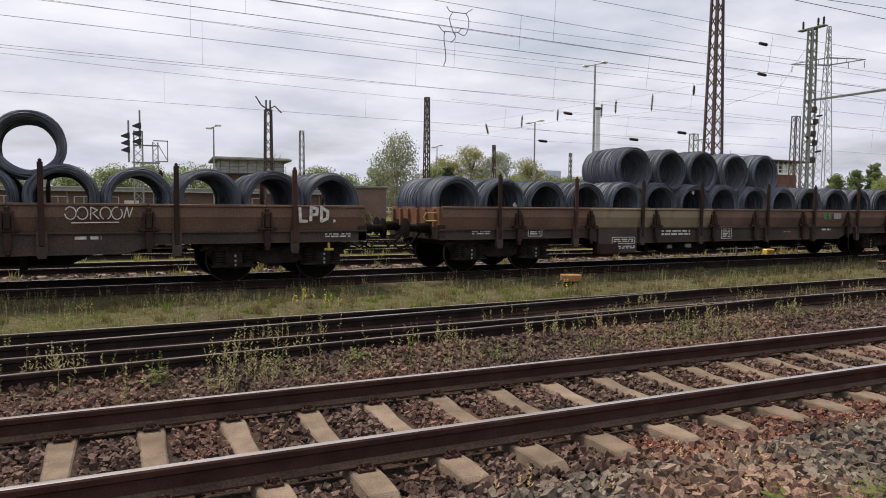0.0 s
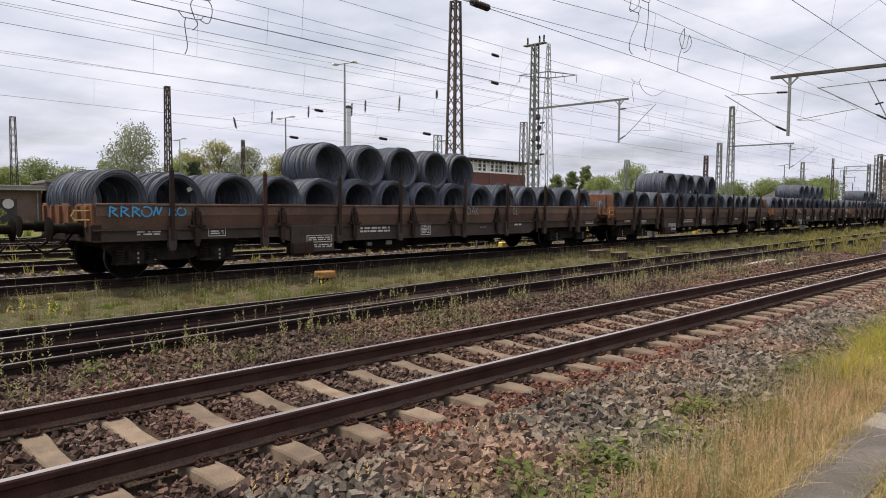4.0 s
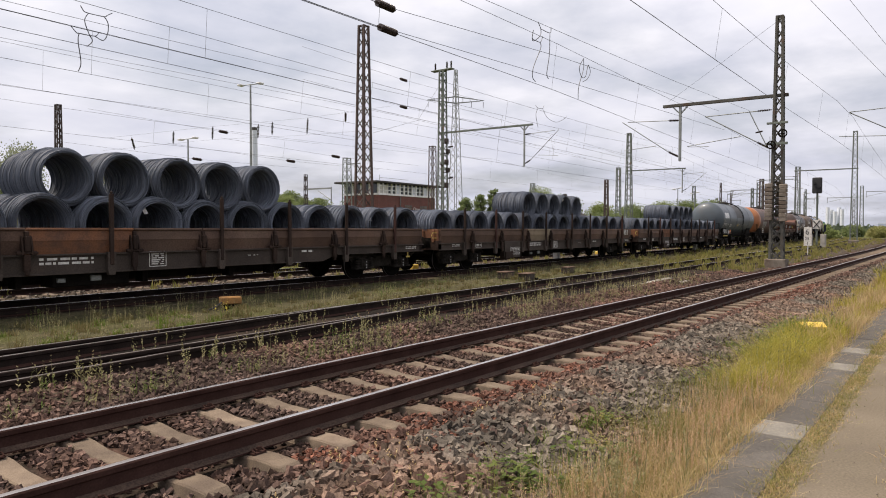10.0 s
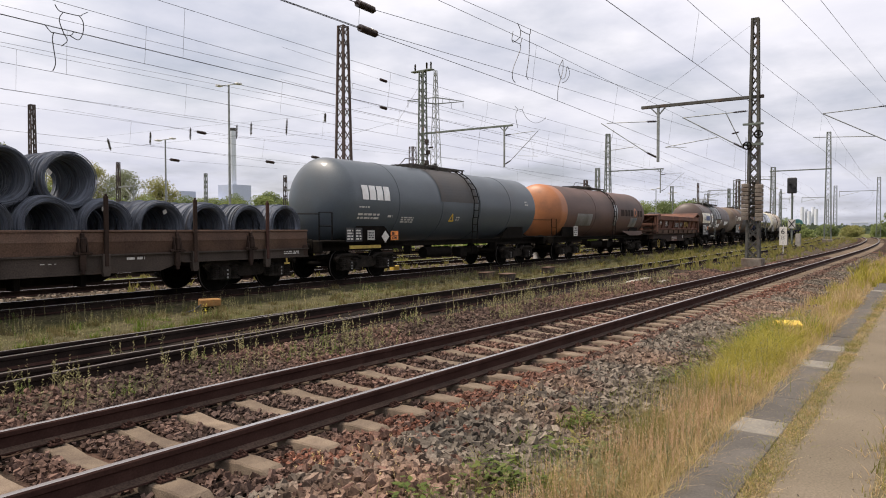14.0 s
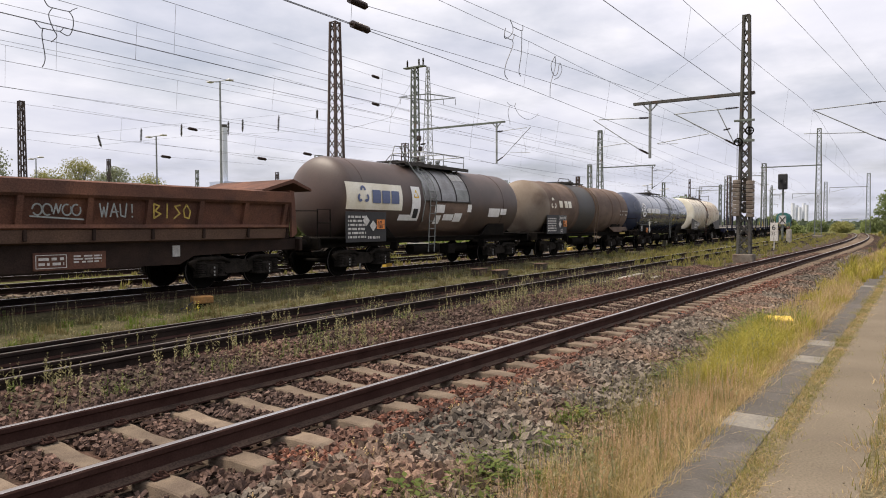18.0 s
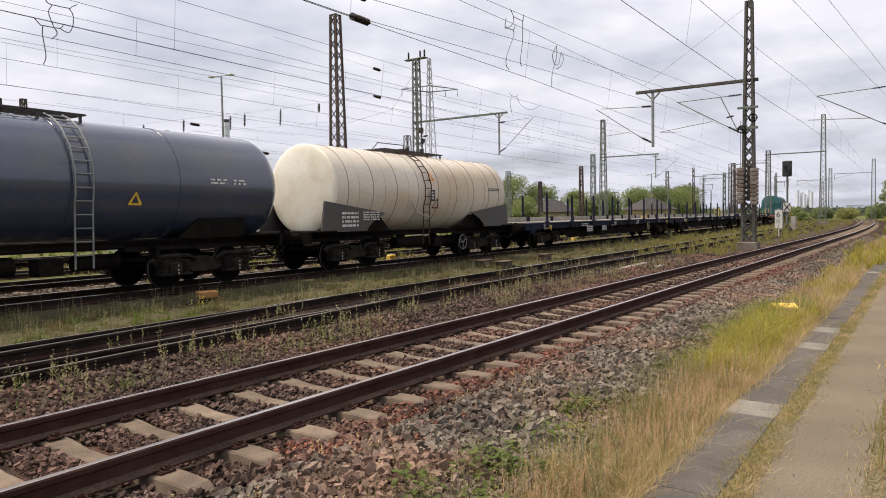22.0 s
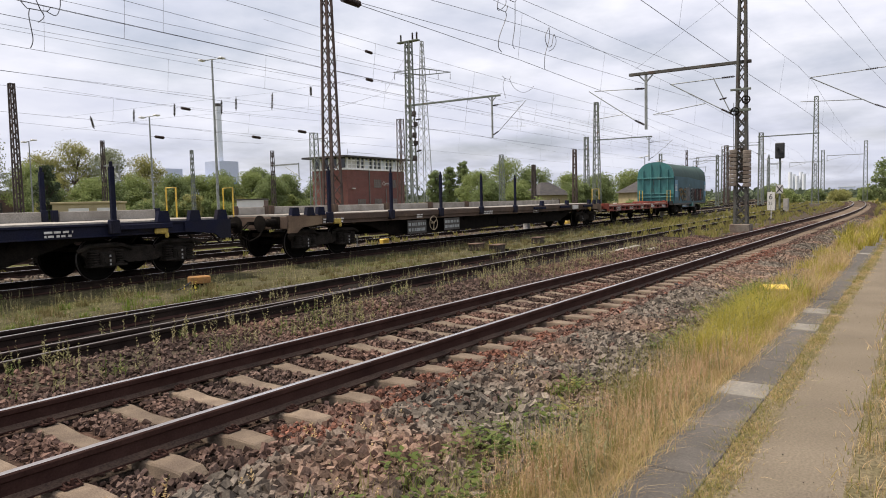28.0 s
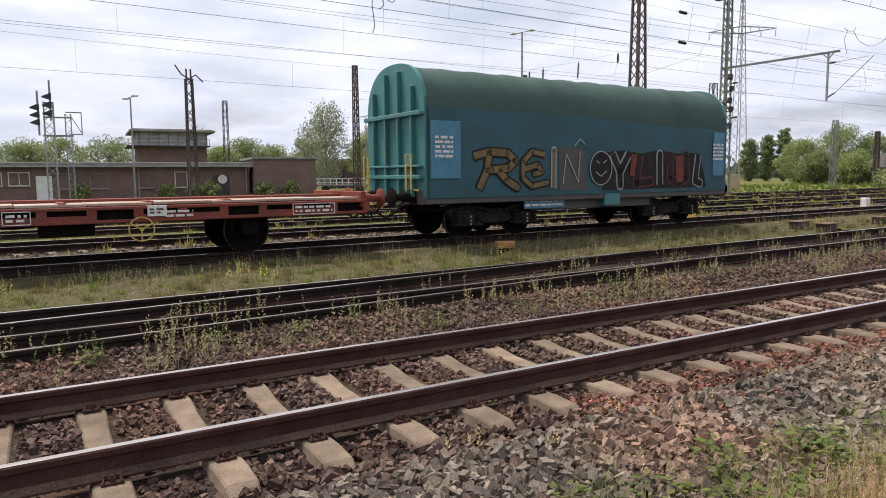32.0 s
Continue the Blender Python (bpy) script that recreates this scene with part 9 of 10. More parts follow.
def build_cabins():
    c = thing("beige_cabin", "beige equipment cabin with pale grey double doors", "cabin", at=pose(22.6, 46.0, -0.3, 0, 0, -40))
    part("wall", Shape().box(2.0, 1.2, 1.12, 4.0, 2.4, 2.24), "beige_wall", c)
    part("roof", Shape().box(2.0, 1.2, 2.3, 4.2, 2.6, 0.14, c=0.02), "beige_wall", c, "flat beige roof")
    for x in (1.55, 3.25):
        part("door", Shape().box(x, -0.02, 1.0, 1.2, 0.06, 1.9, c=0.01), "grey_door", c, "pale grey double door")
    d = thing("equipment_cabinet", "white equipment cabinet with a rusty brown side", "cabinet", at=pose(40.5, 49.9, -0.3, 0, 0, -53))
    part("wall", Shape().box(1.2, 0.9, 1.2, 2.4, 1.8, 2.4, c=0.03), "grey_door", d)
    part("side_panel", Shape().box(2.42, 0.9, 1.2, 0.05, 1.7, 2.3), "brick_brown", d, "rusty side panel")
    part("roof", Shape().box(1.2, 0.9, 2.44, 2.6, 2.0, 0.1, c=0.02), "roof_dark", d)
    e = thing("relay_cabinet", "small beige relay cabinet near the signal box", "cabinet", at=(67.5, 49.5, -0.3))
    part("wall", Shape().box(0, 0, 0.9, 2.0, 1.0, 1.8, c=0.02), "beige_wall", e)
    t = thing("flatbed_trailer", "parked pale lattice-sided flatbed trailer", "trailer", at=pose(28.0, 74.2, -0.3, 0, 0, -39))
    part("bed", Shape().box(3.2, 1.0, 0.95, 6.4, 2.2, 0.2), "roof_felt", t)
    for i in range(9):
        part("side_slat", Shape().box(0.4 + 0.7 * i, -0.1, 1.35, 0.1, 0.06, 0.7), "grey_door", t)
    part("side_rail", Shape().box(3.2, -0.1, 1.68, 6.4, 0.06, 0.1).box(3.2, -0.1, 1.25, 6.4, 0.05, 0.08), "grey_door", t)
    for x in (1.2, 5.2):
        part("wheel", Shape().rod((x, -0.15, 0.45), (x, 0.1, 0.45), 0.45, 16), "black_paint", t)
    h = thing("shed", "dark brick shed half hidden by trees", "building", at=pose(42.1, 108.5, -0.3, 0, 0, -30))
    part("wall", Shape().box(5, 3, 2.2, 10, 6, 4.4), "brick_brown", h)
    part("roof", Shape().box(5, 3, 4.6, 10.8, 6.8, 0.4), "roof_felt", h)
    for x in (2.5, 6.5):
        part("door", Shape().box(x, -0.03, 1.6, 2.4, 0.1, 3.0), "roof_dark", h)
    for x, y, w, dz in ((108.9, 54.0, 6.0, 2.6), (128.0, 43.0, 7.0, 2.8)):
        q = thing("small_house", "low beige house with a dark hipped roof among bushes", "house", at=pose(x, y, -0.3, 0, 0, -30))
        part("wall", Shape().box(w / 2, 3, dz / 2, w, 6, dz), "beige_wall", q)
        r = Shape(); r.add([(-0.5, -0.5, dz), (w + 0.5, -0.5, dz), (w + 0.5, 6.5, dz), (-0.5, 6.5, dz), (w * 0.35, 3, dz + 2.3), (w * 0.65, 3, dz + 2.3)], [(0, 1, 5, 4), (1, 2, 5), (2, 3, 4, 5), (3, 0, 4), (3, 2, 1, 0)])
        part("roof", r, "roof_dark", q, "dark hipped roof")
        window(q, w / 2, 1.5, 1.0, 1.1, -0.02, "white_paint", 1)
    f = thing("power_station", "pale blue industrial blocks with a tall white chimney on the horizon", "factory", at=(452.0, 581.5, -1))
    part("block", Shape().box(0, 0, 24, 23, 23, 48).box(0, 0, 10, 26, 26, 20), "far_blue", f, "pale blue block")
    part("block", Shape().box(-6, -6, 14, 22, 22, 27), "far_deep_blue", f, "deep blue lower block")
    part("chimney_cap", Shape().rod((-0.9, 0.7, 103), (-0.9, 0.7, 106), 2.9, 20, r2=2.9), "board_grey", f, "dark chimney cap")
    part("block", Shape().box(-14, 10, 16, 12, 20, 34), "far_blue", f)
    part("block", Shape().box(-40, 31, 20, 19, 19, 42), "far_blue", f)
    part("chimney", Shape().rod((-0.9, 0.7, 0), (-0.9, 0.7, 103), 3.3, 20, r2=2.8), "far_white", f, "white chimney", True)
    for i in range(5):
        g = thing("silo", "pale cylindrical silo on the horizon", "silo", "far silos", at=(1150 + 6 * (i % 2), 161 - 4.6 * i, -1))
        part("shell", Shape().rod((0, 0, 0), (0, 0, 35 - 3 * ((i * 7) % 3)), 2.5, 14), "far_white", g, smooth=True)
    for x, y, wd, h in ((897, 68, 16, 9), (893, 92, 22, 6), (880, 186, 26, 8), (885, 142, 14, 12)):
        g = thing("far_block", "hazy flat-roofed building on the horizon", "building", "far buildings", at=(x, y, -1))
        part("wall", Shape().box(0, 0, h / 2, 12, wd, h), "far_blue", g)
        part("roof", Shape().box(0, 0, h + 0.3, 12.6, wd + 0.6, 0.6), "far_white", g)
    p = thing("transmission_tower", "tall steel transmission tower beyond the yard", "transmission tower", at=(156.4, 113.3, -0.3))
    lattice(p, 46.0, 3.3, 0.6, "zinc", 22, 0.14, 0.08)
    for d in (-1, 1):
        s = Shape()
        tip = (d * 5.2, -d * 6.0, 37.6)
        for e in (-0.35, 0.35):
            s.bar((e, e, 36.8), tip, 0.16); s.bar((e, e, 38.6), tip, 0.14)
        for k in (0.25, 0.5, 0.75):
            s.bar((tip[0] * k, tip[1] * k, 36.8 + 0.8 * k), (tip[0] * k, tip[1] * k, 38.6 - k), 0.1)
        part("cross_arm", s, "zinc", p, "tapering cross arm")
    for d in (-1, 1):
        for k in (0.55, 0.97):
            part("insulator", insulator_shape((d * 5.2 * k, -d * 6.0 * k, 37.3), (d * 5.2 * k, -d * 6.0 * k, 35.6), 0.14, 6), "insulator", p)


build_cabins()


# ---- small things on the ground ----
def build_clutter():
    rng = random.Random(12)
    MAT["slab_dark"] = material("worn_dark_slab", (0.098, 0.088, 0.078), 0.9, second=(0.074, 0.067, 0.060), scale=3, fine=60, fine_amount=0.2, bump=0.3, third=(0.125, 0.104, 0.078), third_scale=1.5, third_range=(0.55, 0.75), vary=0.12)
    MAT["slab_pale"] = material("pale_slab", (0.205, 0.188, 0.160), 0.9, second=(0.155, 0.143, 0.124), scale=3, fine=60, fine_amount=0.2, bump=0.3)
    x, due = -7.6, [6.1, 9.2, 10.4]
    while x < 46:
        ln = rng.choice((0.95, 1.0, 1.0))
        pale = bool(due and x >= due[0]) or (x > 14 and rng.random() < 0.15)
        if due and x >= due[0]:
            due.pop(0)
        ln = 0.5 if pale else ln
        thing("cable_trough_lid", "pale replacement trough lid set in the path" if pale else "worn dark concrete trough lid beside the path", "paving slab", "trough lids along the path", "structure",
              at=pose(x + ln / 2, 0.765 + near_y(x) - 4.6075 + rng.uniform(-0.008, 0.008), -0.216 + rng.uniform(-0.004, 0.004), 0, 0, rng.uniform(-0.5, 0.5)), shape=Shape().box(0, 0, 0, ln - 0.012, 0.40, 0.05, c=0.006), mat="slab_pale" if pale else "slab_dark")
        x += ln
    y = thing("marker_block", "yellow painted marker block in tall grass beside the path", "marker block", at=pose(12.5, 1.50, -0.27, 0, 0, 24))
    part("block", Shape().box(0, 0, 0.06, 0.34, 0.30, 0.36, c=0.03), "yellow_old", y)
    part("cap", Shape().prism([(-0.21, 0.22), (0.21, 0.22), (0.21, 0.25), (0.02, 0.30), (-0.02, 0.30), (-0.21, 0.25)], "y", -0.18, 0.18), "yellow_paint", y, "yellow ridged cap")
    o = thing("point_heater_box", "orange-brown cable box on short legs beside the turnout", "cable box", at=pose(9.36, 12.59, -0.28, 0, 0, -20))
    part("lid", Shape().box(0, 0, 0.22, 0.44, 0.27, 0.16, c=0.02), "wagon_rust", o, "orange-brown metal lid").data.materials[0] = material("faded_orange_paint", (0.30, 0.155, 0.055), 0.8, second=(0.19, 0.11, 0.05), scale=5, fine=40)
    part("stand", Shape().box(0, 0, 0.1, 0.3, 0.18, 0.2, c=0.02), "steel_dark", o)
    part("cable", Shape().pipe([(-0.2, -0.1, 0.2), (-0.4, -0.15, 0.08), (-0.6, -0.1, 0.02)], 0.018, 6), "black_paint", o)
    thing("white_cap", "small white plastic cap on a short post in the gravel", "marker post", at=(1.9, 7.5, -0.3), shape=Shape().rod((0, 0, 0), (0, 0, 0.13), 0.045, 10).rod((0, 0, 0.13), (0, 0, 0.15), 0.045, 10, r2=0.02), mat="white_paint")
    for x, yy, ln, a in ((20.6, 8.35, 2.2, 3), (22.9, 8.6, 2.4, 4), (23.6, 7.9, 2.6, 8), (25.6, 8.3, 2.0, 5), (21.3, 9.6, 1.5, -5)):
        thing("plank", "bleached wooden plank lying between the tracks", "plank", "loose planks", at=pose(x, yy - 0.9, -0.19, rng.uniform(-2, 2), 0, a), shape=Shape().box(0, 0, 0, ln, 0.2, 0.07, c=0.01), mat="deck")
    for x, yy in ((21.2, 12.75), (20.9, 11.7), (25.45, 12.4)):
        p = thing("point_machine", "low rusty point machine beside the turnout", "point machine", "point machines", at=pose(x, yy, -0.29, 0, 0, 3))
        part("case", Shape().box(0, 0, 0.15, 0.62, 0.36, 0.24, c=0.03), "wagon_sill", p)
        part("lid", Shape().box(0, 0, 0.285, 0.68, 0.40, 0.03, c=0.01), "wagon_brown", p)
        part("rod", Shape().rod((0.2, -0.2, 0.08), (0.25, -1.2, 0.08), 0.025, 6), "steel_dark", p)
    for x, yy in ((22.3, 17.95), (43.7, 19.4)):
        thing("yellow_marker", "small yellow box beside a yard track", "cable box", "yellow boxes", at=(x, yy, -0.26), shape=Shape().box(0, 0, 0.2, 0.4, 0.25, 0.22, c=0.03).box(0, 0, 0.05, 0.2, 0.2, 0.14), mat="yellow_paint")
    s = Shape(); s.pipe([(13.2, 3.35, -0.12), (13.3, 3.0, -0.2), (13.8, 2.6, -0.22), (14.6, 2.3, -0.25)], 0.018, 6)
    thing("bond_cable", "black bonding cable leaving the rail", "cable", shape=s, mat="black_paint")


build_clutter()


# ---- plants ----
def leaf_material(name, a, b, c=None, rough=0.6, through=0.42):
    m = bpy.data.materials.new(name)
    m.use_nodes = True
    n, l = m.node_tree.nodes, m.node_tree.links
    bs = n["Principled BSDF"]; bs.inputs["Roughness"].default_value = rough
    bs.inputs["Specular IOR Level"].default_value = 0.15
    geo = n.new("ShaderNodeNewGeometry")
    rp = n.new("ShaderNodeValToRGB")
    rp.color_ramp.elements[0].color, rp.color_ramp.elements[1].color = (*a, 1), (*b, 1)
    if c:
        e = rp.color_ramp.elements.new(0.5); e.color = (*c, 1)
    l.new(geo.outputs["Random Per Island"], rp.inputs[0])
    tc = n.new("ShaderNodeTexCoord"); no = n.new("ShaderNodeTexNoise"); no.inputs["Scale"].default_value = 0.8
    l.new(tc.outputs["Object"], no.inputs["Vector"])
    mr = n.new("ShaderNodeMapRange"); mr.inputs[3].default_value, mr.inputs[4].default_value = 0.7, 1.3; l.new(no.outputs["Fac"], mr.inputs[0])
    hv = n.new("ShaderNodeHueSaturation"); l.new(rp.outputs[0], hv.inputs["Color"]); l.new(mr.outputs[0], hv.inputs["Value"])
    l.new(hv.outputs[0], bs.inputs["Base Color"])
    tr = n.new("ShaderNodeBsdfTranslucent"); l.new(hv.outputs[0], tr.inputs["Color"])
    mx = n.new("ShaderNodeMixShader"); mx.inputs[0].default_value = through
    l.new(bs.outputs[0], mx.inputs[1]); l.new(tr.outputs[0], mx.inputs[2])
    l.new(mx.outputs[0], n["Material Output"].inputs["Surface"])
    return m


MAT["grass_lime"] = leaf_material("yellow_green_grass", (0.250, 0.232, 0.042), (0.52, 0.425, 0.11), (0.375, 0.33, 0.065))
MAT["grass_straw"] = leaf_material("dry_straw_grass", (0.56, 0.44, 0.24), (0.38, 0.31, 0.13), (0.46, 0.31, 0.17))
MAT["grass_mix"] = leaf_material("meagre_yard_grass", (0.17, 0.18, 0.045), (0.33, 0.26, 0.11), (0.24, 0.22, 0.065))
MAT["grass_strip"] = leaf_material("dull_strip_grass", (0.108, 0.102, 0.036), (0.245, 0.195, 0.102), (0.165, 0.138, 0.060))
MAT["grass_green"] = leaf_material("fresh_green_grass", (0.10, 0.17, 0.025), (0.19, 0.22, 0.05), (0.14, 0.19, 0.035))
MAT["panicle"] = leaf_material("reddish_seed_head", (0.50, 0.33, 0.20), (0.42, 0.25, 0.16), (0.56, 0.40, 0.25))
MAT["weed_pale"] = leaf_material("pale_weed_stalk", (0.28, 0.235, 0.13), (0.20, 0.20, 0.085), (0.24, 0.22, 0.11))
MAT["weed_leaf"] = leaf_material("weed_leaf", (0.075, 0.115, 0.028), (0.155, 0.175, 0.05), (0.11, 0.145, 0.036))
MAT["petal_yellow"] = leaf_material("yellow_petal", (0.46, 0.40, 0.06), (0.55, 0.46, 0.09))
MAT["bark"] = material("grey_brown_bark", (0.10, 0.08, 0.065), 0.95, second=(0.06, 0.05, 0.042), scale=6, fine=30, fine_amount=0.3, bump=0.5)
MAT["birch_bark"] = material("pale_bark", (0.30, 0.28, 0.25), 0.9, second=(0.12, 0.10, 0.09), scale=5, fine=20, fine_amount=0.3)
MAT["leaf_dark"] = leaf_material("dark_foliage", (0.140, 0.185, 0.076), (0.222, 0.260, 0.114), (0.180, 0.224, 0.094))
MAT["leaf_mid"] = leaf_material("green_foliage", (0.165, 0.215, 0.075), (0.265, 0.300, 0.118), (0.214, 0.258, 0.097))
MAT["leaf_lime"] = leaf_material("yellowish_foliage", (0.215, 0.225, 0.075), (0.33, 0.31, 0.13), (0.27, 0.265, 0.10))
MAT["leaf_birch"] = leaf_material("silvery_birch_foliage", (0.19, 0.22, 0.135), (0.29, 0.31, 0.20), (0.24, 0.26, 0.165))
MAT["leaf_conifer"] = leaf_material("dark_conifer_foliage", (0.045, 0.065, 0.036), (0.075, 0.095, 0.050), (0.058, 0.078, 0.042), through=0.15)
MAT["leaf_far"] = leaf_material("hazy_distant_foliage", (0.075, 0.10, 0.065), (0.115, 0.14, 0.09), (0.095, 0.12, 0.075))

_gy, _gz = np.array([p[0] for p in PROFILE]), np.array([p[1] for p in PROFILE])


def strip_place(x, y):
    """World y and ground height for a place given by its distance across the strip."""
    lean = 0.036 * x * np.clip((y - 6.6) / 4.0, 0, 1)
    return y + np.where(x > 50, (x - 50) ** 2 / 2000, 0) + lean, np.interp(y, _gy, _gz)


def grass(name, label, n, xr, yr, h, w, mat, seed, clump=0, skew=1.0, lean=0.5, rise=0.0):
    """Tapered, bent blades; clump gathers them in tufts."""
    rng = np.random.default_rng(seed)
    if clump:
        k = max(1, n // clump)
        cx, cy = xr[0] + (xr[1] - xr[0]) * rng.random(k) ** skew, rng.uniform(*yr, k)
        ch = rng.uniform(0.4, 1.25, k)
        i = rng.integers(0, k, n)
        x, y = cx[i] + rng.normal(0, 0.06, n), cy[i] + rng.normal(0, 0.06, n)
        hs = rng.uniform(*h, n) * ch[i]
    else:
        x, y = xr[0] + (xr[1] - xr[0]) * rng.random(n) ** skew, rng.uniform(*yr, n)
        hs = rng.uniform(*h, n)
    if rise:
        hs = hs * np.interp(y, [yr[0] - 0.05, yr[0] + rise], [0.25, 1.0])
    wy, z = strip_place(x, y)
    a = rng.uniform(0, 2 * np.pi, n)
    tilt = rng.normal(0, lean, n) * hs
    b = rng.uniform(0, 2 * np.pi, n)
    ws = rng.uniform(0.6, 1.3, n) * w * np.interp(x, [6, 40], [1, 2.2])
    side = np.stack([np.cos(a), np.sin(a), 0 * a], -1) * ws[:, None] / 2
    p0 = np.stack([x, wy, z - 0.02], -1)
    p1 = p0 + np.stack([np.cos(b) * tilt * 0.35, np.sin(b) * tilt * 0.35, hs * 0.6], -1)
    p2 = p0 + np.stack([np.cos(b) * tilt, np.sin(b) * tilt, hs], -1)
    v = np.stack([p0 - side, p0 + side, p1 + side * 0.7, p1 - side * 0.7, p2], 1)
    f4 = np.stack([np.arange(n) * 5 + k for k in range(5)], -1)
    tri = np.concatenate([f4[:, [0, 1, 2]], f4[:, [0, 2, 3]], f4[:, [3, 2, 4]]], 0)
    thing(name, label, "grass", kind="stuff", shape=fast_mesh(name, v.reshape(-1, 3), tri, mat))


grass("straw_grass", "dry reddish straw grass between ballast and path", 12000, (1.3, 8.6), (1.0, 1.68), (0.05, 0.25), 0.0032, "grass_straw", 1, 60, lean=0.9, rise=0.4)
grass("straw_fine", "fine pale green blades among the straw", 9000, (1.3, 9.0), (1.0, 1.9), (0.08, 0.32), 0.0034, "grass_mix", 41, 50, lean=0.8, rise=0.4)
grass("straw_grass_sparse", "thin dry grass at the foot of the ballast", 2600, (0.5, 12), (1.6, 2.25), (0.10, 0.32), 0.004, "grass_mix", 2, 22, lean=0.7)
grass("verge_underlayer", "short matted grass on the verge", 16000, (1.0, 16), (0.96, 1.7), (0.03, 0.13), 0.0045, "grass_mix", 3, 14, lean=1.2)
grass("verge_straw_mat", "flattened dead blades on the verge", 12000, (1.0, 16), (0.94, 1.75), (0.05, 0.16), 0.004, "grass_straw", 48, 14, lean=1.8)
grass("tall_lime_grass", "tall yellow-green grass beside the path", 20000, (7.6, 12.4), (1.04, 1.75), (0.10, 0.42), 0.0045, "grass_lime", 4, 90, lean=0.9, rise=0.35)
grass("tall_green_grass", "fresh green blades in the tall grass", 1500, (9.5, 13.0), (1.2, 1.85), (0.14, 0.48), 0.008, "grass_green", 42, 120, lean=0.7)
grass("far_lime_grass", "yellow-green grass along the path further off", 7000, (12, 60), (1.0, 1.9), (0.15, 0.38), 0.009, "grass_lime", 5, 40, skew=1.4, lean=0.35)
grass("far_straw_grass", "dry straw grass along the path further off", 9000, (11.6, 60), (1.0, 2.0), (0.12, 0.40), 0.008, "grass_straw", 44, 30, skew=1.5, lean=0.5)
grass("rear_straw_grass", "dry straw grass of the verge behind", 3500, (-7, 1.5), (1.0, 1.75), (0.10, 0.34), 0.005, "grass_straw", 45, 40)
grass("rear_path_grass", "dry grass beside the path behind", 6000, (-7, 1.5), (-1.2, -0.12), (0.03, 0.12), 0.007, "grass_straw", 46, 14)
grass("rear_seam_grass", "trodden grass between trough lids and path behind", 5000, (-7, 1.5), (0.40, 0.565), (0.03, 0.10), 0.006, "grass_mix", 47, 14, lean=1.0)
grass("green_tufts", "fresh green tufts on the ballast shoulder", 2400, (1.0, 12), (1.5, 2.3), (0.08, 0.25), 0.006, "grass_green", 6, 45)
grass("slab_seam_grass", "trodden dry grass between trough lids and path", 34000, (1.5, 36), (0.44, 0.575), (0.015, 0.06), 0.005, "grass_straw", 7, 26, skew=2.0, lean=1.4)
grass("slab_seam_green", "short green grass between trough lids and path", 20000, (1.5, 36), (0.44, 0.58), (0.02, 0.08), 0.005, "grass_mix", 8, 30, skew=2.0, lean=1.2)
grass("slab_edge_grass", "dry blades hanging over the trough lids", 5000, (1.5, 20), (0.95, 1.05), (0.05, 0.22), 0.005, "grass_straw", 43, 12, skew=1.3, lean=1.1)
grass("path_edge_grass", "dry grass on the far edge of the path", 24000, (1.5, 45), (-1.2, -0.12), (0.03, 0.12), 0.007, "grass_straw", 9, 14, skew=1.9, lean=0.9)
grass("path_edge_green", "green grass on the far edge of the path", 14000, (1.5, 60), (-1.6, -0.16), (0.05, 0.18), 0.008, "grass_mix", 10, 14, skew=1.9)
grass("strip_grass", "meagre grass strip between turnout and train", 27000, (-8, 55), (10.35, 13.5), (0.05, 0.19), 0.012, "grass_strip", 11, 55, skew=1.35)
grass("strip_green", "fresh green patch in the grass strip", 4200, (-8, 9), (10.4, 12.2), (0.05, 0.18), 0.012, "grass_green", 12, 60, skew=1.3)
grass("turnout_weeds", "sparse weeds between the turnout rails", 1100, (-4, 32), (6.3, 10.2), (0.05, 0.2), 0.009, "weed_pale", 13, 12, skew=1.2)
grass("far_strip_grass", "grass along the tracks towards the curve", 9000, (30, 150), (6.6, 10.5), (0.15, 0.4), 0.02, "grass_mix", 14, 14, skew=1.4)
grass("far_green_grass", "green growth beside the track towards the curve", 7000, (38, 170), (8.5, 14.0), (0.12, 0.4), 0.025, "grass_mix", 15, 20, skew=1.5)
grass("curve_verge_grass", "tall yellow-green grass beyond the path's end", 16000, (26, 150), (-6.0, 1.9), (0.25, 0.65), 0.018, "grass_lime", 18, 40, skew=1.5, lean=0.5)
grass("curve_verge_straw", "dry grass beyond the path's end", 9000, (30, 150), (-6.0, 2.6), (0.2, 0.5), 0.018, "grass_mix", 19, 30, skew=1.5, lean=0.6)
grass("yard_grass", "rough grass beyond the train", 16000, (-12, 80), (16.2, 34), (0.08, 0.3), 0.03, "grass_mix", 16, 12)
grass("meadow_grass", "green grass beyond the yard tracks", 16000, (-12, 130), (34, 62), (0.15, 0.5), 0.06, "grass_green", 17, 14)


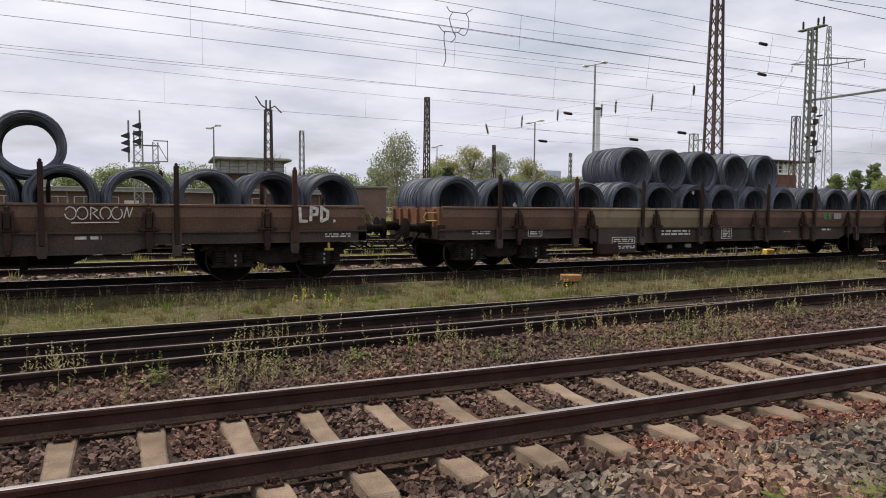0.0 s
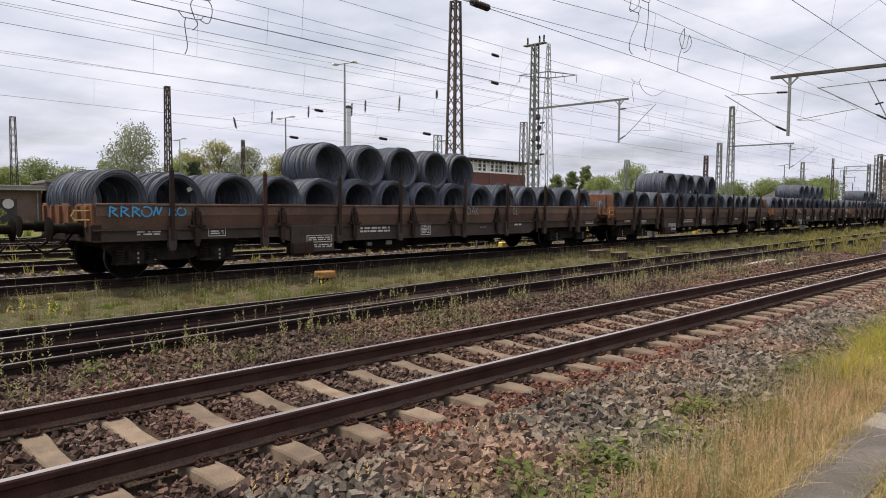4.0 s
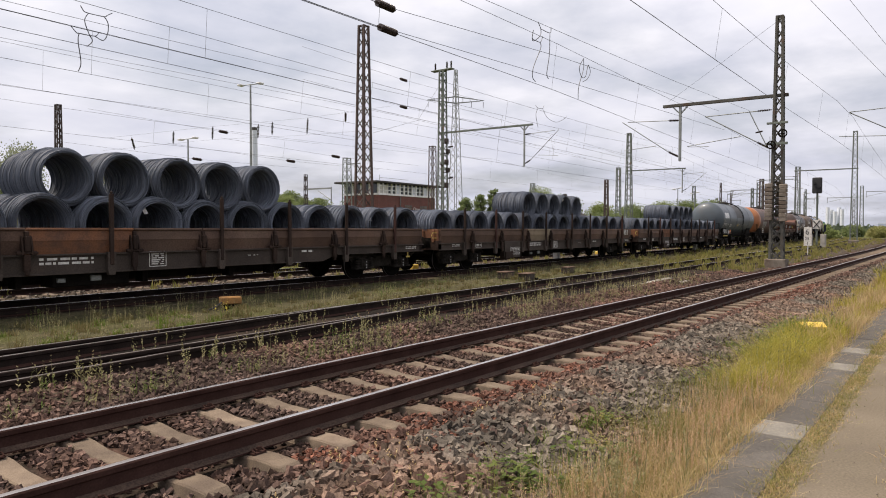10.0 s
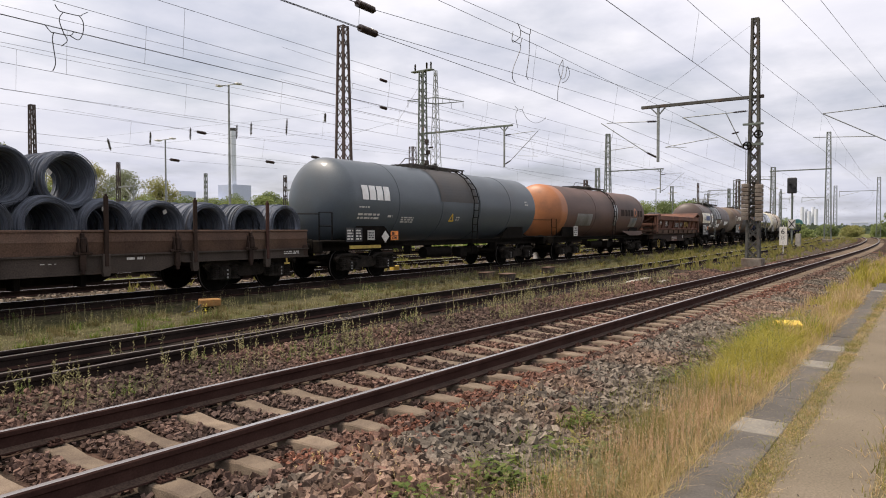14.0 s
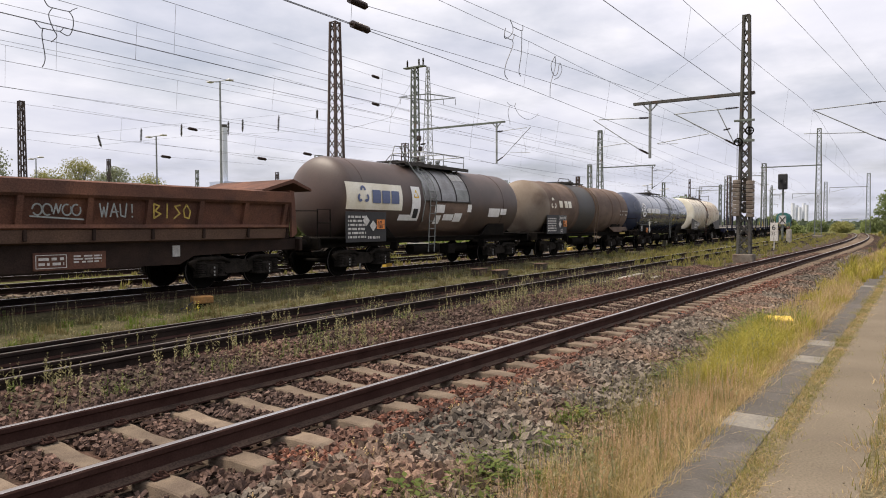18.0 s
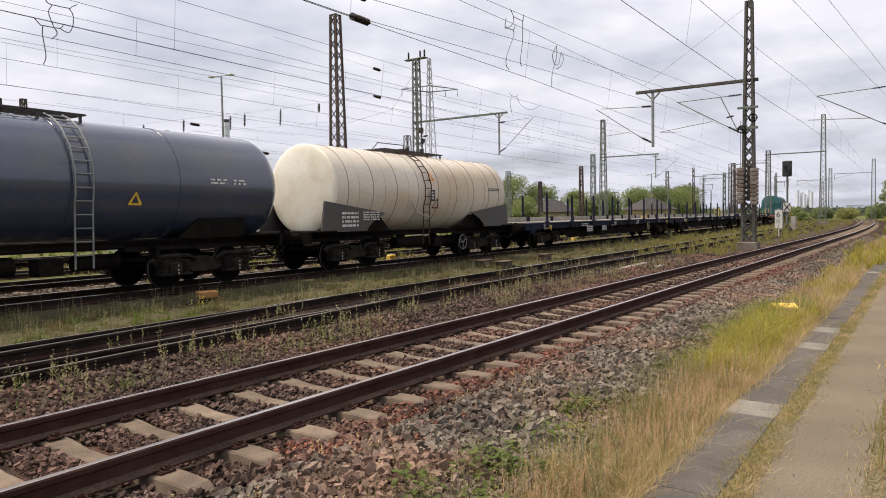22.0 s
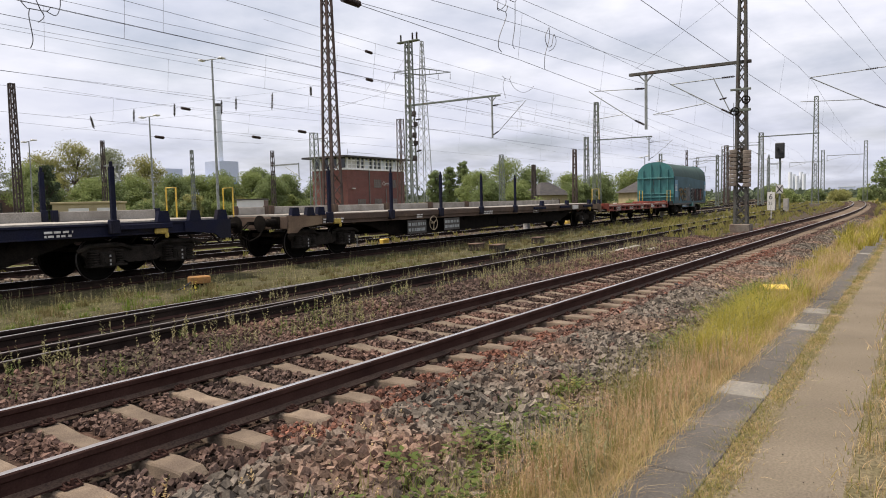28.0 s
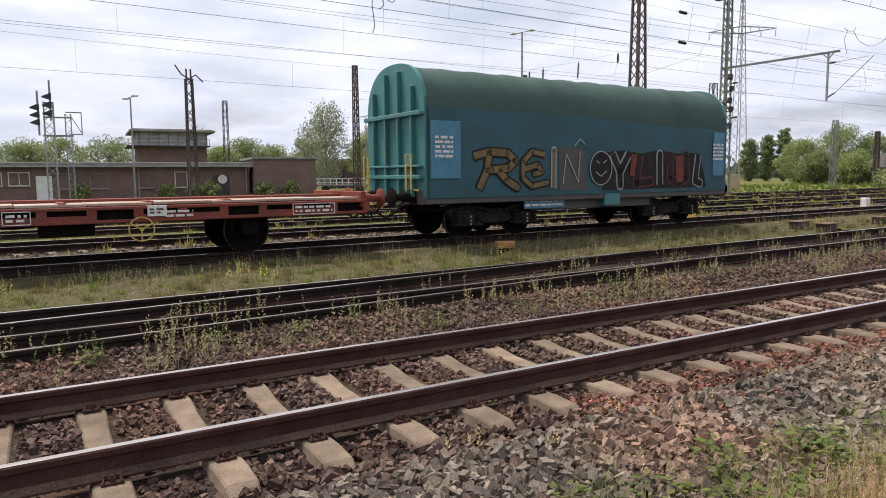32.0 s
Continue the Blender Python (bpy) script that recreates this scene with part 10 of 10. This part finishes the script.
def stalks(name, label, n, xr, yr, h, seed, mat="weed_pale", skew=1.0, leaves=9, leaf=0.028):
    """Upright weeds: a thin stem with small leaves or seeds up its length."""
    rng = np.random.default_rng(seed)
    x, y = xr[0] + (xr[1] - xr[0]) * rng.random(n) ** skew, rng.uniform(*yr, n)
    k = max(1, n // 5); g = rng.integers(0, k, n)
    x, y = x[g] + rng.normal(0, 0.12, n), y[g] + rng.normal(0, 0.1, n)
    wy, z = strip_place(x, y)
    hs = rng.uniform(*h, n)
    p0 = np.stack([x, wy, z - 0.01], -1)
    p1 = p0 + np.stack([rng.normal(0, 0.12, n) * hs, rng.normal(0, 0.12, n) * hs, hs], -1)
    vs, fs, base = [], [], 0
    a = rng.uniform(0, np.pi, n)
    side = np.stack([np.cos(a), np.sin(a), 0 * a], -1) * 0.004
    v = np.stack([p0 - side, p0 + side, p1], 1).reshape(-1, 3)
    f = np.arange(3 * n).reshape(-1, 3)
    vs.append(v); fs.append(f); base = 3 * n
    for j in range(leaves):
        u = (0.25 + 0.75 * (j + rng.random(n)) / leaves)[:, None]
        c = p0 + (p1 - p0) * u
        t = rng.uniform(0, 2 * np.pi, n)
        d = np.stack([np.cos(t), np.sin(t), rng.uniform(0.2, 1.2, n)], -1) * (leaf * rng.uniform(0.7, 1.6, n) * (1.25 - u[:, 0]))[:, None]
        s = np.stack([-np.sin(t), np.cos(t), 0 * t], -1) * leaf * 0.35
        vs.append(np.stack([c, c + d * 0.6 + s, c + d * 1.6, c + d * 0.6 - s], 1).reshape(-1, 3))
        q = base + np.arange(4 * n).reshape(-1, 4)
        fs.append(np.concatenate([q[:, [0, 1, 2]], q[:, [0, 2, 3]]], 0)); base += 4 * n
    thing(name, label, "weeds", kind="stuff", shape=fast_mesh(name, np.concatenate(vs), np.concatenate(fs), mat))


stalks("seed_stalks", "pale seeding weed stalks along the turnout", 800, (-3, 24), (6.2, 7.3), (0.12, 0.42), 21, skew=1.1)
stalks("rail_weeds", "small weeds against the turnout rails", 420, (-3, 30), (7.0, 10.2), (0.1, 0.34), 22, skew=1.2)
stalks("green_weeds", "green leafy weeds beside the turnout", 120, (-3, 12), (6.3, 7.2), (0.10, 0.28), 23, "weed_leaf", leaves=12, leaf=0.022)
stalks("strip_stalks", "tall thin stalks in the grass strip", 2200, (-6, 45), (10.3, 13.5), (0.14, 0.4), 24, skew=1.2, leaf=0.022)
stalks("strip_green_stalks", "small leafy weeds in the grass strip", 500, (-6, 40), (10.3, 13.4), (0.1, 0.26), 29, "weed_leaf", skew=1.2, leaf=0.024)
stalks("strip_flowers", "yellow flowering weeds in the grass strip", 55, (-5, 32), (11.0, 13.3), (0.15, 0.32), 25, "petal_yellow", leaves=5, leaf=0.035)
stalks("straw_panicles", "feathery reddish seed heads over the dry grass", 1000, (1.4, 8.4), (1.15, 1.75), (0.15, 0.33), 28, "panicle", leaves=16, leaf=0.010)
stalks("path_stalks", "dry stalks in the verge", 380, (1.5, 14), (1.05, 2.0), (0.2, 0.55), 26, skew=1.1, leaf=0.02)
stalks("red_stalks", "small reddish weeds on the ballast", 120, (2.0, 7.0), (2.4, 3.2), (0.06, 0.16), 27, "grass_straw", leaves=8, leaf=0.02)


def weed_plant(x, y, h, r, n, mat, seed, label):
    """A leafy plant: broad leaves on short stems round a centre."""
    rng = np.random.default_rng(seed)
    t = rng.uniform(0, 2 * np.pi, n)
    d = r * np.sqrt(rng.random(n))
    c = np.stack([d * np.cos(t), d * np.sin(t), h * (1 - (d / r) ** 2 * 0.7) * rng.uniform(0.35, 1.0, n)], -1)
    u = np.stack([np.cos(t + rng.normal(0, 0.6, n)), np.sin(t + rng.normal(0, 0.6, n)), rng.uniform(-0.4, 0.5, n)], -1)
    u /= np.linalg.norm(u, axis=1)[:, None]
    s = np.cross(u, np.array([0, 0, 1.0])); s /= np.linalg.norm(s, axis=1)[:, None]
    L = rng.uniform(0.03, 0.075, n)[:, None]
    v = np.stack([c, c + u * L * 0.45 + s * L * 0.34, c + u * L, c + u * L * 0.45 - s * L * 0.34], 1)
    stem = np.stack([0 * c, 0 * c + np.array([0.004, 0, 0]), c, c], 1)
    vv = np.concatenate([v.reshape(-1, 3), stem.reshape(-1, 3)])
    f = np.arange(len(vv)).reshape(-1, 4)
    wy, z = strip_place(np.array([x]), np.array([y]))
    thing("weed", label, "weed", "leafy weeds", at=(x, float(wy[0]), float(z[0])), shape=fast_mesh("weed", vv, f, mat))


_r = random.Random(31)
for x, y, h, r in ((2.3, 2.35, 0.16, 0.14), (2.75, 2.2, 0.2, 0.16), (3.4, 2.25, 0.26, 0.2), (3.9, 2.05, 0.3, 0.22), (4.3, 2.2, 0.24, 0.18), (4.9, 1.95, 0.25, 0.2), (3.1, 1.85, 0.22, 0.18), (4.1, 1.75, 0.2, 0.15), (7.9, 1.95, 0.3, 0.2), (8.6, 1.9, 0.3, 0.22), (10.6, 1.75, 0.34, 0.3), (11.2, 1.6, 0.42, 0.34), (11.7, 1.85, 0.40, 0.32), (12.2, 1.9, 0.45, 0.4), (13.1, 1.95, 0.4, 0.35), (0.3, 6.75, 0.26, 0.11), (2.4, 6.9, 0.2, 0.10)):
    weed_plant(x, y, h, r, int(60 * r / 0.16), "weed_leaf", _r.randrange(999), "low leafy weed growing in the ballast" if y < 5 else "leafy weed beside the turnout rails")


def tree(x, y, h, crown, mat, seed, label, z=-0.3, n=1500, leaf=0.32, trunk="bark", low=0.25, droop=0.0, name="tree", clumps=16):
    """Tapered trunk, limbs, and a crown of leaf sprays gathered in uneven clumps."""
    rng = np.random.default_rng(seed)
    r = random.Random(seed)
    t = thing(name, label, "tree", "trees", at=(x, y, z))
    s = Shape()
    pts = [Vector((0, 0, 0))]
    for i in range(1, 6):
        pts.append(Vector((r.uniform(-0.04, 0.04) * h * 0.5, r.uniform(-0.04, 0.04) * h * 0.5, h * 0.8 * i / 5)))
    rad = 0.022 * h + 0.05
    for i in range(5):
        s.rod(pts[i], pts[i + 1], rad * (1 - i / 6), 8, r2=rad * (1 - (i + 1) / 6), caps=False)
    cents = []
    for i in range(clumps):
        u = low + (1 - low) * ((i + 0.5) / clumps) ** 0.8
        prof = math.sin(math.pi * min(1, max(0.05, (u - low * 0.7) / (1.05 - low * 0.7)))) ** 0.6
        a = i * 2.4 + r.uniform(-0.5, 0.5)
        d = crown * prof * r.uniform(0.3, 0.85)
        c = Vector((d * math.cos(a), d * math.sin(a), h * u * r.uniform(0.92, 1.02)))
        cents.append(c)
        k = min(4, int(u * 5))
        s.rod(pts[k], c, rad * 0.35, 5, r2=rad * 0.08, caps=False)
    part("trunk", s, trunk, t, "trunk and limbs")
    m = n // clumps
    vs = []
    for c in cents:
        size = crown * r.uniform(0.28, 0.5)
        d = rng.normal(size=(m, 3)); d /= np.linalg.norm(d, axis=1)[:, None]
        rr = size * rng.random(m) ** 0.45
        p = np.array(c) + d * rr[:, None] * np.array([1, 1, 0.75])
        p[:, 2] -= droop * np.abs(d[:, 0]) * size * rng.random(m) * 2
        u = rng.normal(size=(m, 3)); u /= np.linalg.norm(u, axis=1)[:, None]
        if droop:
            u = u * 0.5 + np.array([0, 0, -1.0]); u /= np.linalg.norm(u, axis=1)[:, None]
        w = np.cross(u, rng.normal(size=(m, 3))); w /= np.linalg.norm(w, axis=1)[:, None]
        L = leaf * rng.uniform(0.6, 1.4, m)[:, None]
        vs.append(np.stack([p - u * L * 0.5, p + w * L * 0.4, p + u * L * 0.5, p - w * L * 0.4], 1))
    v = np.concatenate(vs).reshape(-1, 3)
    part("crown", fast_mesh("crown", v, np.arange(len(v)).reshape(-1, 4), mat), None, t, "leafy crown")


_w = random.Random(23)
for i in range(26):
    x, y = _w.uniform(1.6, 6.2), _w.uniform(1.62, 2.15)
    r = _w.uniform(0.07, 0.15)
    weed_plant(x, y, r * _w.uniform(1.0, 1.8), r, int(55 * r / 0.12), _w.choice(("weed_leaf", "weed_leaf", "grass_mix")), _w.randrange(999), "low leafy weed at the foot of the ballast")


def plant_trees():
    r = random.Random(77)
    tree(36.9, 93.5, 12.0, 4.0, "leaf_birch", 1, "tall drooping birch with thin silvery crown", trunk="birch_bark", droop=0.9, n=7500, leaf=0.22, low=0.2, clumps=28)
    # belt behind the cabins
    for x, y, h, c, m in ((48, 104, 8, 3.5, "leaf_mid"), (54.8, 114.2, 10.5, 4.2, "leaf_lime"), (57.7, 110.3, 12.2, 4.0, "leaf_lime"), (60.8, 105.8, 11, 3.6, "leaf_birch"), (64.2, 100.8, 9.4, 3.8, "leaf_lime"), (46, 96, 6.0, 3.2, "leaf_dark"), (50, 92, 5.5, 3.2, "leaf_mid"),
                          (54, 95, 6.0, 3.4, "leaf_dark"), (59, 96, 6.2, 3.4, "leaf_mid"), (63, 92, 6.2, 3.3, "leaf_dark"), (67, 93, 6.5, 3.4, "leaf_mid"), (69.5, 90, 6.2, 3.0, "leaf_mid"), (73, 93, 7.0, 3.2, "leaf_dark"), (76, 90, 7.2, 3.2, "leaf_mid"),
                          (80.9, 94.3, 8.4, 3.2, "leaf_dark"), (84, 90, 6.8, 3.2, "leaf_dark"), (75, 84, 6.2, 3.0, "leaf_dark"), (88, 86, 7.0, 3.5, "leaf_dark"), (95, 84, 9.5, 3.6, "leaf_dark"), (100, 83, 10.2, 3.4, "leaf_mid")):
        tree(x, y, h, c, m, r.randrange(9999), "leafy tree in the belt beyond the yard", leaf=0.21, n=12000, low=0.03, clumps=34)
    # behind the brown buildings
    for x, y, h, c, m in ((5, 130, 8.5, 5, "leaf_mid"), (-6, 118, 6.5, 4.5, "leaf_dark"), (0, 124, 7.5, 4.5, "leaf_dark"), (26, 110, 6.5, 4.0, "leaf_mid"), (31, 112, 7.6, 4.2, "leaf_dark"), (37, 118, 7.0, 4.5, "leaf_dark"), (44, 120, 8.5, 4.5, "leaf_dark"), (-14, 112, 6.5, 4.5, "leaf_mid"), (12, 125, 8.0, 5, "leaf_dark")):
        tree(x, y, h, c, m, r.randrange(9999), "leafy tree behind the brick buildings", leaf=0.24, n=9000, low=0.05, clumps=28)
    tree(35.0, 72.2, 6.2, 1.25, "leaf_conifer", 5, "slim dark conifer beside the sheds", low=0.02, n=7000, leaf=0.16, name="conifer", clumps=40)
    for x, y, h in ((150.0, 100.7, 10.6), (152.1, 97.9, 11.8), (148, 104, 9.5)):
        tree(x, y, h, 2.3, "leaf_dark", r.randrange(999), "slender dark poplar beyond the yard", low=0.05, n=6000, leaf=0.34, name="poplar", clumps=48)
    for x, y, h, c, m in ((119.6, 73.8, 7.6, 4.5, "leaf_mid"), (123.4, 68.8, 9.8, 5.0, "leaf_mid"), (126.3, 64.3, 8.0, 4.2, "leaf_dark"), (116, 62, 5, 3.5, "leaf_mid"), (112, 66, 5, 3.5, "leaf_dark"), (130, 58, 6.5, 4.0, "leaf_mid"), (136, 54, 6.5, 4.0, "leaf_dark"), (142, 50, 7.0, 4.2, "leaf_mid"), (148, 47, 7.5, 4.2, "leaf_dark"),
                          (155, 45, 7.0, 4.5, "leaf_mid"), (118, 52, 4.5, 2.6, "leaf_dark"), (165, 46, 8, 4.5, "leaf_dark"), (175, 50, 8, 4.5, "leaf_mid"), (108, 58, 4.2, 2.6, "leaf_mid"), (186, 55, 8.5, 5, "leaf_dark"), (110, 47, 4, 2.5, "leaf_dark")):
        tree(x, y, h, c, m, r.randrange(9999), "bushy tree beyond the yard tracks", leaf=0.25, n=9500, low=0.03, clumps=30)
    # growth that closes the view beyond the curve
    for x, y, h, c, m in ((122, 3.6, 6.5, 2.6, "leaf_dark"), (128, 2.0, 5.0, 2.4, "leaf_mid"), (172, 14, 2.2, 2.6, "leaf_lime"), (176, 9, 2.6, 2.8, "leaf_mid"), (182, 20, 2.4, 3.0, "leaf_dark"), (190, 5, 3.2, 3.2, "leaf_mid"), (178, 26, 2.6, 3.0, "leaf_mid"), (200, 32, 4.0, 3.6, "leaf_dark"), (205, -2, 4.5, 4.0, "leaf_dark"), (160, 24.5, 1.8, 2.0, "leaf_lime"), (148, 19.5, 1.5, 1.8, "leaf_mid")):
        tree(x, y, h, c, m, r.randrange(9999), "bushy growth beyond the end of the curve", leaf=0.26, n=4500, low=0.03, clumps=22, name="bush" if h < 3 else "tree")
    # undergrowth below the belt
    for i in range(24):
        x, y = 44 + 2.3 * i + r.uniform(-1, 1), 90 - 0.25 * i + r.uniform(-2, 2)
        tree(x, y, r.uniform(2.0, 3.6), r.uniform(1.8, 2.6), r.choice(("leaf_dark", "leaf_mid", "leaf_mid", "leaf_lime")), r.randrange(9999), "dense bush at the foot of the tree belt", leaf=0.22, n=3200, low=0.03, clumps=16, name="bush")
    # bushes
    for x, y, h in ((14.5, 65.9, 1.5), (13.2, 65.9, 1.2), (11, 66.3, 1.3), (19.5, 65.2, 1.3), (22, 64.9, 1.4), (4, 66.9, 1.4), (100, 30, 1.8), (92, 32, 1.5), (108, 27, 2.0), (88, 44, 2.0)):
        tree(x, y, h, h * 0.8, "leaf_mid", r.randrange(999), "low green bush against the buildings", n=420, leaf=0.22, low=0.05, name="bush", clumps=9)
    # woods on the horizon
    rng = np.random.default_rng(5)
    vs = []
    for i in range(420):
        a = math.radians(rng.uniform(-8, 100))
        d = rng.uniform(260, 520)
        c = np.array([d * math.cos(a), d * math.sin(a) + 0.0, 0])
        hh, cr = rng.uniform(5, 9.5) * (0.45 + 0.55 * min(1.0, max(0.0, (a - 0.15) / 0.35))), rng.uniform(6, 10)
        m = 120
        p = c + rng.normal(size=(m, 3)) * np.array([cr * 0.5, cr * 0.5, hh * 0.2]) + np.array([0, 0, hh * 0.4])
        u = rng.normal(size=(m, 3)); u /= np.linalg.norm(u, axis=1)[:, None]
        w = np.cross(u, rng.normal(size=(m, 3))); w /= np.linalg.norm(w, axis=1)[:, None]
        L = rng.uniform(1.2, 2.6, m)[:, None]
        vs.append(np.stack([p - u * L * 0.5, p + w * L * 0.45, p + u * L * 0.5, p - w * L * 0.45], 1))
    v = np.concatenate(vs).reshape(-1, 3)
    thing("distant_woods", "hazy woods along the horizon", "woods", kind="stuff", shape=fast_mesh("distant_woods", v, np.arange(len(v)).reshape(-1, 4), "leaf_far"))


plant_trees()


# ---- movement ----
def motions():
    """The train rolls along its track; loads ride on their wagons; wheels turn."""
    times = [0.0] + [0.8 * i for i in range(1, 40)] + [32.0]
    for ob, s16, half in TRAIN:
        walk(ob, [(t, on_track(s16 - run(t), half)) for t in times])
    cache = {}
    for ob, s16, half, m in LOADS:
        if s16 not in cache:
            cache[s16] = [(t, on_track(s16 - run(t), half)) for t in times]
        walk(ob, [(t, base @ m) for t, base in cache[s16]])
    # wheels turn backwards about their axle as the train runs towards -x
    step = 1 / 30
    spin = [(i * step, Matrix.Rotation(-(run(i * step) - run(0)) / 0.46, 4, "Y")) for i in range(961)]
    walk(WHEELS[0], spin)
    keys = WHEELS[0].animation_data
    for w in WHEELS[1:]:
        w.animation_data_create()
        w.animation_data.action = keys.action
        w.animation_data.action_slot = keys.action_slot


motions()
